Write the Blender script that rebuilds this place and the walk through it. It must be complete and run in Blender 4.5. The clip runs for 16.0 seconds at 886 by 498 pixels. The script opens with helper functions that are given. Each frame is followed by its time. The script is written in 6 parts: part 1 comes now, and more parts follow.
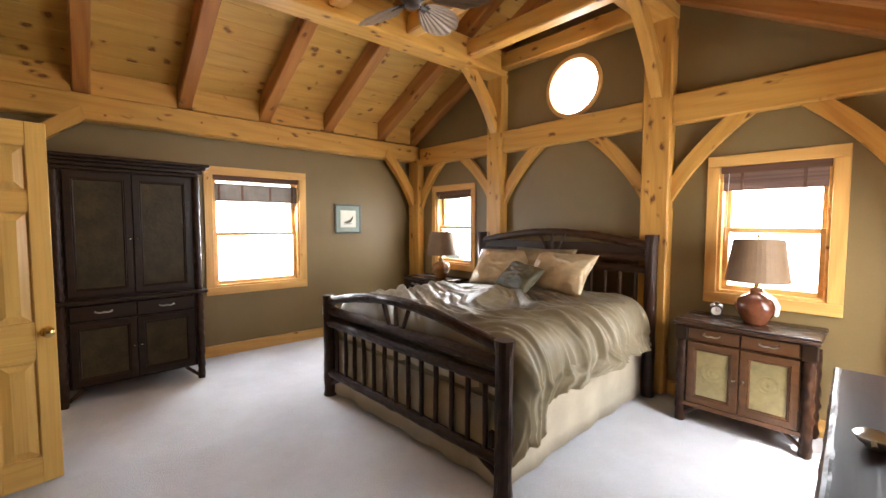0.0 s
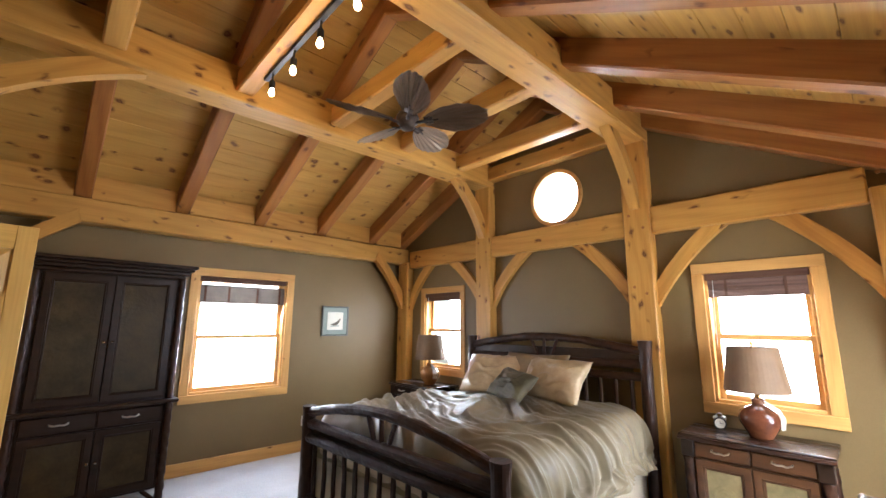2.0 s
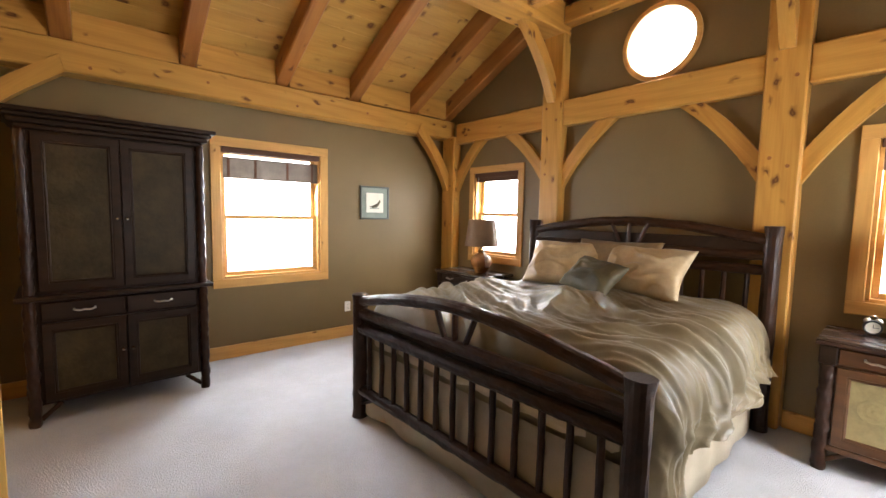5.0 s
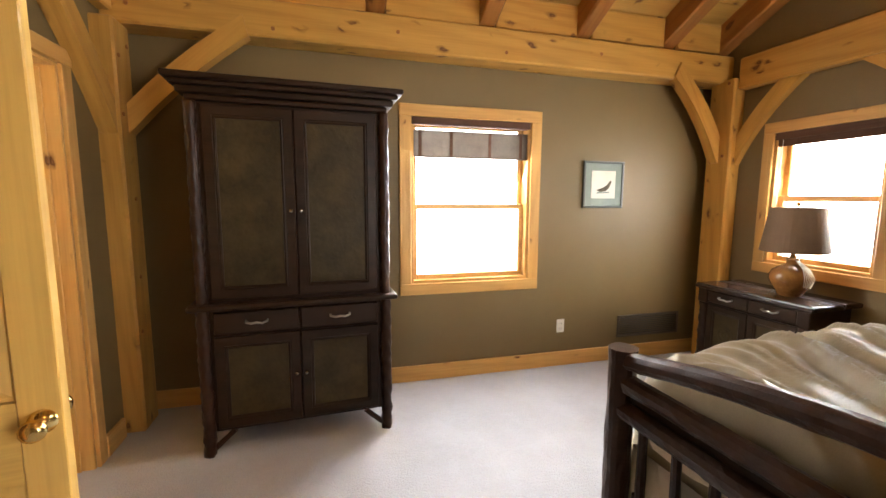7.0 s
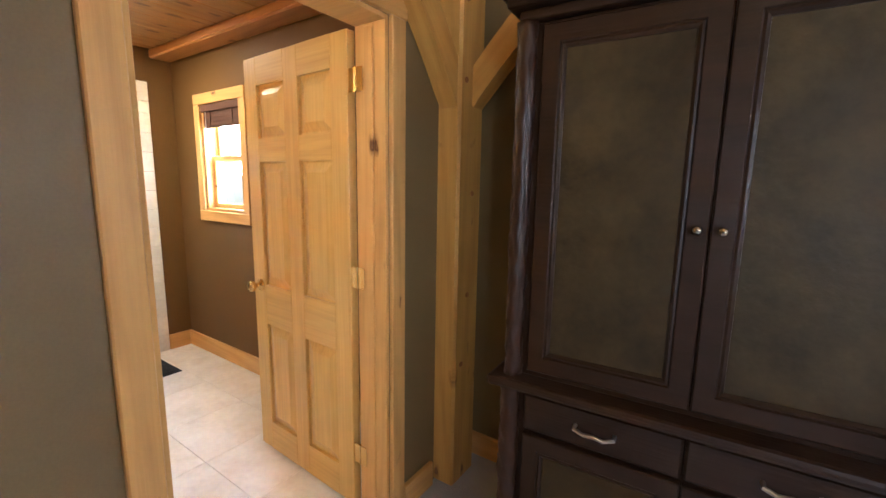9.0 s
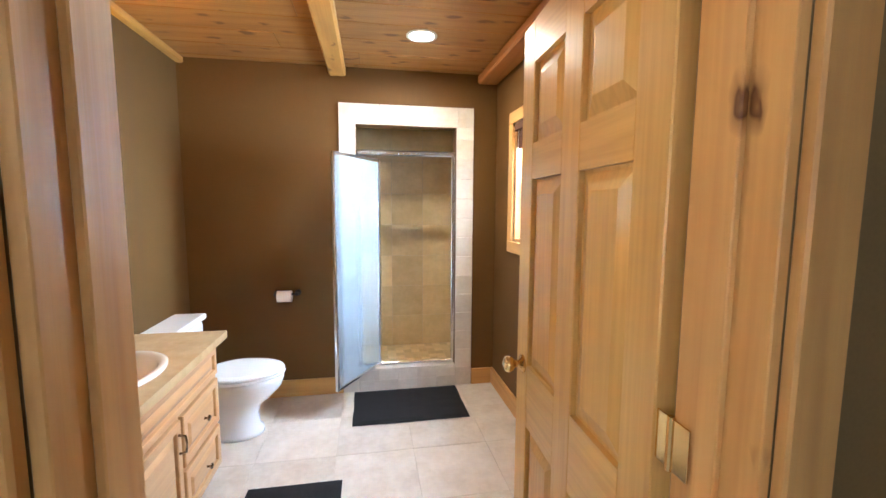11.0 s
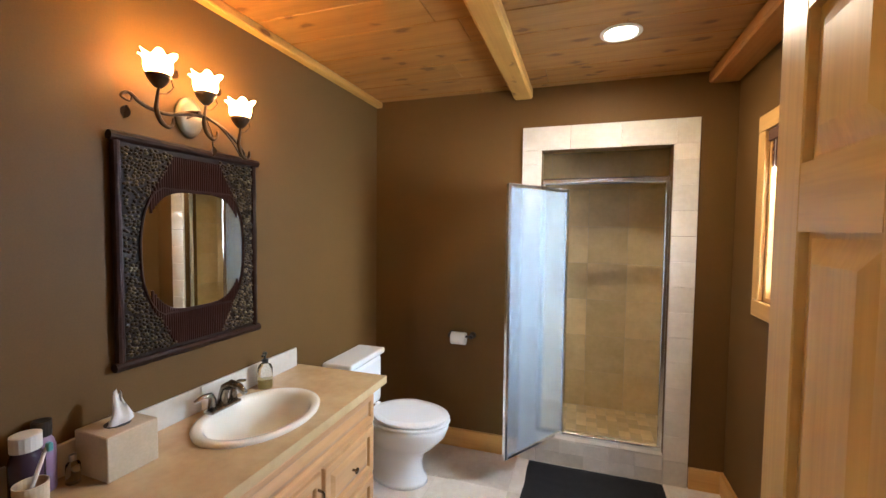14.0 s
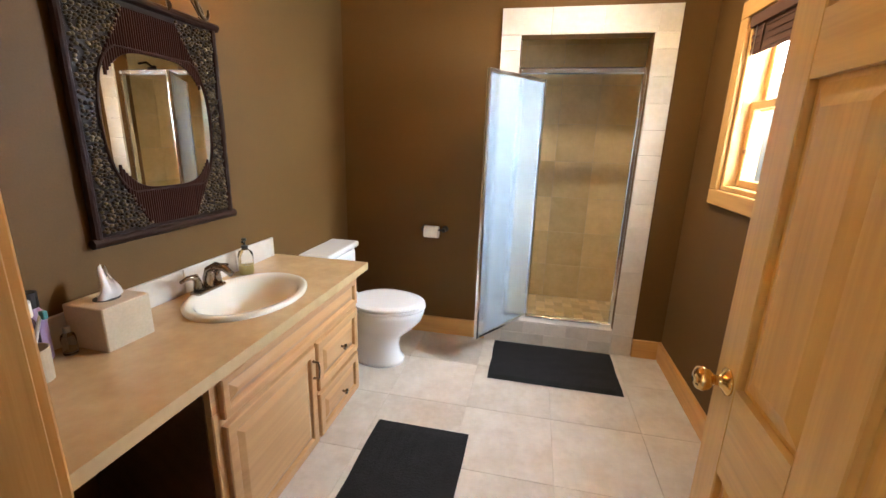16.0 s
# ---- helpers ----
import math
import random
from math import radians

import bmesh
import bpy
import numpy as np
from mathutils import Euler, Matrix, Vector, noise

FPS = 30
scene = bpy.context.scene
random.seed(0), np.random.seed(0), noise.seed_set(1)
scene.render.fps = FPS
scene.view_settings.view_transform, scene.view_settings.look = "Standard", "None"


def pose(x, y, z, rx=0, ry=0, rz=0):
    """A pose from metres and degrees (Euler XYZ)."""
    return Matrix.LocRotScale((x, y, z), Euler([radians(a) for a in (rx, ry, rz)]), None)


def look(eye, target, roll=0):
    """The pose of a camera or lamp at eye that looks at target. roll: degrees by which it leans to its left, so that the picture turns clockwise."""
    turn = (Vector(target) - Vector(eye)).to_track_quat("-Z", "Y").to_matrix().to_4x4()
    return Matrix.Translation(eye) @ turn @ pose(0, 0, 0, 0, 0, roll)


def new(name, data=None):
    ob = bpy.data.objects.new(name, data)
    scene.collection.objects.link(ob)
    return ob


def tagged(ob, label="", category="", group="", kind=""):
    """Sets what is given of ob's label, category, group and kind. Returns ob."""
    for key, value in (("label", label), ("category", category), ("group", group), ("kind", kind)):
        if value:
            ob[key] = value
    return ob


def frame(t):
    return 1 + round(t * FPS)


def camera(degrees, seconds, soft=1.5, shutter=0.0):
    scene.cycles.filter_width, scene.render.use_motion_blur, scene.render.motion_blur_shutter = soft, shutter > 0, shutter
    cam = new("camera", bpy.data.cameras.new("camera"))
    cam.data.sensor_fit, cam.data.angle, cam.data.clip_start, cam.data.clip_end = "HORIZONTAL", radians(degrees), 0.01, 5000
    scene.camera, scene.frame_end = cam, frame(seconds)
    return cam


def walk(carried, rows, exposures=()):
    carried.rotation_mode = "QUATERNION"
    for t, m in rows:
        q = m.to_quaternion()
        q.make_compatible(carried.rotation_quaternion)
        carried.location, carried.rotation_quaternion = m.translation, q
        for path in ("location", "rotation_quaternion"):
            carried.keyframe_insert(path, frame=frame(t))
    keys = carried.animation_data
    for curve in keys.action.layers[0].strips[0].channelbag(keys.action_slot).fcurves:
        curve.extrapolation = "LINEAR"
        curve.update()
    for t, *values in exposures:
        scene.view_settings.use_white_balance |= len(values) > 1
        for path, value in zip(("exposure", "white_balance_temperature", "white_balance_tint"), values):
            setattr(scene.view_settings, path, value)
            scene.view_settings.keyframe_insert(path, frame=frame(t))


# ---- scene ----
cam = camera(93.5, 16.0)
PATH = [
    (0, (0.377, -0.037, 1.489), (1.697, 1.461, 1.369), 0.1),
    (0.5, (0.364, -0.02, 1.479), (1.691, 1.476, 1.508), 0.4),
    (1, (0.371, -0.023, 1.501), (1.701, 1.461, 1.665), 0.5),
    (1.5, (0.354, -0.007, 1.509), (1.691, 1.453, 1.79), 0.6),
    (2, (0.37, -0.016, 1.529), (1.712, 1.424, 1.882), 0.4),
    (2.5, (0.39, -0.03, 1.567), (1.742, 1.399, 1.925), 0.1),
    (3, (0.358, 0.025, 1.532), (1.742, 1.433, 1.851), 0.1),
    (5.5, (0.687, 1.019, 1.435), (1.893, 2.593, 1.178), -0.1),
    (6, (0.768, 1.341, 1.454), (1.839, 3.006, 1.172), -0.4),
    (6.5, (0.865, 1.678, 1.445), (1.715, 3.468, 1.172), -0.3),
    (7, (0.938, 1.995, 1.431), (1.453, 3.913, 1.191), 0.3),
    (7.5, (0.935, 2.363, 1.431), (1.093, 4.342, 1.194), 0.4),
    (8, (0.925, 2.705, 1.469), (0.673, 4.669, 1.189), 0.7),
    (8.5, (0.908, 3.018, 1.475), (0.184, 4.858, 1.173), 0.8),
    (9, (0.785, 3.246, 1.461), (-0.328, 4.879, 1.153), 1.0),
    (9.5, (0.607, 3.491, 1.449), (-0.848, 4.836, 1.178), 0.9),
    (10, (0.442, 3.654, 1.462), (-1.253, 4.679, 1.191), 0.7),
    (10.2, (0.381, 3.739, 1.462), (-1.394, 4.623, 1.204), 0.5),
    (12.5, (-0.246, 4.046, 1.505), (-2.21, 3.687, 1.38), 0.6),
    (13, (-0.304, 4.095, 1.53), (-2.238, 3.593, 1.442), 0.5),
    (13.5, (-0.32, 4.123, 1.545), (-2.227, 3.526, 1.471), 0.6),
    (14, (-0.305, 4.124, 1.551), (-2.199, 3.491, 1.454), 0.6),
    (14.5, (-0.301, 4.122, 1.546), (-2.196, 3.503, 1.376), 0.7),
    (15, (-0.3, 4.101, 1.51), (-2.2, 3.536, 1.24), 0.8),
    (15.5, (-0.288, 4.059, 1.467), (-2.186, 3.567, 1.076), 1.2),
    (16, (-0.244, 4.003, 1.432), (-2.136, 3.606, 0.922), 1.7),
]
EXPOSURES = [(0, 1.65, 6300, 10), (2.0, 1.65, 5700, 10), (3.0, 1.7, 5200, 10), (4.4, 1.6, 6100, 10), (6.5, 1.89, 6600, 10), (8.2, 1.83, 6900, 10), (9.0, 2.03, 5400, 10), (10.0, 2.13, 4900, 10), (12.3, 1.07, 5850, 10), (14.5, 1.05, 5750, 10), (16.0, 1.32, 5950, 10)]
WIN_N, WIN_E, WIN_R, WIN_B, WIN_S = 25.5, 9.5, 6, 38, 27  # watts of daylight in the window openings
BULB_W, SCONCE_W, CAN_W = 0.7, 1.95, 7.5

walk(cam, [(t, look(eye, target, roll)) for t, eye, target, roll in PATH], exposures=EXPOSURES)

# ---- world and light ----
world = bpy.data.worlds.new("world")
scene.world = world
world.use_nodes = True
wn = world.node_tree
sky = wn.nodes.new("ShaderNodeTexSky")
sky.sky_type, sky.sun_disc = "NISHITA", False
sky.sun_elevation, sky.sun_rotation = radians(58), radians(170)
wn.nodes["Background"].inputs["Strength"].default_value = 0.12
wn.links.new(sky.outputs["Color"], wn.nodes["Background"].inputs["Color"])


def lamp(name, kind, m, energy, colour, **more):
    data = bpy.data.lights.new(name, kind)
    data.energy, data.color = energy, colour
    if kind == "AREA":
        data.shape, data.size, data.size_y = "RECTANGLE", more["size"], more["size_y"]
    elif kind == "SUN":
        data.angle = radians(0.6)
    else:
        data.shadow_soft_size = more["radius"]
    ob = new(name, data)
    ob.matrix_world = m
    return tagged(ob, kind="structure")


DAY = (0.93, 0.97, 1.0)
lamp("sun", "SUN", look((0, 0, 10), (0.10 * 10, 0.60 * 10, 0)), 5.0, (1.0, 0.93, 0.82))


# ---- materials ----
def material(name, rough=0.6, metal=0.0):
    mat = bpy.data.materials.new(name)
    mat.use_nodes = True
    t = mat.node_tree
    b = t.nodes["Principled BSDF"]
    b.inputs["Roughness"].default_value, b.inputs["Metallic"].default_value = rough, metal
    return mat, t, b


def node(t, kind, **values):
    n = t.nodes.new(kind)
    for key, value in values.items():
        if key in n.inputs:
            n.inputs[key].default_value = value
    return n


def ramp(t, fac, stops):
    r = t.nodes.new("ShaderNodeValToRGB")
    e = r.color_ramp.elements
    while len(e) < len(stops):
        e.new(0.5)
    for el, (pos, col) in zip(e, stops):
        el.position, el.color = pos, (*col, 1)
    t.links.new(fac, r.inputs["Fac"])
    return r.outputs["Color"]


def mixed(t, fac, a, b, blend="MIX"):
    m = t.nodes.new("ShaderNodeMix")
    m.data_type, m.blend_type = "RGBA", blend
    for sock, v in ((m.inputs["Factor"], fac), (m.inputs["A"], a), (m.inputs["B"], b)):
        if isinstance(v, bpy.types.NodeSocket):
            t.links.new(v, sock)
        elif isinstance(v, (int, float)):
            sock.default_value = v
        else:
            sock.default_value = (*v, 1)
    return m.outputs["Result"]


def bumped(t, b, height, strength, distance=0.01):
    n = node(t, "ShaderNodeBump", Strength=strength, Distance=distance)
    t.links.new(height, n.inputs["Height"])
    t.links.new(n.outputs["Normal"], b.inputs["Normal"])


def coords(t, scale, island=False):
    """Object coordinates, shifted for each object (and each island), with the grain along x."""
    tc = t.nodes.new("ShaderNodeTexCoord")
    info = t.nodes.new("ShaderNodeObjectInfo")
    rnd = info.outputs["Random"]
    if island:
        rnd = t.nodes.new("ShaderNodeNewGeometry").outputs["Random Per Island"]
    mul = t.nodes.new("ShaderNodeMath")
    mul.operation = "MULTIPLY"
    mul.inputs[1].default_value = 37.0
    t.links.new(rnd, mul.inputs[0])
    add = t.nodes.new("ShaderNodeVectorMath")
    add.operation = "ADD"
    t.links.new(tc.outputs["Object"], add.inputs[0])
    t.links.new(mul.outputs[0], add.inputs[1])
    mp = t.nodes.new("ShaderNodeMapping")
    mp.inputs["Scale"].default_value = scale
    t.links.new(add.outputs[0], mp.inputs["Vector"])
    return mp.outputs["Vector"], rnd


def wood(name, light, dark, rough=0.5, knots=0.0, island=False, grain=1.0, knot_colour=(0.115, 0.036, 0.008), coat=0.0, tone=0.35, gloss=0.3, share=0.50, figure=0.28, relief=0.25):
    mat, t, b = material(name, rough)
    v, rnd = coords(t, (0.35, 4.0, 4.0), island)
    n1 = node(t, "ShaderNodeTexNoise", Scale=2.2 * grain, Detail=5.0, Roughness=0.6, Distortion=0.6)
    t.links.new(v, n1.inputs["Vector"])
    v2, _ = coords(t, (1.2, 40.0, 40.0), island)
    n2 = node(t, "ShaderNodeTexNoise", Scale=2.0 * grain, Detail=3.0)
    t.links.new(v2, n2.inputs["Vector"])
    col = ramp(t, n1.outputs["Fac"], [(0.3, light), (0.52, [0.6 * a + 0.4 * c for a, c in zip(light, dark)]), (0.72, dark)])
    deep = [c * 0.72 for c in dark]
    col = mixed(t, 0.30, col, ramp(t, n2.outputs["Fac"], [(0.35, deep), (0.62, light)]))
    v5, _ = coords(t, (0.28, 2.4, 2.4), island)
    rings = node(t, "ShaderNodeTexWave", Scale=2.6, Distortion=7.0, Detail=2.0)
    rings.bands_direction = "DIAGONAL"
    rings.inputs["Detail Scale"].default_value = 0.8
    t.links.new(v5, rings.inputs["Vector"])
    col = mixed(t, figure, col, ramp(t, rings.outputs["Fac"], [(0.0, light), (0.62, [0.5 * a + 0.5 * c for a, c in zip(light, dark)]), (0.95, deep)]))
    col = mixed(t, tone, col, ramp(t, rnd, [(0.0, [c * 0.75 for c in light]), (0.5, light), (1.0, [c * 1.0 for c in dark])]))
    height = n2.outputs["Fac"]
    if knots:
        v0, _ = coords(t, (3.6, 7.0, 7.0), island)
        sep, com = t.nodes.new("ShaderNodeSeparateXYZ"), t.nodes.new("ShaderNodeCombineXYZ")
        both = t.nodes.new("ShaderNodeMath")
        t.links.new(v0, sep.inputs[0])
        t.links.new(sep.outputs["Y"], both.inputs[0])
        t.links.new(sep.outputs["Z"], both.inputs[1])
        t.links.new(sep.outputs["X"], com.inputs["X"])
        t.links.new(both.outputs[0], com.inputs["Y"])
        wob = node(t, "ShaderNodeTexNoise", Scale=3.0, Detail=2.0)
        t.links.new(com.outputs[0], wob.inputs["Vector"])
        shift = t.nodes.new("ShaderNodeMix")
        shift.data_type, shift.blend_type = "RGBA", "LINEAR_LIGHT"
        shift.inputs["Factor"].default_value = 0.15
        t.links.new(com.outputs[0], shift.inputs["A"])
        t.links.new(wob.outputs["Color"], shift.inputs["B"])
        v3 = shift.outputs["Result"]
        vo = node(t, "ShaderNodeTexVoronoi", Scale=knots, Randomness=1.0)
        vo.voronoi_dimensions = "2D"
        t.links.new(v3, vo.inputs["Vector"])
        k = ramp(t, vo.outputs["Distance"], [(0.0, (0.75, 0.75, 0.75)), (0.07, (1, 1, 1)), (0.10, (0.55, 0.55, 0.55)), (0.19, (0, 0, 0))])
        gate = node(t, "ShaderNodeTexNoise", Scale=1.1, Detail=2.0)
        t.links.new(v3, gate.inputs["Vector"])
        g = ramp(t, gate.outputs["Fac"], [(share, (0, 0, 0)), (share + 0.05, (1, 1, 1))])
        col = mixed(t, mixed(t, 1.0, k, g, "MULTIPLY"), col, knot_colour)
    t.links.new(col, b.inputs["Base Color"])
    rr = t.nodes.new("ShaderNodeMapRange")
    rr.inputs["To Min"].default_value, rr.inputs["To Max"].default_value = rough - 0.1, rough + 0.12
    t.links.new(n1.outputs["Fac"], rr.inputs["Value"])
    t.links.new(rr.outputs["Result"], b.inputs["Roughness"])
    b.inputs["Coat Weight"].default_value = coat
    b.inputs["Specular IOR Level"].default_value = gloss
    b.inputs["Coat Roughness"].default_value = 0.2
    bumped(t, b, height, relief, 0.004)
    return mat


def mottled(name, a, c, rough, scale, bump=0.1, fine=120.0, metal=0.0, distance=0.003, sheen=0.0, spread=(0.35, 0.65), gloss=0.5, vary=0.0):
    mat, t, b = material(name, rough, metal)
    v, _ = coords(t, (1, 1, 1))
    n1 = node(t, "ShaderNodeTexNoise", Scale=scale, Detail=6.0, Roughness=0.62)
    n2 = node(t, "ShaderNodeTexNoise", Scale=fine, Detail=3.0)
    t.links.new(v, n1.inputs["Vector"])
    t.links.new(v, n2.inputs["Vector"])
    col = ramp(t, n1.outputs["Fac"], [(spread[0], a), (spread[1], c)])
    col = mixed(t, 0.12, col, ramp(t, n2.outputs["Fac"], [(0.3, [x * 0.6 for x in a]), (0.7, [min(1, x * 1.25) for x in c])]))
    if vary:
        info = t.nodes.new("ShaderNodeObjectInfo")
        col = mixed(t, vary, col, ramp(t, info.outputs["Random"], [(0.0, [x * 0.75 for x in a]), (1.0, [min(1, x * 1.15) for x in c])]))
    b.inputs["Specular IOR Level"].default_value = gloss
    t.links.new(col, b.inputs["Base Color"])
    rr = t.nodes.new("ShaderNodeMapRange")
    rr.inputs["To Min"].default_value, rr.inputs["To Max"].default_value = max(0.03, rough - 0.08), min(1, rough + 0.08)
    t.links.new(n1.outputs["Fac"], rr.inputs["Value"])
    t.links.new(rr.outputs["Result"], b.inputs["Roughness"])
    b.inputs["Sheen Weight"].default_value = sheen
    bumped(t, b, n2.outputs["Fac"], bump, distance)
    return mat


def plain(name, colour, rough=0.5, metal=0.0, emit=0.0):
    mat, t, b = material(name, rough, metal)
    b.inputs["Base Color"].default_value = (*colour, 1)
    if emit:
        b.inputs["Emission Color"].default_value, b.inputs["Emission Strength"].default_value = (*colour, 1), emit
    return mat


def glass_like(name, rough=0.0, tint=(1, 1, 1), ior=1.45):
    mat, t, b = material(name, rough)
    b.inputs["Base Color"].default_value = (*tint, 1)
    b.inputs["Transmission Weight"].default_value, b.inputs["IOR"].default_value = 1.0, ior
    return mat


PINE = wood("pine", (0.60, 0.325, 0.072), (0.41, 0.178, 0.031), 0.45, knots=0.95, share=0.50)
PINE_AMBER = wood("amber_pine", (0.42, 0.175, 0.040), (0.25, 0.085, 0.017), 0.48, knots=0.8, share=0.53)
PINE_DARK = wood("aged_pine", (0.36, 0.145, 0.042), (0.22, 0.078, 0.021), 0.5, knots=0.6)
PINE_BOARD = wood("pine_board", (0.58, 0.340, 0.080), (0.40, 0.195, 0.038), 0.45, knots=1.15, island=True, tone=0.35, share=0.45)
PINE_TRIM = wood("pine_trim", (0.68, 0.39, 0.12), (0.52, 0.25, 0.062), 0.42, knots=1.3, share=0.60)
DOOR_PINE = wood("door_pine", (0.71, 0.440, 0.118), (0.56, 0.310, 0.072), 0.36, coat=0.2, tone=0.2, figure=0.10, relief=0.06)
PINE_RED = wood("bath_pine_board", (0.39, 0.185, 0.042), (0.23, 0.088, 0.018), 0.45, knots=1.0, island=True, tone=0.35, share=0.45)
MAPLE = wood("maple", (0.62, 0.355, 0.155), (0.49, 0.25, 0.10), 0.35, coat=0.3, grain=0.7, figure=0.10, tone=0.25, relief=0.06)
DARK_WOOD = wood("dark_wood", (0.030, 0.0135, 0.0058), (0.010, 0.0043, 0.0020), 0.38, coat=0.0, grain=1.3, gloss=0.22)
LOG = wood("dark_log", (0.042, 0.0155, 0.0062), (0.009, 0.0036, 0.0018), 0.36, coat=0.0, grain=1.6, gloss=0.26)
LEATHER = mottled("embossed_leather", (0.022, 0.0138, 0.0048), (0.058, 0.037, 0.0130), 0.52, 6.0, 0.5, 38.0, distance=0.005, gloss=0.2)
POLISHED = wood("polished_dark_wood", (0.030, 0.0135, 0.0075), (0.012, 0.0055, 0.0035), 0.24, gloss=0.5, relief=0.05)
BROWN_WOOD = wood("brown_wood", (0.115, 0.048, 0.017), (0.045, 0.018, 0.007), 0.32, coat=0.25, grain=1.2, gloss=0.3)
GOLD_LEATHER = mottled("golden_leather", (0.20, 0.155, 0.065), (0.34, 0.265, 0.12), 0.33, 7.0, 0.35, 40.0, distance=0.004)
WALL = mottled("brown_green_paint", (0.178, 0.119, 0.046), (0.196, 0.132, 0.053), 0.5, 1.2, 0.08, 160.0, distance=0.001, gloss=0.35)
BATH_WALL = mottled("olive_brown_paint", (0.123, 0.0605, 0.0140), (0.136, 0.0680, 0.0165), 0.6, 1.2, 0.08, 160.0, distance=0.001, gloss=0.22)
CARPET = mottled("carpet", (0.44, 0.435, 0.455), (0.53, 0.525, 0.55), 0.95, 2.0, 1.0, 140.0, distance=0.008, sheen=0.1)
STONE_TILE = mottled("beige_stone_tile", (0.60, 0.50, 0.38), (0.78, 0.71, 0.61), 0.35, 5.0, 0.08, 30.0, vary=0.25)
SHOWER_TILE = mottled("tan_stone_tile", (0.60, 0.44, 0.20), (0.82, 0.65, 0.36), 0.4, 5.0, 0.1, 30.0, vary=0.45)
TRIM_TILE = mottled("pale_stone_tile", (0.60, 0.53, 0.43), (0.72, 0.66, 0.57), 0.4, 6.0, 0.1, 40.0, vary=0.3)
GROUT = mottled("grout", (0.56, 0.48, 0.37), (0.62, 0.54, 0.43), 0.85, 20.0, 0.2, 200.0)
COUNTER = mottled("beige_counter", (0.55, 0.375, 0.185), (0.64, 0.46, 0.245), 0.2, 7.0, 0.01, 22.0)
PORCELAIN = plain("porcelain", (0.90, 0.90, 0.88), 0.08)
SINK_WHITE = plain("biscuit_porcelain", (0.86, 0.81, 0.68), 0.1)
BRASS = plain("brass", (0.78, 0.56, 0.22), 0.16, 1.0)
NICKEL = plain("brushed_nickel", (0.32, 0.28, 0.23), 0.25, 1.0)
PEWTER = plain("pewter", (0.55, 0.52, 0.47), 0.3, 1.0)
ALUMINIUM = plain("aluminium", (0.82, 0.84, 0.86), 0.18, 1.0)
BRONZE = mottled("bronze", (0.03, 0.02, 0.014), (0.065, 0.04, 0.025), 0.45, 20.0, 0.2, 90.0, metal=0.7)
IRON_BROWN = mottled("brown_iron", (0.055, 0.03, 0.015), (0.12, 0.07, 0.03), 0.45, 18.0, 0.3, 80.0, metal=0.6)
BLACK = plain("black_plastic", (0.012, 0.012, 0.013), 0.4)
WHITE_PLASTIC = plain("white_plastic", (0.75, 0.73, 0.68), 0.4)
MIRROR = plain("mirror", (0.92, 0.93, 0.92), 0.01, 1.0)
PANE = glass_like("pane")
FROSTED = glass_like("frosted_glass", 0.24, (0.76, 0.89, 1.0), 1.2)
FROSTED.node_tree.nodes["Principled BSDF"].inputs["Transmission Weight"].default_value = 0.82
MAT_BLACK = mottled("black_mat_cloth", (0.005, 0.0045, 0.005), (0.012, 0.011, 0.012), 0.95, 12.0, 0.8, 130.0, distance=0.006)
DUVET = mottled("taupe_satin", (0.270, 0.208, 0.118), (0.385, 0.305, 0.182), 0.35, 3.0, 0.15, 260.0, distance=0.001, sheen=0.08)
TAN_SATIN = mottled("tan_satin", (0.30, 0.205, 0.105), (0.47, 0.35, 0.205), 0.32, 6.0, 0.15, 240.0, distance=0.001, sheen=0.04)
GREY_SATIN = mottled("grey_green_satin", (0.052, 0.040, 0.018), (0.088, 0.068, 0.031), 0.55, 6.0, 0.15, 240.0, distance=0.001, sheen=0.04, gloss=0.25)
BROWN_SATIN = mottled("brown_satin", (0.150, 0.098, 0.048), (0.230, 0.155, 0.080), 0.42, 6.0, 0.15, 240.0, distance=0.001, sheen=0.04)
SKIRT = mottled("tan_bed_skirt", (0.60, 0.50, 0.36), (0.70, 0.60, 0.45), 0.8, 4.0, 0.3, 220.0, distance=0.001)
SHADE = mottled("brown_lamp_shade", (0.135, 0.075, 0.034), (0.175, 0.10, 0.048), 0.7, 8.0, 0.3, 200.0)
CERAMIC = mottled("red_brown_ceramic", (0.085, 0.024, 0.012), (0.16, 0.055, 0.022), 0.18, 9.0, 0.05, 60.0)
AMBER_CERAMIC = mottled("amber_ceramic", (0.16, 0.06, 0.015), (0.34, 0.15, 0.04), 0.16, 9.0, 0.05, 60.0)
BLIND = wood("woven_blind", (0.12, 0.055, 0.030), (0.06, 0.028, 0.018), 0.7, island=True)
BLIND_SLAT = wood("woven_slat", (0.20, 0.115, 0.085), (0.11, 0.06, 0.045), 0.6, tone=0.5)
BLIND_GREY = mottled("dark_roman_shade", (0.13, 0.105, 0.085), (0.18, 0.15, 0.12), 0.85, 9.0, 0.4, 150.0)
BLIND_GREY.node_tree.nodes["Principled BSDF"].inputs["Transmission Weight"].default_value = 0.04
PAPER = mottled("cream_paper", (0.70, 0.66, 0.56), (0.76, 0.73, 0.64), 0.8, 8.0)
TISSUE = plain("white_tissue", (0.82, 0.80, 0.76), 0.9)
TWIG = wood("twig", (0.040, 0.015, 0.008), (0.016, 0.006, 0.004), 0.5, island=True, grain=1.5, gloss=0.15)
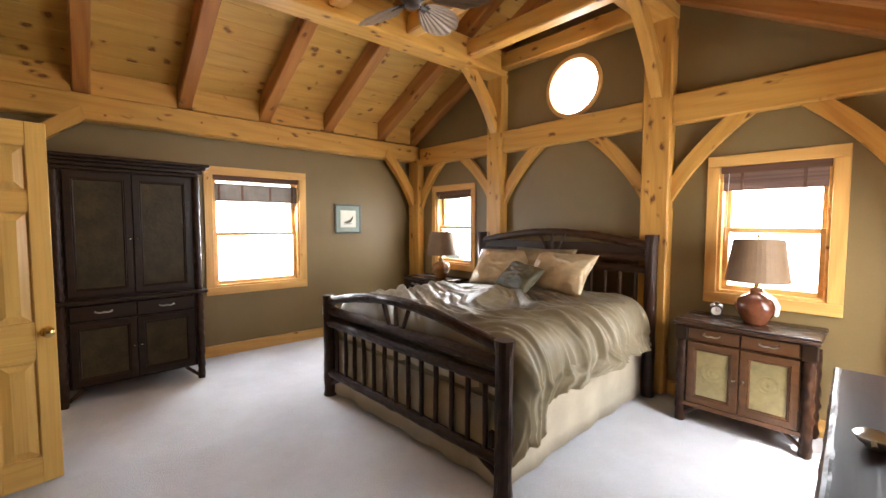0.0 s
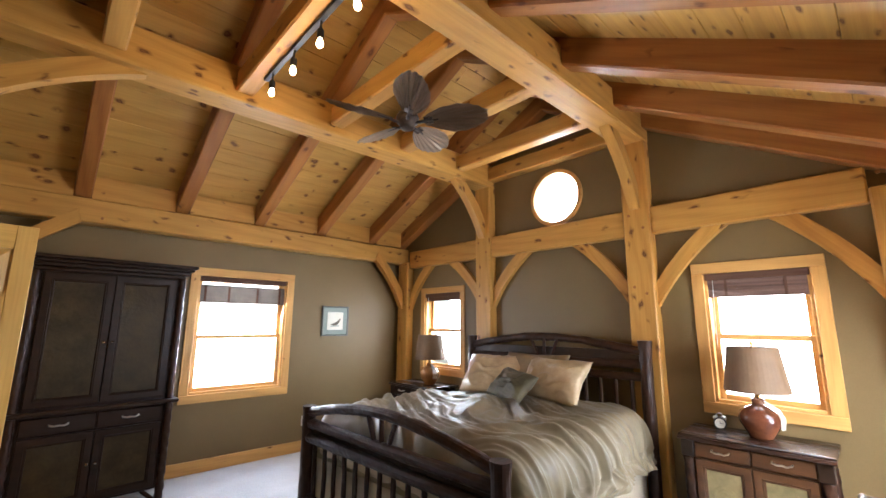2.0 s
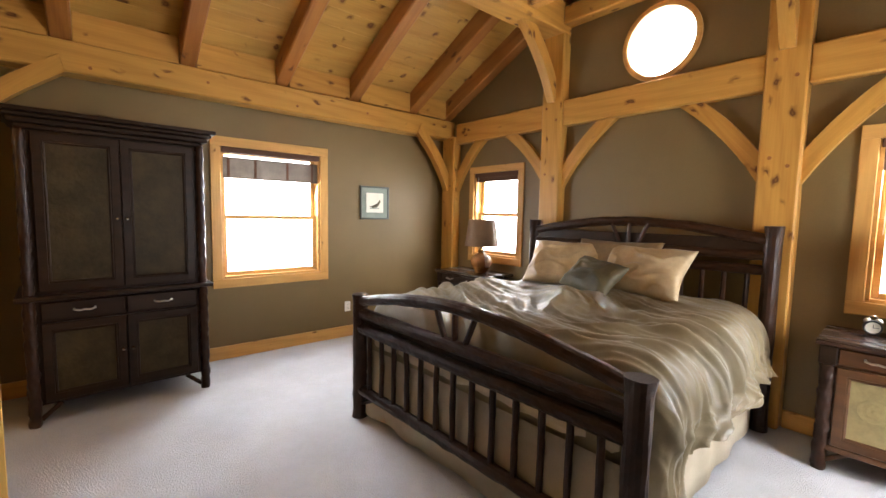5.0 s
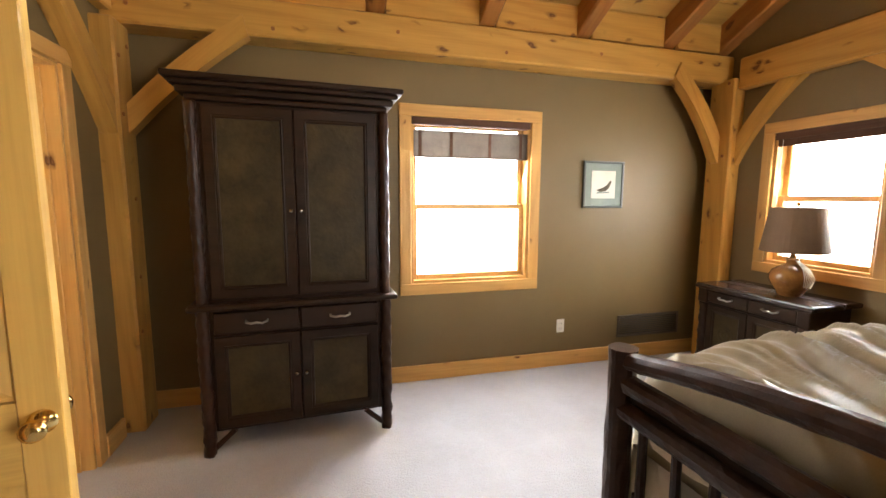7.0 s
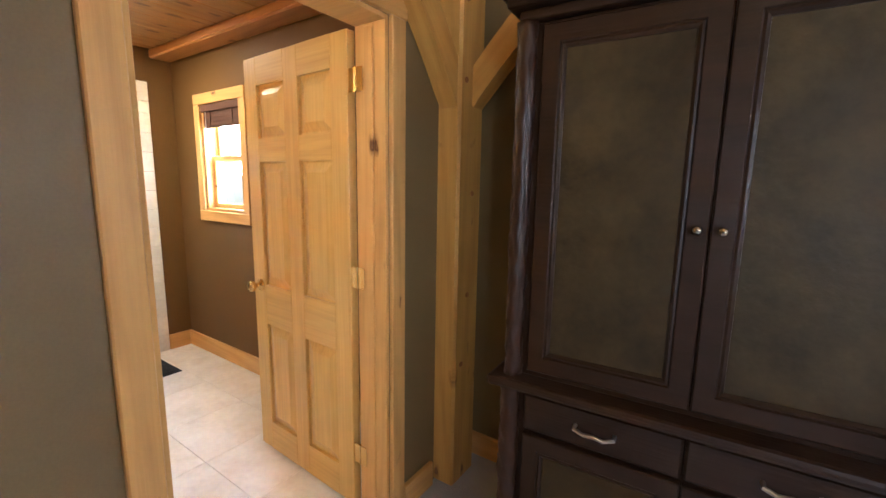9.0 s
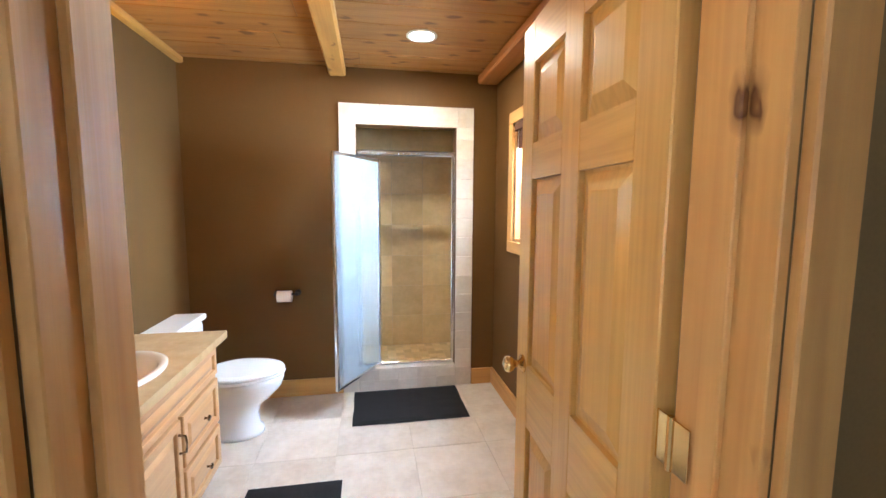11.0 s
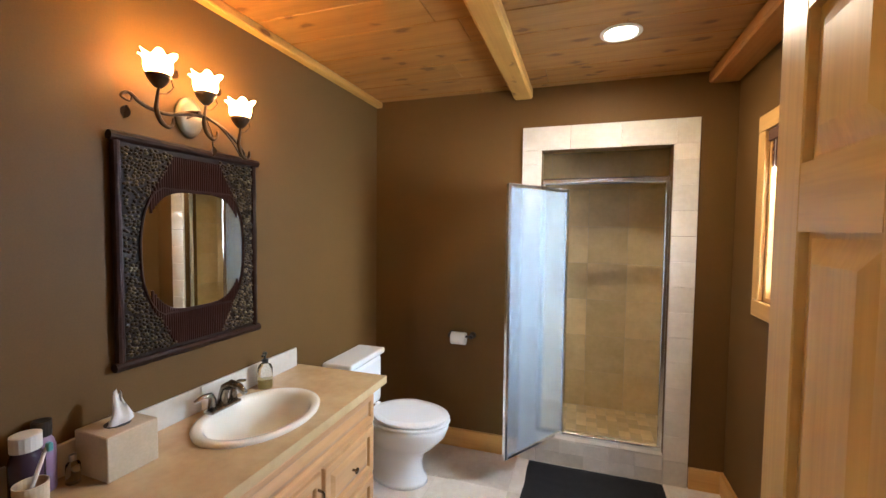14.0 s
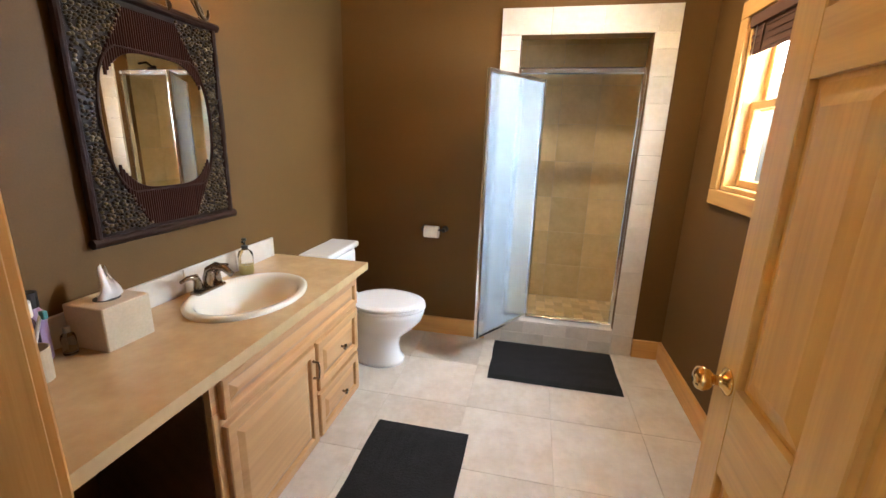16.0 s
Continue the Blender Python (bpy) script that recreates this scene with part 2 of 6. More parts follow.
MAROON = wood("twig_panel", (0.045, 0.0125, 0.007), (0.018, 0.005, 0.003), 0.55, gloss=0.15)
SMOKE_GLASS = glass_like("clear_plastic", 0.05, (0.9, 0.9, 0.86))


# ---- mesh helpers ----
def mesh_of(name, bm, mat, smooth=False):
    bmesh.ops.recalc_face_normals(bm, faces=bm.faces[:])
    me = bpy.data.meshes.new(name)
    bm.to_mesh(me)
    bm.free()
    me.materials.append(mat)
    if smooth:
        for p in me.polygons:
            p.use_smooth = True
    return me


def part(name, bm, mat, parent=None, label="", m=None, smooth=False):
    ob = new(name, mesh_of(name, bm, mat, smooth))
    if parent:
        ob.parent = parent
    if m is not None:
        ob.matrix_basis = m
    if label:
        ob["label"] = label
    return ob


def thing(name, m, label, category, group="", kind=""):
    ob = new(name)
    ob.empty_display_size = 0.05
    ob.matrix_world = m
    return tagged(ob, label, category, group, kind)


def box(lo, hi, bevel=0.0, bm=None, segments=1):
    """An axis-aligned box from corner to corner, its edges rounded."""
    own = bmesh.new()
    size = [b - a for a, b in zip(lo, hi)]
    mid = [(a + b) / 2 for a, b in zip(lo, hi)]
    bmesh.ops.create_cube(own, size=1.0, matrix=Matrix.Translation(mid) @ Matrix.Diagonal((*size, 1)))
    if bevel:
        bmesh.ops.bevel(own, geom=own.edges[:], offset=min(bevel, min(abs(s) for s in size) * 0.45), segments=segments, affect="EDGES", profile=0.5)
    return joined(bm, own)


def joined(bm, own):
    if bm is None:
        return own
    me = bpy.data.meshes.new("tmp")
    own.to_mesh(me)
    own.free()
    bm.from_mesh(me)
    bpy.data.meshes.remove(me)
    return bm


def moved(bm, m):
    bmesh.ops.transform(bm, matrix=m, verts=bm.verts[:])
    return bm


def lathe(profile, steps=32, bm=None):
    """A turned body from (radius, z) pairs."""
    own = bmesh.new()
    rings = []
    for r, z in profile:
        if r < 1e-5:
            rings.append([own.verts.new((0, 0, z))])
        else:
            rings.append([own.verts.new((r * math.cos(2 * math.pi * i / steps), r * math.sin(2 * math.pi * i / steps), z)) for i in range(steps)])
    for a, b in zip(rings, rings[1:]):
        for i in range(steps):
            j = (i + 1) % steps
            if len(a) == 1 and len(b) > 1:
                own.faces.new((a[0], b[i], b[j]))
            elif len(b) == 1 and len(a) > 1:
                own.faces.new((a[i], a[j], b[0]))
            elif len(a) > 1:
                own.faces.new((a[i], a[j], b[j], b[i]))
    return joined(bm, own)


def tube(points, radius, steps=10, bm=None, rough=0.0, seed=0, ends=True):
    """A round bar along points; radius is a number or one for each point; rough: how uneven, as a share."""
    own = bmesh.new()
    pts = [Vector(p) for p in points]
    radii = [radius] * len(pts) if isinstance(radius, (int, float)) else list(radius)
    rings, side = [], None
    for i, p in enumerate(pts):
        d = (pts[min(i + 1, len(pts) - 1)] - pts[max(i - 1, 0)]).normalized()
        if side is None:
            side = d.orthogonal().normalized()
        side = (side - d * side.dot(d)).normalized()
        up = d.cross(side)
        ring = []
        for k in range(steps):
            a = 2 * math.pi * k / steps
            n = side * math.cos(a) + up * math.sin(a)
            r = radii[i]
            if rough:
                off = Vector((seed, 0, 0))
                r *= 1 + rough * noise.noise(p * 9 + n * 1.3 + off) + 0.6 * rough * noise.noise(p * 26 + n * 2.2 + off)
            ring.append(own.verts.new(p + n * r))
        rings.append(ring)
    for a, b in zip(rings, rings[1:]):
        for k in range(steps):
            j = (k + 1) % steps
            own.faces.new((a[k], a[j], b[j], b[k]))
    if ends:
        own.faces.new(rings[0][::-1])
        own.faces.new(rings[-1])
    return joined(bm, own)


def bar(a, b, n=8):
    a, b = Vector(a), Vector(b)
    return [a.lerp(b, i / n) for i in range(n + 1)]


def log(a, b, r, rough=0.14, seed=0, n=12, steps=12, bm=None, bow=(0, 0, 0)):
    n = max(n, min(70, int((Vector(b) - Vector(a)).length / 0.03)))
    pts = bar(a, b, n)
    pts = [p + Vector(bow) * math.sin(math.pi * i / n) for i, p in enumerate(pts)]
    return tube(pts, r, steps, bm, rough, seed)


def outline_solid(points, thick, axis="y", bevel=0.0):
    """A flat outline in (u, v) pushed out by thick: axis y puts u on x and v on z."""
    own = bmesh.new()
    if axis == "y":
        front = [own.verts.new((u, 0, v)) for u, v in points]
        back = [own.verts.new((u, thick, v)) for u, v in points]
    else:
        front = [own.verts.new((u, v, 0)) for u, v in points]
        back = [own.verts.new((u, v, thick)) for u, v in points]
    n = len(points)
    own.faces.new(front)
    own.faces.new(back[::-1])
    for i in range(n):
        j = (i + 1) % n
        own.faces.new((front[i], back[i], back[j], front[j]))
    if bevel:
        bmesh.ops.bevel(own, geom=own.edges[:], offset=bevel, segments=1, affect="EDGES")
    return own


# ---- the shell ----
XW, XE, YN, YS = -0.30, 4.25, 5.10, -0.28          # bedroom
BX0, BX1, BY0, BY1, BZ = -3.11, -0.45, 2.66, 4.95, 2.47  # bathroom
RIDGE_Y, EAVE_Z, SLOPE, SLOPE_S = 2.40, 2.645, 0.486, 0.555   # underside of the rafters at y = 5.0, pitch to the north and to the south
RIDGE_Z = EAVE_Z + SLOPE * (5.0 - RIDGE_Y)
RAFTER = 0.20


def rafter_z(y):
    return RIDGE_Z - (SLOPE * (y - RIDGE_Y) if y > RIDGE_Y else SLOPE_S * (RIDGE_Y - y))


def wall(name, lo, hi, mat, holes=(), label="", axis="x"):
    """A thick wall with rectangular openings (u0, u1, z0, z1) along its axis, built of blocks round them."""
    u0, u1 = (lo[0], hi[0]) if axis == "x" else (lo[1], hi[1])
    cuts = sorted({u0, u1, *[h[0] for h in holes], *[h[1] for h in holes]})
    bm = bmesh.new()
    for a, b in zip(cuts, cuts[1:]):
        here = sorted((h[2], h[3]) for h in holes if h[0] <= a + 1e-6 and h[1] >= b - 1e-6)
        z = lo[2]
        for h0, h1 in here + [(hi[2], hi[2])]:
            if h0 - z > 1e-4:
                if axis == "x":
                    box((a, lo[1], z), (b, hi[1], h0), bm=bm)
                else:
                    box((lo[0], a, z), (hi[0], b, h0), bm=bm)
            z = h1
    bmesh.ops.remove_doubles(bm, verts=bm.verts[:], dist=1e-4)
    return tagged(part(name, bm, mat), label, "wall", kind="structure")


NW = (1.52, 2.49, 0.78, 2.03)    # north window opening x0 x1 z0 z1
E1 = (3.80, 4.50, 0.945, 1.942)
EW = (0.35, 1.015, 0.945, 1.942)
BWIN = (-2.67, -2.12, 1.22, 2.03)
SWIN = (2.95, 3.90, 0.45, 2.05)
T = 0.16
wall("wall_north", (XW - T, YN, 0), (XE + T, YN + T, 2.9), WALL, [NW], "brown-green painted bedroom wall with a window")
wall("wall_east", (XE, YS - T, 0), (XE + T, YN, 2.50), WALL, [(E1[0], E1[1], E1[2], E1[3]), (EW[0], EW[1], EW[2], EW[3])], "brown-green painted gable wall behind the bed", axis="y")
wall("wall_south", (XW - T, YS - T, 0), (XE, YS, 2.9), WALL, [(-0.05, 0.85, 0, 2.05), SWIN], "brown-green painted bedroom wall with the entry")
wall("wall_west", (XW - 0.15, YS, 0), (XW, YN, 4.3), WALL, [(3.63, 4.46, 0, 2.06), (2.42, 3.14, 0, 2.06)], "brown-green painted wall between bedroom and bathroom", axis="y")


def gable_column(bm, y0, y1, z0, x0, x1):
    vs = []
    for x in (x0, x1):
        vs.append([bm.verts.new(p) for p in ((x, y0, z0), (x, y1, z0), (x, y1, rafter_z(y1) + RAFTER), (x, y0, rafter_z(y0) + RAFTER))])
    a, b = vs
    bm.faces.new(a)
    bm.faces.new(b[::-1])
    for i in range(4):
        j = (i + 1) % 4
        bm.faces.new((a[i], b[i], b[j], a[j]))


ROUND = (2.345, 2.889, 0.283)  # round window: y, z, radius of the opening
def gable():
    bm = bmesh.new()
    y, z, r = ROUND
    h = 0.36
    for a, b in ((YS - T, y - h), (y + h, YN)):
        if a < RIDGE_Y < b:
            gable_column(bm, a, RIDGE_Y, 2.50, XE, XE + T)
            gable_column(bm, RIDGE_Y, b, 2.50, XE, XE + T)
        else:
            gable_column(bm, a, b, 2.50, XE, XE + T)
    gable_column(bm, y - h, RIDGE_Y, z + h, XE, XE + T)
    gable_column(bm, RIDGE_Y, y + h, z + h, XE, XE + T)
    steps = 48
    rings = []
    for x in (XE, XE + T):
        inner, outer = [], []
        for i in range(steps):
            a = 2 * math.pi * i / steps
            c, s = math.cos(a), math.sin(a)
            k = h / max(abs(c), abs(s))
            inner.append(bm.verts.new((x, y + r * c, z + r * s)))
            outer.append(bm.verts.new((x, y + k * c, z + k * s)))
        rings.append((inner, outer))
    for i in range(steps):
        j = (i + 1) % steps
        for inner, outer in rings:
            bm.faces.new((inner[i], inner[j], outer[j], outer[i]))
        bm.faces.new((rings[0][0][i], rings[1][0][i], rings[1][0][j], rings[0][0][j]))
    return bm


tagged(part("wall_gable", gable(), WALL), "brown-green painted gable with a round window", "wall", kind="structure")
tagged(part("floor", box((XW - 0.15, YS - 1.6, -0.12), (XE + T, YN + T, 0)), CARPET), "pale lilac-beige looped pile carpet", "carpet", kind="structure")

# the hall behind the entry and the closet behind the open door
wall("wall_hall", (-0.45, YS - 1.6, 0), (1.25, YS - 1.5, 2.6), WALL, (), "plain painted hall wall")
wall("wall_hall_side_a", (-0.55, YS - 1.5, 0), (-0.45, YS - T, 2.6), WALL, (), "plain painted hall wall", axis="y")
wall("wall_hall_side_b", (1.15, YS - 1.5, 0), (1.25, YS - T, 2.6), WALL, (), "plain painted hall wall", axis="y")
tagged(part("ceiling_hall", box((-0.55, YS - 1.6, 2.6), (1.25, YS - T, 2.7)), PINE_BOARD), "plain hall ceiling", "ceiling", kind="structure")
wall("wall_closet", (-1.25, 2.45, 0), (-1.15, BY0 - 0.14, 2.6), WALL, (), "plain closet wall", axis="y")
tagged(part("wall_closet_side", box((-1.25, 1.9, 0), (XW - 0.15, 2.0, 2.6)), WALL), "plain closet wall", "wall", kind="structure")
tagged(part("wall_closet_back", box((-1.25, 2.0, 0), (-1.15, 2.45, 2.6)), WALL), "plain closet wall", "wall", kind="structure")
tagged(part("wall_closet_end", box((XW - 0.16, BY0, 0), (XW - 0.151, 3.16, 2.055)), BATH_WALL), "painted panel that closes the closet towards the bathroom", "wall", kind="structure")
tagged(part("floor_closet", box((-1.25, 1.9, -0.12), (XW - 0.15, BY0 - 0.14, 0)), CARPET), "closet carpet", "carpet", kind="structure")
tagged(part("ceiling_closet", box((-1.25, 1.9, 2.6), (XW - 0.15, BY0 - 0.14, 2.7)), PINE_BOARD), "closet ceiling", "ceiling", kind="structure")


def roof_side(name, sign):
    """Tongue-and-groove boards along the room, one plank after another up the slope."""
    bm = bmesh.new()
    pitch = SLOPE if sign > 0 else SLOPE_S
    tilt = math.atan(pitch)
    run = (5.45 - RIDGE_Y) * math.hypot(1, pitch)
    n = int(run / 0.19) + 1
    x0, x1 = XW - 0.15, XE + T
    for i in range(n):
        s0, s1 = i * run / n, (i + 1) * run / n - 0.0025
        cut = random.uniform(0.3, 4.0)
        spans = ((x0, cut), (cut + 0.001, x1)) if i % 3 == 1 else ((x0, x1),)
        for a, b in spans:
            own = box((a, s0, 0), (b, s1, 0.022), 0.0025)
            moved(own, Matrix.Rotation(-tilt, 4, "X"))
            moved(own, Matrix.Translation((0, RIDGE_Y, rafter_z(RIDGE_Y) + RAFTER)))
            if sign < 0:
                moved(own, Matrix.Translation((0, 2 * RIDGE_Y, 0)) @ Matrix.Diagonal((1, -1, 1, 1)))
            joined(bm, own)
    ob = tagged(part(name, bm, PINE_BOARD), "knotty pine tongue-and-groove board ceiling", "ceiling", kind="structure")
    return ob


roof_side("ceiling_north", 1)
roof_side("ceiling_south", -1)
for sgn in (1, -1):
    bm = box((XW - 0.3, 0, 0.03), (XE + 0.4, 3.6, 0.08))
    moved(bm, Matrix.Rotation(-math.atan(SLOPE if sgn > 0 else SLOPE_S), 4, "X"))
    moved(bm, Matrix.Translation((0, RIDGE_Y - 0.0, rafter_z(RIDGE_Y) + RAFTER)))
    if sgn < 0:
        moved(bm, Matrix.Translation((0, 2 * RIDGE_Y, 0)) @ Matrix.Diagonal((1, -1, 1, 1)))
    tagged(part("roof_deck", bm, PINE_DARK), "roof deck over the ceiling boards", "roof", kind="structure")


# ---- timber frame ----
def timber(name, a, b, wide, high, mat=PINE, up=(0, 0, 1), label="", bevel=0.012, category="beam"):
    """A squared timber from a to b, its grain along it, its edges eased."""
    a, b = Vector(a), Vector(b)
    d = (b - a)
    x = d.normalized()
    z = Vector(up)
    z = (z - x * z.dot(x)).normalized()
    y = z.cross(x)
    m = Matrix((x, y, z)).transposed().to_4x4()
    m.translation = (a + b) / 2
    bm = box((-d.length / 2, -wide / 2, -high / 2), (d.length / 2, wide / 2, high / 2), bevel)
    return tagged(part(name, bm, mat, m=m), label or "squared golden pine timber with knots", category, kind="structure")


def curved_brace(foot, top, deep, thick, bow, name="brace"):
    """A curved knee brace between a post (foot) and a beam (top), bowed away from the corner."""
    f, t = Vector(foot), Vector(top)
    d = t - f
    x = d.normalized()
    corner = Vector((f.x, f.y, t.z))
    out = ((f + t) / 2 - corner)
    z = (out - x * out.dot(x)).normalized()
    y = z.cross(x)
    m = Matrix((x, y, z)).transposed().to_4x4()
    m.translation = f
    n, pts, low = 14, [], []
    for i in range(n + 1):
        s = i / n
        c = -bow * 4 * s * (1 - s)
        pts.append((s * d.length, c))
        low.append((s * d.length, c - deep))
    ang = math.atan2(abs(d.z), math.hypot(d.x, d.y))
    low[0] = (low[0][0] - deep * 0.55, low[0][1])
    low[-1] = (low[-1][0] + deep * 0.55, low[-1][1])
    bm = outline_solid(pts + low[::-1], thick, "y", 0.006)
    moved(bm, Matrix.Translation((0, -thick / 2, 0)))
    return tagged(part(name, bm, PINE, m=m), "curved golden pine knee brace", "brace", kind="structure")


PX = 4.24                      # middle of the gable posts
PY1, PY2, PY3, PY4 = 4.90, 3.325, 1.478, -0.115
PURLIN_Z = 3.34
TIE0, TIE1 = 2.325, 2.57        # gable ties, bottom and top
timber("post", (PX, PY1, 0), (PX, PY1, 2.42), 0.23, 0.20, up=(1, 0, 0), label="squared pine corner post with knots", category="post")
timber("post", (PX, PY2, 0), (PX, PY2, 3.22), 0.235, 0.20, up=(1, 0, 0), label="squared pine post beside the bed", category="post")
timber("post", (PX, PY3, 0), (PX, PY3, 3.22), 0.235, 0.20, up=(1, 0, 0), label="squared pine post beside the bed", category="post")
timber("post", (PX, PY4, 0), (PX, PY4, 2.42), 0.23, 0.20, up=(1, 0, 0), label="squared pine corner post with knots", category="post")
for a, b in ((PY1 - 0.115, PY2 + 0.115), (PY2 - 0.115, PY3 + 0.115), (PY3 - 0.115, PY4 + 0.115)):
    timber("tie_beam", (PX + 0.015, a, (TIE0 + TIE1) / 2), (PX + 0.015, b, (TIE0 + TIE1) / 2), 0.18, TIE1 - TIE0, label="knotty pine tie beam along the gable")
timber("wall_plate", (XW, 5.0, 2.535), (XE, 5.0, 2.513), 0.2, 0.225, label="long knotty pine wall plate under the rafters")
timber("wall_plate", (XW, PY4 - 0.135, 2.535), (XE, PY4 - 0.135, 2.513), 0.2, 0.225, label="long knotty pine wall plate under the rafters")
timber("purlin", (XW, PY2, PURLIN_Z), (XE, PY2, PURLIN_Z), 0.25, 0.28, label="heavy knotty pine purlin beam")
timber("purlin", (XW, PY3, PURLIN_Z), (XE, PY3, PURLIN_Z), 0.25, 0.28, label="heavy knotty pine purlin beam")
RX = [0.46, 1.26, 2.05, 2.83, 3.62]
for x in RX + [4.18]:
    for s in (1, -1):
        ya, yb = 5.09, RIDGE_Y
        if s < 0:
            ya = 2 * RIDGE_Y - ya
        za, zb = rafter_z(ya) + RAFTER / 2, rafter_z(yb) + RAFTER / 2
        timber("rafter", (x, ya, za), (x, yb + 0.002 * s, zb), 0.13, RAFTER - 0.004, mat=PINE_AMBER, label="sloping amber pine rafter", category="rafter")
# blocking between the rafter feet
for a, b in zip([XW] + [x + 0.066 for x in RX], [x - 0.066 for x in RX] + [4.114]):
    timber("blocking", (a, 4.945, 2.755), (b, 4.945, 2.755), 0.03, 0.216, mat=PINE, label="pine blocking board between the rafter feet", bevel=0.004, category="blocking")
for x in RX + [4.17]:
    timber("collar_tie", (x, PY2 - 0.125, PURLIN_Z + 0.005), (x, PY3 + 0.125, PURLIN_Z + 0.005), 0.13, 0.17, mat=PINE, label="pine collar tie between the purlins")
# knee braces along the gable
for foot, top in (((PX, PY1 - 0.115, 1.72), (PX, PY1 - 0.60, TIE0)), ((PX, PY2 + 0.115, 1.76), (PX, PY2 + 0.66, TIE0)), ((PX, PY2 - 0.115, 1.72), (PX, PY2 - 0.66, TIE0)),
                  ((PX, PY3 + 0.115, 1.68), (PX, PY3 + 0.68, TIE0)), ((PX, PY3 - 0.115, 1.68), (PX, PY3 - 0.68, TIE0)), ((PX, PY4 + 0.115, 1.68), (PX, PY4 + 0.66, TIE0))):
    curved_brace(foot, top, 0.115, 0.09, 0.045)
curved_brace((PX - 0.115, PY1 + 0.03, 1.74), (PX - 0.60, PY1 + 0.03, 2.42), 0.115, 0.09, 0.045)
for y in (PY2, PY3):
    curved_brace((PX - 0.12, y, 2.56), (PX - 0.62, y, 3.20), 0.12, 0.09, 0.05)
# west post and its braces
WP = (-0.29, 4.886)
timber("post", (WP[0], WP[1], 0), (WP[0], WP[1], 2.42), 0.20, 0.20, up=(1, 0, 0), label="squared pine post beside the bathroom door", category="post")


def pegs(places, turn):
    """Round dark oak pegs that stand a little proud of a post or a beam; turn: the way they face, 0 to -x, 90 to -y, 180 to +x."""
    for x, y, z in places:
        m = Matrix.Translation((x, y, z)) @ Matrix.Rotation(radians(turn), 4, "Z") @ Matrix.Rotation(-math.pi / 2, 4, "Y")
        tagged(part("peg", lathe([(0.0125, -0.01), (0.0125, 0.004), (0.010, 0.006), (0, 0.006)], 12), PINE_DARK, m=m), "dark round oak peg in a timber joint", "peg", "pegs of the timber frame", "structure")


for py in (PY1, PY2, PY3, PY4):
    pegs([(PX - 0.10, py + dy, z) for dy, z in ((-0.06, TIE0 + 0.06), (0.06, TIE1 - 0.06), (-0.05, 1.80), (0.05, 1.86))], 0)
pegs([(-0.19, 4.83, 1.90), (-0.19, 4.94, 1.95), (-0.19, 4.83, 2.22), (-0.19, 4.94, 2.30), (-0.19, 4.90, 1.42), (-0.19, 4.88, 0.95), (-0.19, 4.84, 0.62)], 180)
pegs([(PX - 0.5 - 0.78 * i, 4.90, 2.47 + 0.06 * (i % 2)) for i in range(6)], 90)
curved_brace((-0.19, 4.93, 1.795), (0.48, 4.93, 2.41), 0.115, 0.09, 0.03)
curved_brace((-0.25, 4.786, 1.78), (-0.25, 4.15, 2.46), 0.115, 0.09, 0.04)
timber("tie_beam", (WP[0] - 0.02, YN, 2.60), (WP[0] - 0.02, PY2, 2.60), 0.16, 0.24, label="knotty pine tie beam on the west wall")
timber("post", (WP[0] - 0.02, PY2 + 0.10, 2.06), (WP[0] - 0.02, PY2 + 0.10, 3.22), 0.16, 0.16, up=(1, 0, 0), label="short pine post under the purlin", category="post")
curved_brace((WP[0] + 0.08, PY2, 2.62), (WP[0] + 0.95, PY2, 3.20), 0.12, 0.09, 0.06)


# ---- bathroom shell ----
wall("wall_bath_south", (BX0 - 0.9, BY0 - 0.14, 0), (XW - 0.15, BY0, 2.6), BATH_WALL, (), "olive-brown painted bathroom wall with the mirror")
wall("wall_bath_north", (BX0 - 0.9, BY1, 0), (XW - 0.15, BY1 + 0.14, 2.6), BATH_WALL, [BWIN], "olive-brown painted bathroom wall with a window")
SH = (3.86, 4.625, 0.0, 2.065)   # shower opening y0 y1 z0 z1
wall("wall_bath_west", (BX0 - 0.12, BY0, 0), (BX0, BY1, 2.6), BATH_WALL, [SH], "olive-brown painted bathroom wall with the shower", axis="y")
tagged(part("wall_bath_east", box((XW - 0.155, BY0, 2.06), (XW - 0.15, BY1, 2.6)), BATH_WALL), "olive-brown painted wall above the door", "wall", kind="structure")
tagged(part("floor_bath", box((BX0 - 0.9, BY0 - 0.14, -0.12), (XW - 0.15, BY1 + 0.14, -0.006)), GROUT), "grout between pale stone floor tiles", "floor", kind="structure")


def bath_ceiling():
    """Boards across the room, one mesh; built along x and turned."""
    bm = bmesh.new()
    x = 0.0
    long = BX1 - BX0
    while x < long:
        x1 = min(x + 0.235, long)
        cut = random.uniform(0.5, 1.8)
        box((0, x, 0), (cut, x1 - 0.004, 0.02), 0.003, bm)
        box((cut + 0.002, x, 0), (BY1 - BY0, x1 - 0.004, 0.02), 0.003, bm)
        x = x1
    return bm


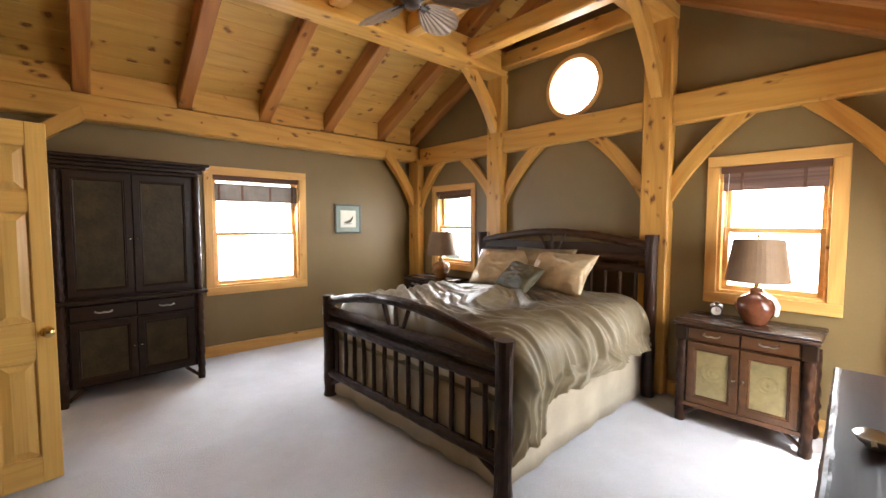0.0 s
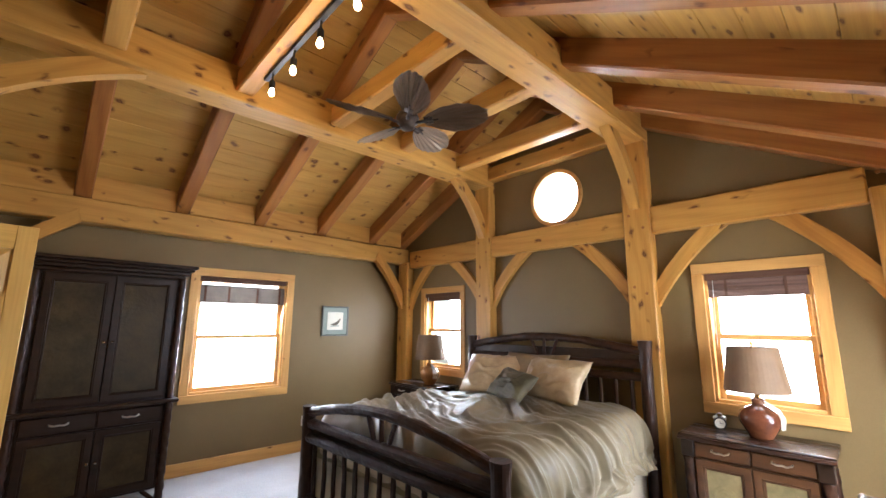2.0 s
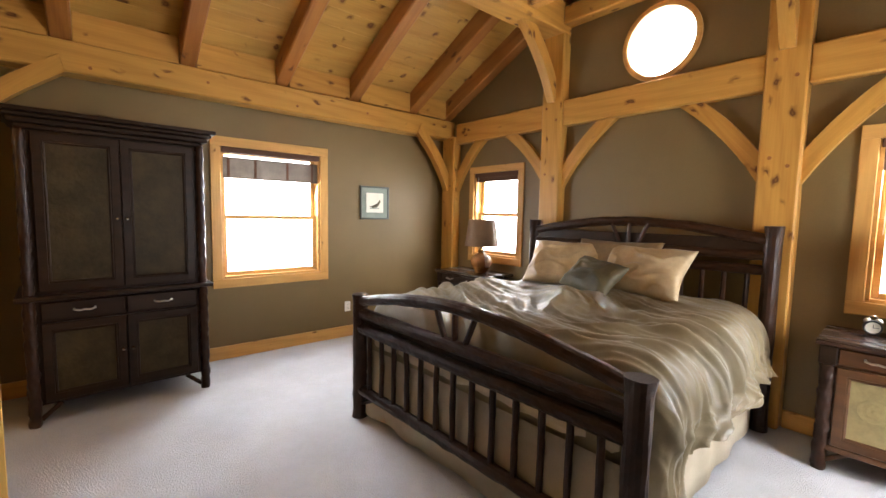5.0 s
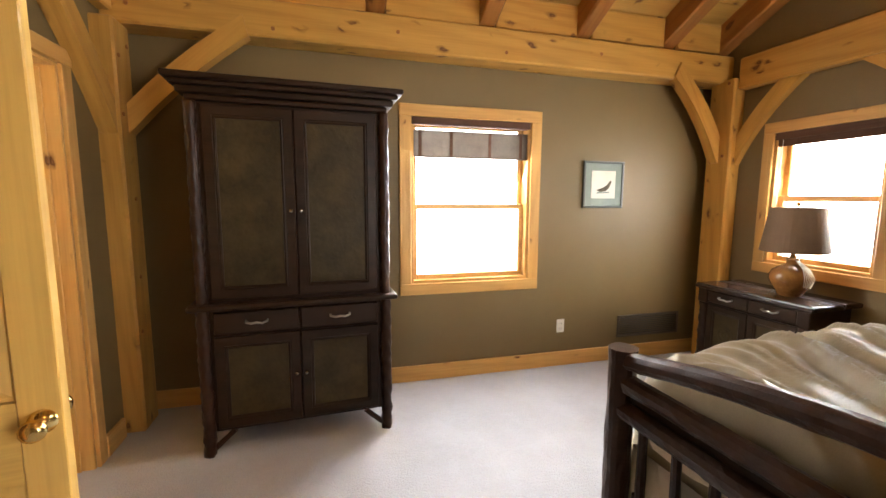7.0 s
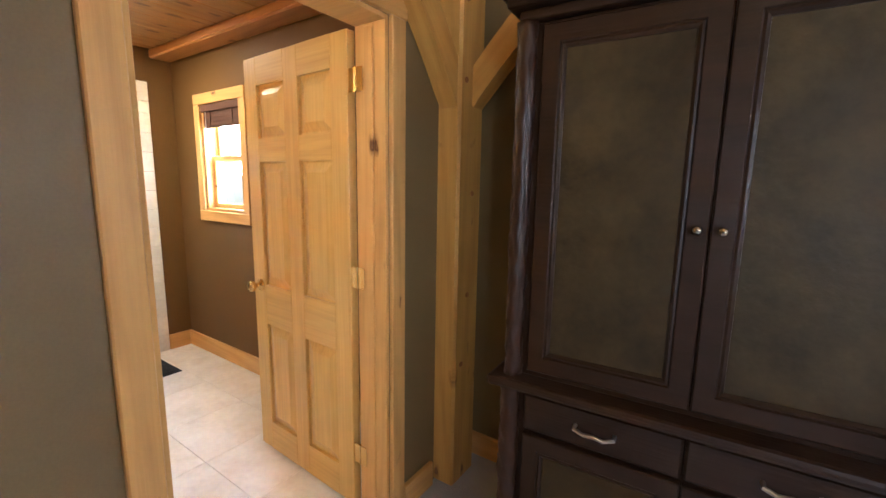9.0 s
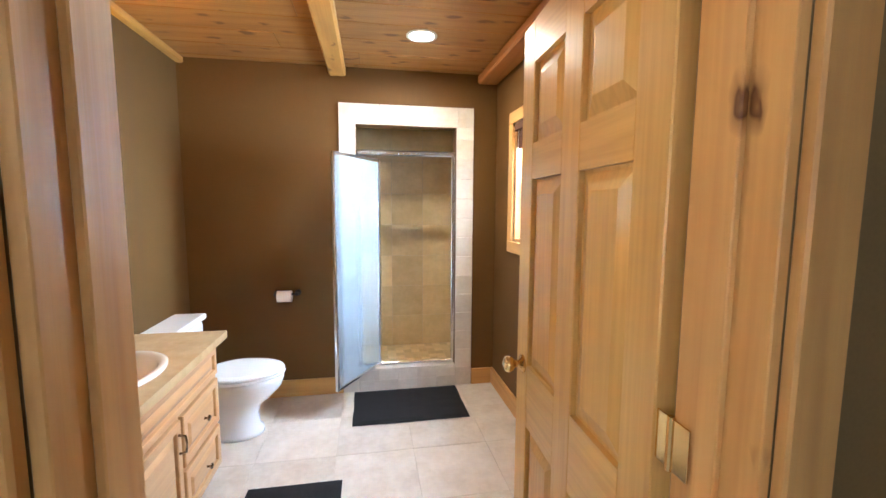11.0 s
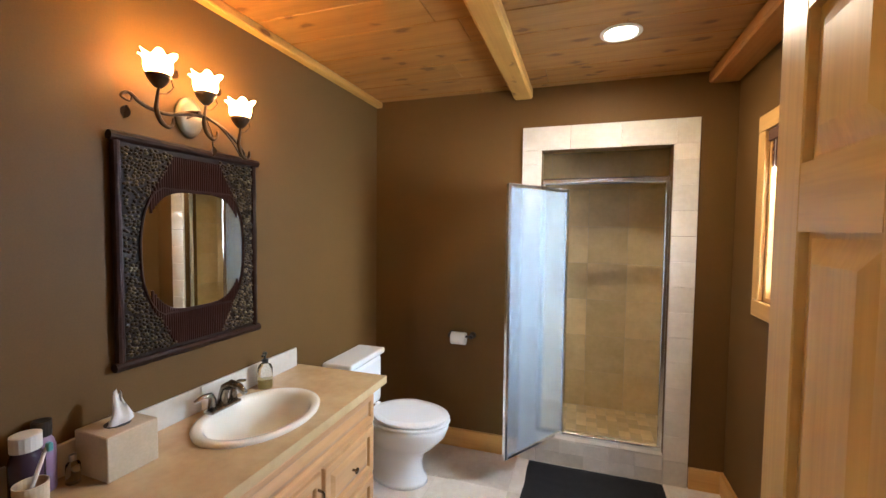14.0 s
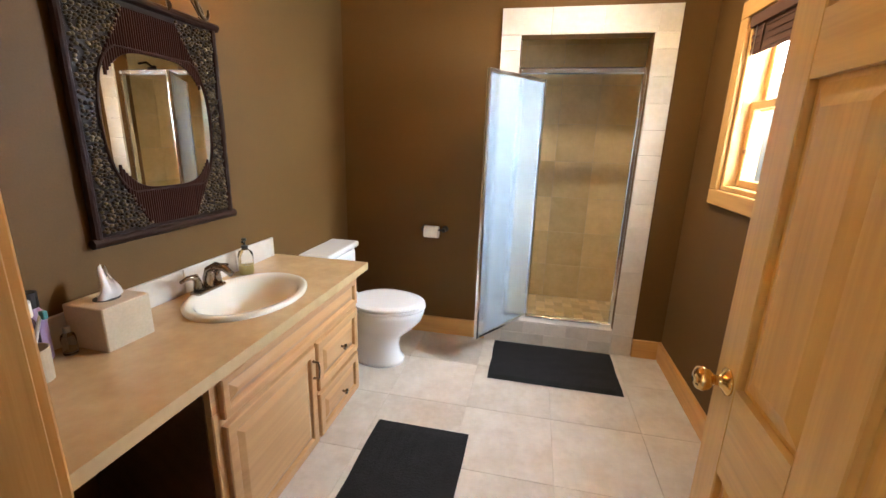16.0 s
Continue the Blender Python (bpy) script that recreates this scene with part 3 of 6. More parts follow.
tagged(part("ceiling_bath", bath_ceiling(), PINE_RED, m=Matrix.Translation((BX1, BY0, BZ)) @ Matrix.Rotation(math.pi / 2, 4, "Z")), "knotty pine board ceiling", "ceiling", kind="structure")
tagged(part("ceiling_bath_deck", box((BX0 - 0.9, BY0 - 0.14, BZ + 0.03), (XW - 0.15, BY1 + 0.14, BZ + 0.1)), PINE_DARK), "deck over the bathroom ceiling", "ceiling", kind="structure")
timber("ceiling_beam", (BX0, 3.735, BZ - 0.035), (XW - 0.15, 3.735, BZ - 0.035), 0.12, 0.07, label="flat knotty pine ceiling batten")
timber("ceiling_trim", (BX0, BY0 + 0.025, BZ - 0.02), (XW - 0.15, BY0 + 0.025, BZ - 0.02), 0.05, 0.04, label="narrow pine ceiling trim", bevel=0.006, category="trim")
timber("ceiling_beam", (BX0, BY1 - 0.08, BZ - 0.035), (XW - 0.15, BY1 - 0.08, BZ - 0.035), 0.16, 0.07, mat=PINE_AMBER, label="flat pine ceiling batten")


def baseboard(a, b, high=0.125, thick=0.022):
    """A pine skirting board from a to b along a wall, which lies on its left."""
    a, b = Vector((*a, 0)), Vector((*b, 0))
    d = b - a
    m = Matrix.Translation(a) @ Matrix.Rotation(math.atan2(d.y, d.x), 4, "Z")
    bm = box((0, -thick, 0), (d.length, 0, high), 0.004)
    return tagged(part("baseboard", bm, PINE_TRIM, m=m), "knotty pine skirting board", "baseboard", kind="structure")


baseboard((XW, YN), (XE - 0.01, YN))
baseboard((XE, PY1 - 0.12), (XE, PY2 + 0.12))
baseboard((XE, PY2 - 0.12), (XE, PY3 + 0.12))
baseboard((XE, PY3 - 0.12), (XE, PY4 + 0.12))
baseboard((XW, 4.545), (XW, 4.755))
baseboard((XW, 3.235), (XW, 3.535))
baseboard((BX0, BY1), (-0.46, BY1), 0.13)
baseboard((BX0, 4.765), (BX0, BY1 - 0.022), 0.13)
baseboard((BX0, BY0), (BX0, 3.735), 0.13)
baseboard((XE, YS), (0.95, YS))


# ---- windows ----
def window(name, m, w, h, trim, blind, label, rail=0.5, jamb=0.12, deep=0.16):
    """A double-hung window: m stands at the middle of the opening's sill on the wall's face, x along the wall, y into the wall."""
    ob = thing(name, m, label, "window", kind="structure")
    t = 0.022
    frame_bits = (((-w / 2 - trim, -t, h), (w / 2 + trim, 0, h + trim)), ((-w / 2 - trim, -t, -trim), (w / 2 + trim, 0, 0)),
                  ((-w / 2 - trim, -t + 0.001, 0), (-w / 2, 0, h)), ((w / 2, -t + 0.001, 0), (w / 2 + trim, 0, h)))
    for i, (lo, hi) in enumerate(frame_bits):
        bm = box(lo, hi, 0.004)
        if i > 1:
            mid = [(a + b) / 2 for a, b in zip(lo, hi)]
            own = box((-(hi[2] - lo[2]) / 2, lo[1] - mid[1], lo[0] - mid[0]), ((hi[2] - lo[2]) / 2, hi[1] - mid[1], hi[0] - mid[0]), 0.004)
            bm.free()
            part("casing", own, PINE_TRIM, ob, m=Matrix.Translation(mid) @ Matrix.Rotation(-math.pi / 2, 4, "Y"))
        else:
            part("casing", bm, PINE_TRIM, ob)
    j = 0.022
    for lo, hi in (((-w / 2, 0, 0), (-w / 2 + j, deep, h)), ((w / 2 - j, 0, 0), (w / 2, deep, h)), ((-w / 2 + j, 0, h - j), (w / 2 - j, deep, h)), ((-w / 2 + j, 0, 0), (w / 2 - j, deep, j))):
        part("jamb", box(lo, hi, 0.002), PINE_TRIM, ob)
    mid = j + (h - 2 * j) * rail
    for z0, z1, y in ((j, mid + 0.022, 0.055), (mid - 0.022, h - j, 0.095)):
        sash = new("sash")
        sash.parent = ob
        bm = bmesh.new()
        s = 0.037
        a, b = -w / 2 + j, w / 2 - j
        for lo, hi in (((a, y, z0), (a + s, y + 0.035, z1)), ((b - s, y, z0), (b, y + 0.035, z1)), ((a + s, y, z0), (b - s, y + 0.035, z0 + s)), ((a + s, y, z1 - s), (b - s, y + 0.035, z1))):
            box(lo, hi, 0.004, bm)
        me = mesh_of("sash", bm, PINE_TRIM)
        bpy.data.objects.remove(sash)
        sash = new("sash", me)
        sash.parent = ob
        pane = part("pane", box((a + s - 0.004, y + 0.014, z0 + s - 0.004), (b - s + 0.004, y + 0.018, z1 - s + 0.004)), PANE, sash)
        pane.visible_shadow = False
    if blind:
        drop, mat, gap = blind
        bm = box((-w / 2 + 0.008, -0.012, h - 0.055), (w / 2 - 0.008, 0.04, h - 0.002), 0.004)
        part("blind_headrail", bm, BLIND, ob, "dark brown blind headrail")
        z0 = h - 0.055 - gap
        if gap:
            own = bmesh.new()
            n, half = 24, w / 2 - 0.012
            rows = [[own.verts.new((-half + 2 * half * i / n, 0.012 + 0.003 * math.sin(i * 1.9) * k / 6, z0 - drop * k / 6)) for i in range(n + 1)] for k in range(7)]
            for p, q in zip(rows, rows[1:]):
                for i in range(n):
                    own.faces.new((p[i], q[i], q[i + 1], p[i + 1]))
            bmesh.ops.solidify(own, geom=own.faces[:], thickness=0.004)
            part("blind", own, mat, ob, "flat dark cloth window shade")
            for x in (-half + 0.06, -half * 0.36, half * 0.3, half - 0.07):
                part("strap", box((x - 0.012, 0.004, z0 - drop - 0.004), (x + 0.012, 0.009, z0 + 0.002), 0.002), BLIND, ob, "dark shade tape")
            part("hem", box((-half, 0.006, z0 - drop - 0.012), (half, 0.020, z0 - drop), 0.003), mat, ob)
        else:
            n = max(4, int(drop / 0.0135))
            for i in range(n):
                za, zb = z0 - drop * (i + 1) / n, z0 - drop * i / n
                part("slat", box((-w / 2 + 0.012, 0.004 + 0.004 * (i % 2), za - 0.0008), (w / 2 - 0.012, 0.009 + 0.004 * (i % 2), zb), 0.001), mat, ob)
            for x in (-w * 0.28, w * 0.28):
                part("strap", box((x - 0.009, -0.002, z0 - drop - 0.004), (x + 0.009, 0.003, z0), 0.001), BLIND, ob, "dark blind tape")
            part("cord", tube(bar((-w / 2 + 0.06, 0.0, z0), (-w / 2 + 0.05, 0.0, h * 0.42), 2), 0.002, 6), TISSUE, ob, "thin pull cord")
        if gap:
            for x in (-w / 2 + 0.1, 0, w / 2 - 0.1):
                part("cord", tube(bar((x, 0.01, h - 0.06), (x, 0.01, z0 - 0.02), 2), 0.003, 6), BLIND, ob)
    return ob


def facing(x, y, z, turn):
    return Matrix.Translation((x, y, z)) @ Matrix.Rotation(radians(turn), 4, "Z")


window("window_1", facing((NW[0] + NW[1]) / 2, YN, NW[2], 0), NW[1] - NW[0], NW[3] - NW[2], 0.088, (0.19, BLIND_GREY, 0.035), "pine-framed double-hung window with a half-raised dark shade", rail=0.47)
window("window_2", facing(XE, (E1[0] + E1[1]) / 2, E1[2], -90), E1[1] - E1[0], E1[3] - E1[2], 0.08, (0.05, BLIND, 0.0), "pine-framed double-hung window behind a table lamp")
window("window_3", facing(XE, (EW[0] + EW[1]) / 2, EW[2], -90), EW[1] - EW[0], EW[3] - EW[2], 0.085, (0.135, BLIND_SLAT, 0.0), "pine-framed double-hung window with a raised woven blind")
window("window_4", facing((BWIN[0] + BWIN[1]) / 2, BY1, BWIN[2], 0), BWIN[1] - BWIN[0], BWIN[3] - BWIN[2], 0.08, (0.12, BLIND, 0.0), "pine-framed bathroom window with a raised woven blind", deep=0.14)
window("window_5", facing((SWIN[0] + SWIN[1]) / 2, YS, SWIN[2], 180), SWIN[1] - SWIN[0], SWIN[3] - SWIN[2], 0.085, None, "pine-framed double-hung window in the sun")


def round_window():
    y, z, r = ROUND
    ob = thing("window_6", Matrix.Translation((XE, y, z)) @ Matrix.Rotation(radians(-90), 4, "Z") @ Matrix.Rotation(radians(90), 4, "X"), "round gable window in a pine ring frame", "window", kind="structure")
    part("window_frame", lathe([(r - 0.012, -0.12), (r - 0.012, 0.022), (r + 0.004, 0.028), (r + 0.032, 0.022), (r + 0.032, 0.0), (r - 0.004, 0.0), (r - 0.004, -0.12), (r - 0.012, -0.12)], 64), PINE_TRIM, ob, smooth=False)
    pane = part("pane", lathe([(0, -0.08), (r - 0.006, -0.08), (r - 0.006, -0.076), (0, -0.076)], 48), PANE, ob)
    pane.visible_shadow = False


round_window()


# ---- outdoors, seen only as glare through the windows ----
def backdrop(name, lo, hi, strength, green=0.0):
    mat = bpy.data.materials.new(name)
    mat.use_nodes = True
    t = mat.node_tree
    t.nodes.remove(t.nodes["Principled BSDF"])
    e = t.nodes.new("ShaderNodeEmission")
    e.inputs["Strength"].default_value = strength
    n = node(t, "ShaderNodeTexNoise", Scale=1.1, Detail=6.0, Roughness=0.65)
    tc = t.nodes.new("ShaderNodeTexCoord")
    t.links.new(tc.outputs["Object"], n.inputs["Vector"])
    col = ramp(t, n.outputs["Fac"], [(0.40, (1.0 - 0.72 * green, 1.0 - 0.5 * green, 1.0 - 0.68 * green)), (0.58, (1 - 0.22 * green, 1 - 0.06 * green, 1))])
    t.links.new(col, e.inputs["Color"])
    t.links.new(e.outputs[0], t.nodes["Material Output"].inputs["Surface"])
    ob = tagged(part(name, box(lo, hi), mat), "bright hazy daylight and foliage outdoors", "backdrop", kind="structure")
    ob.visible_shadow = False
    return ob


backdrop("backdrop_north", (-1.0, 11.0, -2.0), (9.0, 11.05, 7.0), 7.0)
backdrop("backdrop_east", (10.0, -6.0, -2.0), (10.05, 10.0, 9.0), 7.0)
backdrop("backdrop_bath", (-12.0, 11.0, -2.0), (-1.05, 11.05, 7.0), 0.32, 0.6)
lamp("window_light_north", "AREA", look(((NW[0] + NW[1]) / 2, YN + 0.20, 1.40), (2.0, 3.4, 0.3)), WIN_N, DAY, size=1.1, size_y=1.2)
lamp("window_light_east_a", "AREA", look((XE + 0.2, 4.15, 1.45), (2.9, 4.0, 0.5)), WIN_E, DAY, size=0.65, size_y=1.0)
lamp("window_light_east_b", "AREA", look((XE + 0.2, 0.68, 1.45), (2.9, 0.8, 0.5)), WIN_E, DAY, size=0.65, size_y=1.0)
lamp("window_light_round", "AREA", look((XE + 0.30, ROUND[0], ROUND[1]), (2.6, ROUND[0], 2.2)), WIN_R, DAY, size=0.5, size_y=0.5)
lamp("window_light_bath", "AREA", look((-2.395, BY1 + 0.28, 1.62), (-2.1, 3.0, 0.5)), WIN_B, (0.72, 0.87, 1.0), size=0.55, size_y=0.8)
lamp("window_light_south", "AREA", look((3.42, YS - 0.15, 1.25), (2.35, 1.9, 0.3)), WIN_S, DAY, size=0.9, size_y=1.5)


# ---- doors ----
def panel_door(name, m, w, h, label, knob_x, thick=0.042, knob_z=0.915):
    """A six-panel pine door: m stands at the hinge's foot, x along the leaf."""
    ob = thing(name, m, label, "door", kind="structure")
    st, t = (0.105 if w > 0.65 else 0.088), thick / 2
    mid = (w - 3 * st) / 2
    rows = ((0.0, 0.155), (0.155, 0.71), (0.71, 0.92), (0.92, 1.54), (1.54, 1.652), (1.652, h - 0.13), (h - 0.13, h))
    for x0 in (0, st + mid, 2 * (st + mid)):
        mm = Matrix.Translation((x0 + st / 2, 0, h / 2)) @ Matrix.Rotation(-math.pi / 2, 4, "Y")
        part("stile", box((-h / 2, -t, -st / 2), (h / 2, t, st / 2), 0.003), DOOR_PINE, ob, m=mm)
    for i, (z0, z1) in enumerate(rows):
        for x0 in (st, 2 * st + mid):
            if i % 2 == 0:
                part("rail", box((x0, -t + 0.0005, z0), (x0 + mid, t - 0.0005, z1)), DOOR_PINE, ob)
            else:
                pm = Matrix.Translation((x0 + mid / 2, 0, (z0 + z1) / 2)) @ Matrix.Rotation(-math.pi / 2, 4, "Y")
                hh, ww = (z1 - z0) / 2, mid / 2
                own = box((-hh, -t + 0.0165, -ww), (hh, t - 0.0165, ww))
                for s in (-1, 1):
                    f = bmesh.new()
                    a = [f.verts.new((u * (hh - 0.010), s * (t - 0.0163), v * (ww - 0.010))) for u, v in ((-1, -1), (1, -1), (1, 1), (-1, 1))]
                    b = [f.verts.new((u * (hh - 0.050), s * (t - 0.0025), v * (ww - 0.050))) for u, v in ((-1, -1), (1, -1), (1, 1), (-1, 1))]
                    f.faces.new(b)
                    for k in range(4):
                        f.faces.new((a[k], a[(k + 1) % 4], b[(k + 1) % 4], b[k]))
                    joined(own, f)
                part("panel", own, DOOR_PINE, ob, m=pm)
    for s in (-1, 1):
        km = Matrix.Translation((knob_x, s * t, knob_z)) @ Matrix.Rotation(-s * math.pi / 2, 4, "X")
        part("knob", lathe([(0, 0), (0.031, 0), (0.031, 0.004), (0.016, 0.012), (0.011, 0.020), (0.012, 0.030), (0.024, 0.040), (0.028, 0.052), (0.025, 0.062), (0.014, 0.068), (0, 0.069)], 24), BRASS, ob, "polished brass knob", m=km, smooth=True)
    return ob


def hinges(ob, zs):
    """Butt hinges that bridge the gap from the leaf's edge to the jamb's face."""
    for z in zs:
        bm = box((-0.030, 0.0125, z - 0.045), (0.001, 0.0155, z + 0.045), 0.001)
        box((-0.078, 0.0125, z - 0.045), (-0.040, 0.0155, z + 0.045), 0.001, bm)
        tube(bar((-0.035, 0.014, z - 0.047), (-0.035, 0.014, z + 0.047), 2), 0.007, 10, bm)
        part("hinge", bm, BRASS, ob, "brass butt hinge")


bath_door = panel_door("door_1", facing(-0.486, 4.453, 0.012, 177.5), 0.765, 2.03, "golden pine six-panel bathroom door standing open", 0.70)
hinges(bath_door, (0.26, 1.06, 1.84))
panel_door("door_2", facing(-0.304, 3.141, 0.012, 8.0), 0.58, 2.03, "pale pine six-panel closet door standing open", 0.54, knob_z=0.865)


def door_casing(name, y0, y1, x, side, z=2.06, w=0.09, label="knotty pine door casing"):
    """Casings on one face of the west wall round an opening."""
    ob = thing(name, Matrix.Translation((x, 0, 0)), label, "casing", kind="structure")
    t = 0.022 * side
    for a in (y0 - w, y1):
        mm = Matrix.Translation((t / 2, a + w / 2, z / 2)) @ Matrix.Rotation(-math.pi / 2, 4, "Y")
        part("casing", box((-z / 2, -w / 2, -0.011), (z / 2, w / 2, 0.011), 0.004), PINE_TRIM, ob, m=mm)
    mm = Matrix.Translation((t / 2, (y0 + y1) / 2, z + w / 2)) @ Matrix.Rotation(math.pi / 2, 4, "Z")
    part("casing", box((-(y1 - y0) / 2 - w - 0.01, -0.0125, -w / 2), ((y1 - y0) / 2 + w + 0.01, 0.0125, w / 2), 0.004), PINE_TRIM, ob, m=mm)
    return ob


door_casing("trim", 3.63, 4.46, XW, 1, w=0.078)
door_casing("trim", 3.63, 4.46, XW - 0.15, -1)
door_casing("trim", 2.42, 3.14, XW, 1)
jambs = thing("trim", Matrix.Translation((XW - 0.075, 0, 0)), "pine door jambs with a stop", "door jamb", kind="structure")
for y0, y1 in ((3.63, 4.46), (2.42, 3.14)):
    for y, s in ((y0, 1), (y1, -1)):
        mm = Matrix.Translation((0, y + s * 0.009, 1.03)) @ Matrix.Rotation(-math.pi / 2, 4, "Y")
        bm = box((-1.03, -0.009, -0.077), (1.03, 0.009, 0.077), 0.002)
        box((-1.03, 0.009 * s - (0.012 if s < 0 else 0), -0.02), (1.0, 0.009 * s + (0.012 if s > 0 else 0), 0.02), 0.002, bm)
        part("jamb", bm, PINE_TRIM, jambs, m=mm)
    part("jamb", box((-0.077, y0 + 0.018, 2.042), (0.077, y1 - 0.018, 2.06), 0.002), PINE_TRIM, jambs)


# ---- bed ----
def bed():
    ob = thing("bed", facing(3.03, 2.37, 0, 2.0), "king bed with a dark rustic log frame", "bed")
    H, W = 1.0, 0.955
    for x, y, z in ((-H, W, 0.875), (-H, -W, 0.875), (H, W, 1.40), (H, -W, 1.40)):
        bm = tube(bar((x, y, 0), (x, y, z), 16), [0.050 + 0.006 * (i in (0, 16)) for i in range(17)], 16, rough=0.12, seed=x * 3 + y)
        part("post", bm, LOG, ob)
    # footboard
    part("rail", log((-H, W, 0.64), (-H, -W, 0.64), 0.040, seed=1), LOG, ob)
    part("rail", log((-H, W, 0.745), (-H, -W, 0.745), 0.036, seed=2), LOG, ob)
    part("rail", log((-H, W, 0.20), (-H, -W, 0.20), 0.036, seed=3), LOG, ob)
    part("foot_panel", box((-H + 0.004, -W + 0.05, 0.655), (-H + 0.026, W - 0.05, 0.745), 0.006), DARK_WOOD, ob)
    part("arched_rail", log((-H, W, 0.825), (-H, -W, 0.825), 0.036, seed=4, n=18, bow=(0, 0, 0.125)), LOG, ob)
    for dy in (-0.10, 0.0, 0.10):
        part("strut", log((-H, dy * 0.75, 0.76), (-H, dy * 1.5, 0.93), 0.017, seed=dy * 30, n=4, steps=8), LOG, ob)
    for i in range(13):
        y = W - 0.13 - i * (2 * W - 0.26) / 12
        part("spindle", log((-H, y, 0.20), (-H, y + random.uniform(-0.008, 0.008), 0.64), 0.0165, 0.2, i, 6, 8, bow=(0, random.uniform(-0.006, 0.006), 0)), LOG, ob)
    for s in (-1, 1):
        part("corner_brace", log((-H, s * (W - 0.02), 0.10), (-H, s * (W - 0.22), 0.20), 0.018, seed=s, n=4, steps=8), LOG, ob)
    # headboard
    part("arched_rail", log((H, W, 1.30), (H, -W, 1.30), 0.038, seed=5, n=18, bow=(0, 0, 0.11)), LOG, ob)
    part("rail", log((H, W, 1.20), (H, -W, 1.20), 0.036, seed=6), LOG, ob)
    part("rail", log((H, W, 1.10), (H, -W, 1.10), 0.036, seed=7), LOG, ob)
    part("rail", log((H, W, 0.55), (H, -W, 0.55), 0.036, seed=8), LOG, ob)
    part("head_panel", box((H - 0.012, -W + 0.05, 1.20), (H + 0.012, W - 0.05, 1.315), 0.004), DARK_WOOD, ob)
    for dy in (-0.10, 0.0, 0.10):
        part("strut", log((H - 0.02, dy * 0.7, 1.22), (H - 0.02, dy * 1.5, 1.39), 0.016, seed=dy * 31, n=4, steps=8), LOG, ob)
    for i in range(13):
        y = W - 0.13 - i * (2 * W - 0.26) / 12
        part("spindle", log((H, y, 0.55), (H, y, 1.10), 0.0165, 0.2, i + 40, 6, 8), LOG, ob)
    for s in (-1, 1):
        part("side_rail", box((-H, s * 0.86 - 0.018, 0.24), (H, s * 0.86 + 0.018, 0.34), 0.008), DARK_WOOD, ob)
    return ob


bed_frame = bed()
BED = bed_frame.matrix_world.copy()


def cushion(w, h, thick, seed, sag=0.1):
    """A soft stuffed square with pinched corners and creases, lying in x and y."""
    bm = bmesh.new()
    n = 40
    rows = {}
    for side in (1, -1):
        for i in range(n + 1):
            for j in range(n + 1):
                edge = i in (0, n) or j in (0, n)
                if edge and side < 0:
                    rows[(side, i, j)] = rows[(1, i, j)]
                    continue
                u, v = 2 * i / n - 1, 2 * j / n - 1
                fall = ((1 - abs(u) ** 2.6) * (1 - abs(v) ** 2.6)) ** 0.5
                pinch = 1 - 0.11 * (1 - abs(u)) * abs(v) ** 3 - 0.0
                pinch2 = 1 - 0.11 * (1 - abs(v)) * abs(u) ** 3
                wr = noise.noise(Vector((u * 2.2 + seed, v * 2.2, side))) * 0.16 + noise.noise(Vector((u * 6 + seed, v * 3, side * 2))) * 0.06
                wr += 0.22 * (1 - abs(noise.noise(Vector((u * 1.6 + v + seed, v * 1.9 - 0.6 * u, 3 + side))))) ** 7 - 0.10
                z = side * thick / 2 * fall * (1 + wr)
                rows[(side, i, j)] = bm.verts.new((u * w / 2 * pinch2, v * h / 2 * pinch, z - sag * thick * u * u * 0.3))
    for side in (1, -1):
        for i in range(n):
            for j in range(n):
                q = [rows[(side, i, j)], rows[(side, i + 1, j)], rows[(side, i + 1, j + 1)], rows[(side, i, j + 1)]]
                bm.faces.new(q if side > 0 else q[::-1])
    return bm


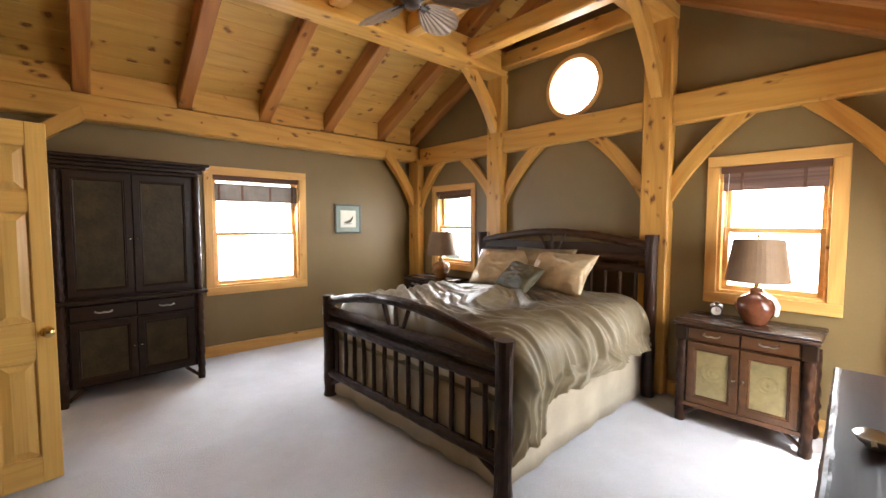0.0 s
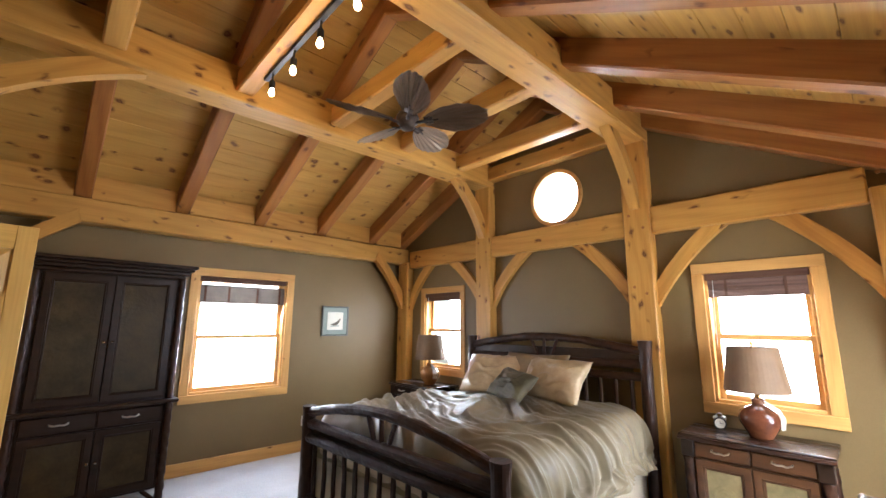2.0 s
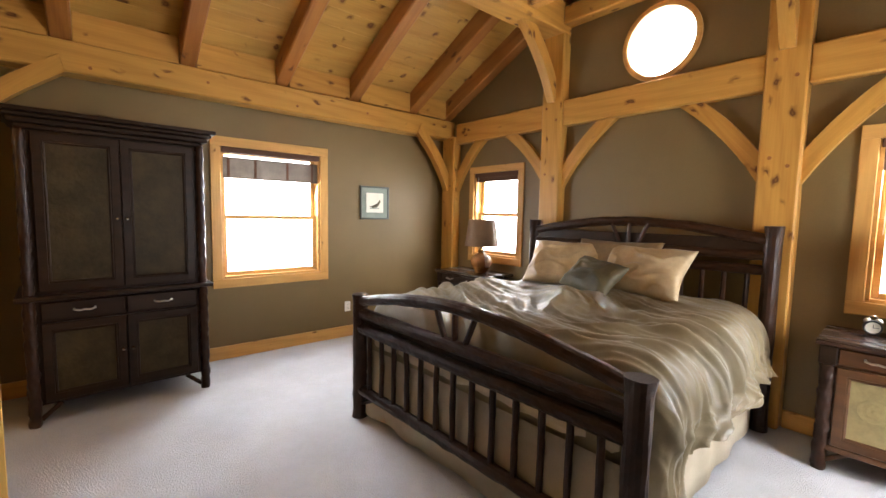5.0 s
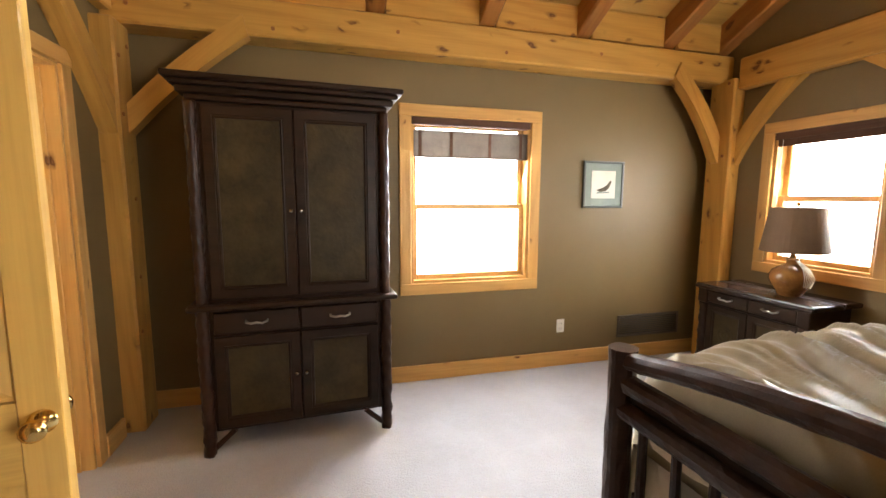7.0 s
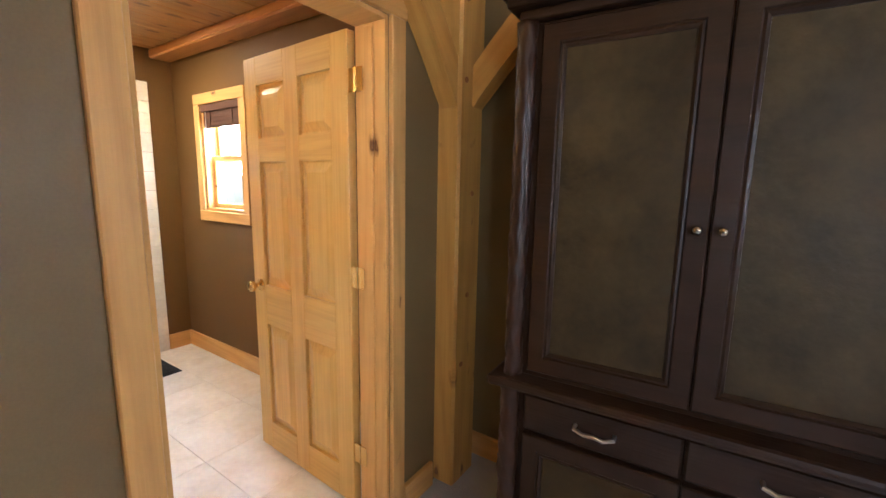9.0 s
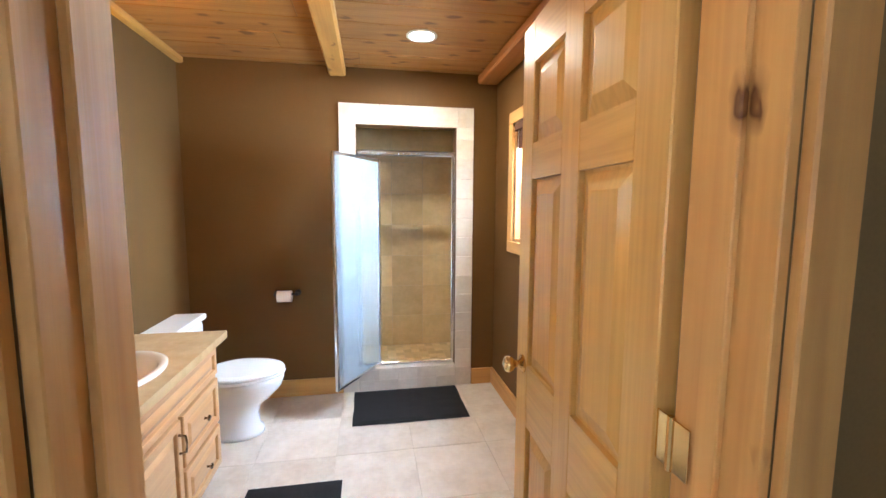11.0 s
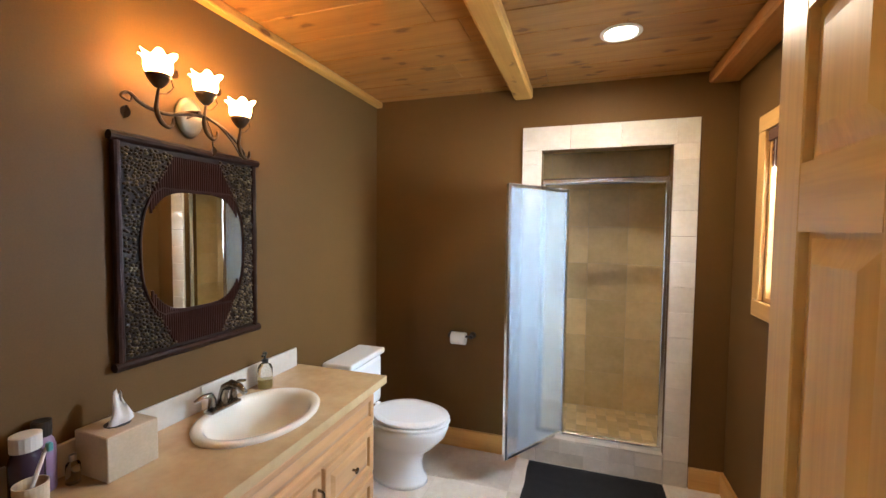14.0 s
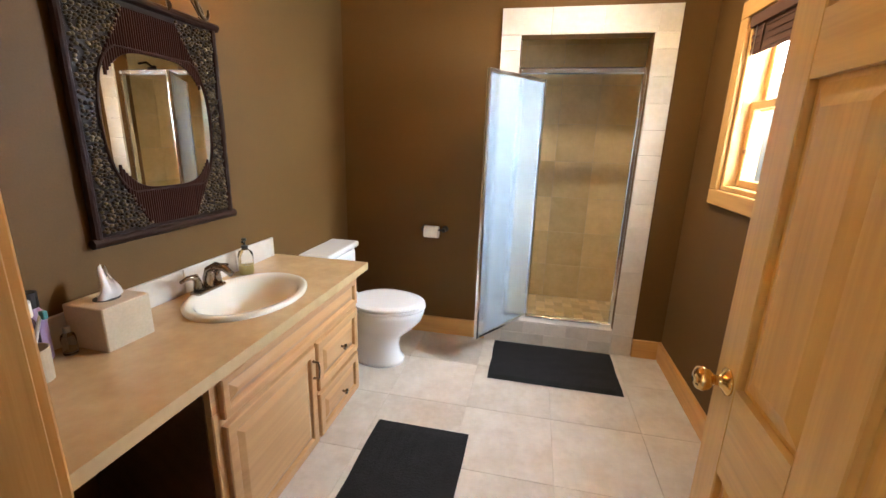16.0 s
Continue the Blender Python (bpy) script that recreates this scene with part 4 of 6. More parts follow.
def bedding():
    m = thing("mattress", BED @ Matrix.Translation((0, 0, 0.28)), "cream mattress on its box base under the duvet", "mattress")
    part("box_base", box((-0.95, -0.90, 0.0), (0.95, 0.90, 0.20), 0.03, segments=2), SKIRT, m)
    part("padding", box((-0.95, -0.90, 0.20), (0.95, 0.90, 0.42), 0.06, segments=3), SKIRT, m)
    # pleated skirt hanging round the box base
    bm = bmesh.new()
    ring = [(-0.965, 0.915), (-0.965, -0.915), (0.94, -0.915), (0.94, 0.915)]
    pts = []
    for (x0, y0), (x1, y1) in zip(ring, ring[1:] + ring[:1]):
        k = int(math.hypot(x1 - x0, y1 - y0) / 0.03)
        for i in range(k):
            pts.append((x0 + (x1 - x0) * i / k, y0 + (y1 - y0) * i / k))
    cols = []
    for i, (x, y) in enumerate(pts):
        w = 0.007 * math.sin(i * 0.55) + 0.018 * noise.noise(Vector((x * 4, y * 4, 3)))
        nx, ny = (math.copysign(1, x), 0) if abs(x) > 0.935 else (0, math.copysign(1, y))
        col = []
        for j in range(6):
            f = j / 5
            d = w * (0.2 + f) + 0.012 * f
            col.append(bm.verts.new((x + nx * d, y + ny * d, 0.50 - 0.47 * f)))
        cols.append(col)
    for a, b in zip(cols, cols[1:] + cols[:1]):
        for j in range(5):
            bm.faces.new((a[j], b[j], b[j + 1], a[j + 1]))
    bmesh.ops.solidify(bm, geom=bm.faces[:], thickness=0.004)
    tagged(part("bed_skirt", bm, SKIRT, m=BED.copy(), smooth=True), "tan pleated bed skirt hanging to the carpet", "bed skirt")
    # duvet: a puffed sheet that drapes over both sides and behind the footboard
    bm = bmesh.new()
    nu, nv = 260, 250
    top, edge, r, drop = 0.775, 0.955, 0.17, 0.40
    span = edge - r + r * math.pi / 2 + drop
    x_head, x_foot, rf, foot_drop = 0.90, -0.945, 0.14, 0.34
    run = (x_head - x_foot - rf) + rf * math.pi / 2 + foot_drop
    grid = []
    for i in range(nu + 1):
        s = -span + 2 * span * i / nu
        row = []
        for j in range(nv + 1):
            q = run * j / nv
            flat = x_head - x_foot - rf
            if q < flat:
                x, zf, nx, nf = x_head - q, 0.0, 0.0, 1.0
            elif q < flat + rf * math.pi / 2:
                th = (q - flat) / rf
                x, zf, nx, nf = x_foot + rf - rf * math.sin(th), -(rf - rf * math.cos(th)), -math.sin(th), math.cos(th)
            else:
                x, zf, nx, nf = x_foot, -rf - (q - flat - rf * math.pi / 2), -1.0, 0.0
            a = abs(s)
            out = a - (edge - r)
            if out < 0:
                y, z, ny, nz = a, 0.0, 0.0, 1.0
            elif out < r * math.pi / 2:
                th = out / r
                y, z, ny, nz = edge - r + r * math.sin(th), -(r - r * math.cos(th)), math.sin(th), math.cos(th)
            else:
                y, z, ny, nz = edge + 0.10 * (out - r * math.pi / 2), -r - (out - r * math.pi / 2), 1.0, 0.0
            hang = max(0.0, out - r * math.pi / 2)
            sgn = 1.0 if s > 0 else -1.0
            wv = Vector((x * 1.2 + 0.5 * s, s * 1.3, 0.0))
            bend = 0.35 * noise.noise(Vector((x * 1.1, s * 1.1, 31)))
            along, across = s * 0.94 + x * 0.34 + bend, x * 0.94 - s * 0.34 + 1.2 * bend
            d = 0.045 * noise.noise(wv)
            fold = noise.noise(Vector((along * 0.9, across * 4.2, 7)))
            fold2 = noise.noise(Vector((along * 0.9 + 3, across * 7.5, 17)))
            fold3 = noise.noise(Vector((x * 3.2 - s, s * 1.1 + x * 0.6, 23)))
            d += 0.052 * (1 - abs(fold)) ** 4 + 0.028 * (1 - abs(fold2)) ** 4 + 0.012 * (1 - abs(fold3)) ** 5 + 0.017 * (1 - abs(noise.noise(Vector((along * 2.2 + 5, across * 15.0, 41))))) ** 4 + 0.007 * (1 - abs(noise.noise(Vector((along * 3.5 + 9, across * 30.0, 51))))) ** 3 + 0.005 * noise.noise(wv * 9)
            if hang > 0:
                d += 0.030 * math.sin(x * 13 + 3 * noise.noise(Vector((x * 2, 0, sgn)))) * min(1.0, hang * 3)
            d *= 1 - 0.35 * max(0.0, min(1.0, (x - 0.15) / 0.25))
            puff = 0.055 * (1 - (a / span) ** 2)
            zz = top + z + zf + (puff + d) * nz * nf
            if hang > 0:
                zz += hang * (0.68 * min(1, max(0, (x + 0.92) / 0.4)) + 0.14 * noise.noise(Vector((x * 1.6, sgn * 3, 1))))
            if nf < 0.99:
                y = min(y, 0.90 + 0.055 * nf)
                ny *= nf
            yy = y * sgn + sgn * (d + 0.01) * ny * nf
            xx = x + nx * 0.012 * noise.noise(Vector((s * 6, z * 5, 2))) + 0.015 * noise.noise(Vector((s * 3, x * 3, 2))) * nf
            row.append(bm.verts.new((max(xx, -0.955), yy, max(zz, 0.14))))
        grid.append(row)
    for a, b in zip(grid, grid[1:]):
        for j in range(nv):
            bm.faces.new((a[j], b[j], b[j + 1], a[j + 1]))
    bmesh.ops.solidify(bm, geom=bm.faces[:], thickness=0.02)
    tagged(part("duvet", bm, DUVET, m=BED.copy(), smooth=True), "rumpled taupe satin duvet draped over the bed", "duvet")
    for y, turn, s in ((0.45, 12, 1), (-0.22, -5, 9)):
        p = part("pillow", cushion(0.46, 0.66, 0.19, s), TAN_SATIN, smooth=True, m=BED @ Matrix.Translation((0.74, y, 1.035)) @ Matrix.Rotation(radians(turn), 4, "Z") @ Matrix.Rotation(radians(-50), 4, "Y"))
        tagged(p, "tan satin pillow leaning on the headboard", "pillow", "pillows on the bed")
    p = part("pillow", cushion(0.46, 0.70, 0.16, 21), BROWN_SATIN, smooth=True, m=BED @ Matrix.Translation((0.85, 0.06, 1.045)) @ Matrix.Rotation(radians(2), 4, "Z") @ Matrix.Rotation(radians(-62), 4, "Y"))
    tagged(p, "brown satin pillow behind the tan pillows", "pillow", "pillows on the bed")
    p = part("cushion", cushion(0.32, 0.48, 0.16, 5), GREY_SATIN, smooth=True, m=BED @ Matrix.Translation((0.46, 0.03, 0.995)) @ Matrix.Rotation(radians(-14), 4, "Z") @ Matrix.Rotation(radians(-44), 4, "Y") @ Matrix.Rotation(radians(-8), 4, "Z"))
    tagged(p, "small grey-green satin cushion in front of the pillows", "cushion")


bedding()


# ---- cabinets ----
def bark_post(h, r=0.03, seed=0):
    """A log post whose bark is carved in ridges."""
    n, steps = 60, 14
    bm = bmesh.new()
    rings = []
    for i in range(n + 1):
        z = h * i / n
        ring = []
        for k in range(steps):
            a = 2 * math.pi * k / steps
            rr = r * (1 + 0.10 * math.sin(a * 4 + z * 60) + 0.22 * noise.noise(Vector((math.cos(a) * 1.5, math.sin(a) * 1.5, z * 26 + seed))))
            ring.append(bm.verts.new((rr * math.cos(a), rr * math.sin(a), z)))
        rings.append(ring)
    for a, b in zip(rings, rings[1:]):
        for k in range(steps):
            j = (k + 1) % steps
            bm.faces.new((a[k], a[j], b[j], b[k]))
    bm.faces.new(rings[0][::-1])
    bm.faces.new(rings[-1])
    return bm


def twig_handle(w=0.09):
    pts = [(-w / 2, 0, 0.004), (-w / 2, -0.02, 0.0), (-w * 0.25, -0.026, -0.006), (0, -0.027, -0.002), (w * 0.25, -0.026, -0.007), (w / 2, -0.02, 0.002), (w / 2, 0, 0.004)]
    return tube(pts, [0.006, 0.006, 0.0055, 0.006, 0.0055, 0.006, 0.006], 8, rough=0.3)


def framed_door(ob, name, x0, x1, z0, z1, y, frame_mat, panel_mat, st=0.055, panel_label=""):
    """A framed cabinet door with a recessed panel; its face looks to -y."""
    bm = bmesh.new()
    loops = []
    for inset, depth in ((0.0, 0.022), (0.0, 0.004), (0.004, 0.0), (st - 0.006, 0.0), (st - 0.002, 0.005), (st + 0.004, 0.003), (st + 0.012, 0.009), (st + 0.014, 0.018)):
        loops.append([bm.verts.new(p) for p in ((x0 + inset, y + depth, z0 + inset), (x1 - inset, y + depth, z0 + inset), (x1 - inset, y + depth, z1 - inset), (x0 + inset, y + depth, z1 - inset))])
    for a, b in zip(loops, loops[1:]):
        for k in range(4):
            bm.faces.new((a[k], a[(k + 1) % 4], b[(k + 1) % 4], b[k]))
    door = part(name, bm, frame_mat, ob)
    part("panel", box((x0 + st, y + 0.012, z0 + st), (x1 - st, y + 0.018, z1 - st)), panel_mat, door, panel_label)
    return door


def small_knob(parent, x, y, z, r=0.012, mat=NICKEL):
    km = Matrix.Translation((x, y, z)) @ Matrix.Rotation(math.pi / 2, 4, "X")
    part("knob", lathe([(0, 0), (r * 0.5, 0), (r * 0.4, r * 0.8), (r, r * 1.2), (r, r * 1.7), (r * 0.6, r * 2.1), (0, r * 2.2)], 16), mat, parent, "small metal knob", m=km, smooth=True)


def armoire():
    ob = thing("armoire", facing(0.238, 4.412, 0, 3.2), "dark two-part armoire with leather door panels and log corners", "armoire")
    W, D = 1.03, 0.56
    part("body", box((0.03, 0.03, 0.86), (W - 0.03, D, 1.92), 0.004), DARK_WOOD, ob)
    part("lower_body", box((0.02, 0.02, 0.13), (W - 0.02, D, 0.83), 0.004), DARK_WOOD, ob)
    part("ledge", box((-0.045, -0.045, 0.83), (W + 0.045, D + 0.01, 0.862), 0.012, segments=2), DARK_WOOD, ob)
    for z0, z1, o in ((1.92, 1.95, 0.0), (1.95, 1.985, 0.03), (1.985, 2.01, 0.055), (2.01, 2.04, 0.08)):
        part("cornice", box((-o, -o, z0), (W + o, D + 0.01, z1), 0.010, segments=2), DARK_WOOD, ob)
    for x in (0.0, W):
        for y in (0.0, D - 0.03):
            part("leg", moved(bark_post(0.835, 0.032, x + y), Matrix.Identity(4)), LOG, ob, m=Matrix.Translation((x + (0.02 if x == 0 else -0.02), y + 0.015, 0)), smooth=True)
            part("corner_post", bark_post(1.06, 0.028, x + y + 3), LOG, ob, m=Matrix.Translation((x + (0.022 if x == 0 else -0.022), y + 0.018, 0.86)), smooth=True)
    for i in range(2):
        x0 = 0.07 + i * 0.447
        d = framed_door(ob, "door", x0, x0 + 0.443, 0.885, 1.905, 0.008, DARK_WOOD, LEATHER, 0.055, "embossed olive-brown leather panel")
        small_knob(d, x0 + (0.418 if i == 0 else 0.025), 0.008, 1.36)
        d = framed_door(ob, "door", x0, x0 + 0.443, 0.15, 0.675, -0.002, DARK_WOOD, LEATHER, 0.055, "embossed olive-brown leather panel")
        small_knob(d, x0 + (0.418 if i == 0 else 0.025), -0.002, 0.43)
        d = part("drawer", box((x0, -0.004, 0.69), (x0 + 0.443, 0.02, 0.815), 0.008), DARK_WOOD, ob)
        part("handle", twig_handle(0.11), PEWTER, d, "silver twig-shaped pull", m=Matrix.Translation((x0 + 0.22, -0.004, 0.755)))
    for s, x in ((1, 0.05), (-1, W - 0.05)):
        part("apron_bracket", log((x, 0.02, 0.04), (x + s * 0.10, 0.02, 0.13), 0.016, seed=x, n=4, steps=8), LOG, ob)
    return ob


armoire()


def nightstand(name, m, label, carcass, leather):
    """Local x runs along the front, y to the wall."""
    ob = thing(name, m, label, "nightstand", "nightstands beside the bed")
    W, D, H = 0.80, 0.42, 0.775
    part("top", box((-W / 2 - 0.02, -0.02, H - 0.035), (W / 2 + 0.02, D + 0.02, H), 0.010, segments=2), POLISHED, ob, "dark polished top")
    part("edge_carving", log((-W / 2 - 0.02, -0.020, H - 0.026), (W / 2 + 0.02, -0.020, H - 0.026), 0.013, 0.35, 5, 60, 8), LOG, ob, "carved rope edge below the top")
    part("body", box((-W / 2 + 0.03, 0.02, 0.13), (W / 2 - 0.03, D, H - 0.035), 0.004), carcass, ob)
    for x in (-W / 2 + 0.035, W / 2 - 0.035):
        for y in (0.02, D - 0.03):
            part("leg", bark_post(H - 0.15, 0.034, x * 7 + y), LOG, ob, "log leg carved like bark", m=Matrix.Translation((x, y, 0)), smooth=True)
        part("corner_block", box((x - 0.04, -0.012, H - 0.15), (x + 0.04, 0.05, H - 0.036), 0.006), DARK_WOOD, ob)
    for i in range(2):
        x0 = -0.325 + i * 0.327
        d = part("drawer", box((x0, -0.006, H - 0.14), (x0 + 0.322, 0.022, H - 0.045), 0.008), carcass, ob)
        part("handle", twig_handle(0.10), PEWTER, d, "silver twig-shaped pull", m=Matrix.Translation((x0 + 0.16, -0.006, H - 0.088)))
        d = framed_door(ob, "door", x0, x0 + 0.322, 0.16, H - 0.155, 0.0, carcass, leather, 0.05, "embossed leather panel")
        small_knob(d, x0 + (0.30 if i == 0 else 0.022), 0.0, 0.40)
        dm = Matrix.Translation((x0 + 0.161, 0.0135, 0.41)) @ Matrix.Rotation(math.pi / 2, 4, "X")
        part("medallion", lathe([(0.062, -0.002), (0.066, 0.003), (0.060, 0.004), (0.045, 0.002), (0.03, 0.005), (0.012, 0.003), (0, 0.006)], 24), leather, d, "embossed round medallion", m=dm)
    part("rail", box((-W / 2 + 0.04, -0.004, 0.125), (W / 2 - 0.04, 0.02, 0.158), 0.004), carcass, ob)
    for s in (-1, 1):
        part("corner_brace", log((s * (W / 2 - 0.04), 0.015, 0.05), (s * (W / 2 - 0.16), 0.015, 0.135), 0.014, seed=s, n=4, steps=8), LOG, ob)
    return ob


NS_S = facing(3.80, 0.735, 0, -90 + 2)
NS_N = facing(3.80, 4.24, 0, -90 + 1)
nightstand("nightstand", NS_S, "carved brown wooden nightstand with golden leather doors below a window", BROWN_WOOD, GOLD_LEATHER)
nightstand("nightstand", NS_N, "dark wooden nightstand standing in the room corner", DARK_WOOD, LEATHER)


def table_lamp(m, base_mat, label, tall=0.0, round_shade=0.0):
    ob = thing("table_lamp", m @ Matrix.Diagonal((1.13, 1.13, 1.17, 1)), label, "table lamp", "table lamps beside the bed")
    part("base", lathe([(0, 0), (0.06, 0), (0.065, 0.008), (0.075, 0.03), (0.108, 0.085), (0.112, 0.115), (0.098, 0.150), (0.06, 0.175), (0.034, 0.185), (0.030, 0.20), (0.036, 0.212), (0.030, 0.222), (0.012, 0.226), (0.012, 0.27), (0, 0.27)], 36), base_mat, ob, smooth=True)
    part("neck", lathe([(0.016, 0.222), (0.020, 0.235), (0.012, 0.245), (0.009, 0.30), (0.018, 0.315), (0.016, 0.35), (0, 0.35)], 16), BRASS, ob, smooth=True)
    part("shade", lathe([(0.172, 0.262), (0.172, 0.268), (0.135, 0.520), (0.132, 0.520), (0.168, 0.266), (0.172, 0.262)], 40), SHADE, ob, "brown fabric drum shade", smooth=False)
    bm = tube(bar((-0.132, 0, 0.512), (0.132, 0, 0.512), 2), 0.003, 6)
    tube(bar((0, -0.132, 0.512), (0, 0.132, 0.512), 2), 0.003, 6, bm)
    tube(bar((0, 0, 0.35), (0, 0, 0.53), 2), 0.004, 6, bm)
    part("harp", bm, BRASS, ob)
    part("finial", lathe([(0, 0.525), (0.010, 0.53), (0.013, 0.54), (0.008, 0.55), (0, 0.556)], 12), BRASS, ob, smooth=True)
    bm = bmesh.new()
    for i in range(7):
        a = -2.0 + i * 0.07
        tube([(0.034 * math.cos(a), 0.034 * math.sin(a), 0.21), (0.10 * math.cos(a), 0.10 * math.sin(a), 0.17), (0.122 * math.cos(a + 0.02 * i), 0.122 * math.sin(a), 0.12), (0.118 * math.cos(a), 0.118 * math.sin(a), 0.07 - 0.004 * (i % 3))], 0.0022, 6, bm)
    part("tassel", bm, PAPER, ob, "cream cord tassel")
    return ob


table_lamp(facing(4.04, 0.705, 0.775, 0), CERAMIC, "brown-shaded table lamp with a red-brown ceramic jar base")
table_lamp(facing(4.01, 4.12, 0.775, 0), AMBER_CERAMIC, "brown-shaded table lamp with an amber ceramic jar base")


def alarm_clock(m):
    ob = thing("alarm_clock", m, "small round black twin-bell alarm clock on the nightstand", "alarm clock")
    r = Matrix.Rotation(math.pi / 2, 4, "X")
    part("case", lathe([(0, -0.02), (0.036, -0.02), (0.042, -0.012), (0.042, 0.012), (0.038, 0.018), (0.034, 0.016), (0.033, 0.012), (0, 0.012)], 28), BLACK, ob, m=Matrix.Translation((0, 0, 0.052)) @ r, smooth=False)
    part("dial", lathe([(0, 0.0125), (0.033, 0.0125), (0.033, 0.0135), (0, 0.0135)], 28), PAPER, ob, "cream dial", m=Matrix.Translation((0, 0, 0.052)) @ r)
    part("hour_pointer", box((-0.0015, -0.0158, 0.050), (0.0015, -0.0142, 0.072)), BLACK, ob)
    part("minute_pointer", box((-0.001, -0.0158, 0.051), (0.024, -0.0142, 0.0535)), BLACK, ob)
    for s in (-1, 1):
        part("foot", log((s * 0.02, 0, 0.018), (s * 0.03, 0, 0.0), 0.005, 0, n=2, steps=8), BLACK, ob)
        part("bell", lathe([(0, 0.0), (0.018, 0.0), (0.016, 0.010), (0.008, 0.016), (0, 0.017)], 16), PEWTER, ob, m=Matrix.Translation((s * 0.024, 0, 0.088)) @ Matrix.Rotation(s * 0.5, 4, "Y"), smooth=True)
    part("handle", tube([(-0.02, 0, 0.10), (-0.014, 0, 0.117), (0, 0, 0.122), (0.014, 0, 0.117), (0.02, 0, 0.10)], 0.003, 6), PEWTER, ob)
    return ob


alarm_clock(facing(4.06, 0.955, 0.775, -75))


DRESSER_TOP = wood("dresser_top", (0.024, 0.013, 0.011), (0.012, 0.007, 0.006), 0.30, gloss=0.12)


def dresser():
    ob = thing("dresser", facing(2.91, 0.165, 0, 180 + 4), "long dark dresser with log trim and a polished top", "dresser")
    W, D, H = 1.55, 0.38, 0.85
    part("top", box((0.0, 0.0, H - 0.03), (W, D, H), 0.006), DRESSER_TOP, ob, "polished dark top")
    part("edge_log", log((0.0, 0.0, H - 0.012), (W, 0.0, H - 0.012), 0.016, 0.22, 3, 60, 10), LOG, ob, "carved log edge")
    part("body", box((0.03, 0.03, 0.10), (W - 0.03, D, H - 0.03), 0.006), DARK_WOOD, ob)
    for x in (0.03, W - 0.03):
        for y in (0.03, D - 0.03):
            part("leg", bark_post(H - 0.03, 0.032, x + y), LOG, ob, m=Matrix.Translation((x, y, 0)), smooth=True)
    for i in range(3):
        for k in range(3):
            d = part("drawer", box((0.08 + k * 0.475, 0.008, 0.14 + i * 0.225), (0.52 + k * 0.475, 0.034, 0.345 + i * 0.225), 0.008), DARK_WOOD, ob)
            part("handle", twig_handle(0.11), PEWTER, d, "silver twig-shaped pull", m=Matrix.Translation((0.30 + k * 0.475, 0.008, 0.245 + i * 0.225)))
    return ob


dresser()
dish = thing("trinket_dish", Matrix.Translation((2.07, 0.01, 0.85)), "small polished silver dish on the dresser", "dish")
part("bowl", lathe([(0, 0), (0.022, 0), (0.024, 0.006), (0.040, 0.018), (0.052, 0.036), (0.050, 0.038), (0.036, 0.020), (0, 0.010)], 28), PEWTER, dish, smooth=True)
part("handle", tube([(-0.045, 0, 0.034), (-0.065, 0.004, 0.040), (-0.078, 0, 0.030)], [0.005, 0.006, 0.007], 8), PEWTER, dish)


# ---- ceiling fan, track light ----
def ceiling_fan():
    ob = thing("ceiling_fan", Matrix.Translation((2.185, 2.34, 3.05)), "bronze ceiling fan with carved palm-leaf blades, at rest", "ceiling fan")
    part("canopy", lathe([(0, 0.214), (0.062, 0.214), (0.068, 0.19), (0.05, 0.165), (0.02, 0.155), (0, 0.155)], 28), BRONZE, ob, smooth=True)
    part("downrod", tube(bar((0, 0, 0.05), (0, 0, 0.17), 2), 0.013, 12), BRONZE, ob)
    part("motor", lathe([(0, 0.085), (0.03, 0.08), (0.075, 0.055), (0.088, 0.025), (0.085, -0.01), (0.06, -0.03), (0.055, -0.05), (0.045, -0.065), (0, -0.07)], 36), BRONZE, ob, smooth=True)
    blade = None
    for k in range(5):
        a = radians(236 + 72 * k)
        m = Matrix.Rotation(a, 4, "Z") @ Matrix.Rotation(radians(-20), 4, "X")
        if blade is None:
            bm = bmesh.new()
            n, w = 24, 48
            rows = []
            for i in range(n + 1):
                s = i / n
                x = 0.14 + 0.47 * s
                half = 0.128 * (math.sin(math.pi * (0.08 + 0.87 * s) ** 1.15)) ** 0.7 + 0.006
                row = []
                for j in range(w + 1):
                    v = 2 * j / w - 1
                    ridge = 0.0055 * math.cos(math.atan2(half * v, 0.10 + 0.47 * s) * 70) - 0.008 * abs(v)
                    row.append(bm.verts.new((x + 0.008 * math.cos(v * 26) * s * (i == n), half * v, ridge + 0.02 * s * s)))
                rows.append(row)
            for p, q in zip(rows, rows[1:]):
                for j in range(w):
                    bm.faces.new((p[j], q[j], q[j + 1], p[j + 1]))
            bmesh.ops.solidify(bm, geom=bm.faces[:], thickness=0.008)
            blade = mesh_of("blade", bm, FAN_WOOD, True)
            bm = tube([(0.05, 0, -0.012), (0.10, 0, -0.02), (0.16, 0, -0.004), (0.24, 0, -0.002)], [0.014, 0.011, 0.012, 0.006], 8)
            box((0.13, -0.035, -0.008), (0.20, 0.035, -0.001), 0.004, bm)
            arm = mesh_of("blade_arm", bm, BRONZE)
        b = new("blade", blade)
        b.parent, b.matrix_basis = ob, m
        b["label"] = "brown carved leaf-shaped blade"
        a2 = new("blade_arm", arm)
        a2.parent, a2.matrix_basis = ob, m
    return ob


FAN_WOOD = wood("fan_blade", (0.30, 0.205, 0.125), (0.17, 0.105, 0.060), 0.5, grain=1.5)
ceiling_fan()
BULB_GLOW = plain("warm_bulb", (1.0, 0.72, 0.36), 0.3, emit=28.0)


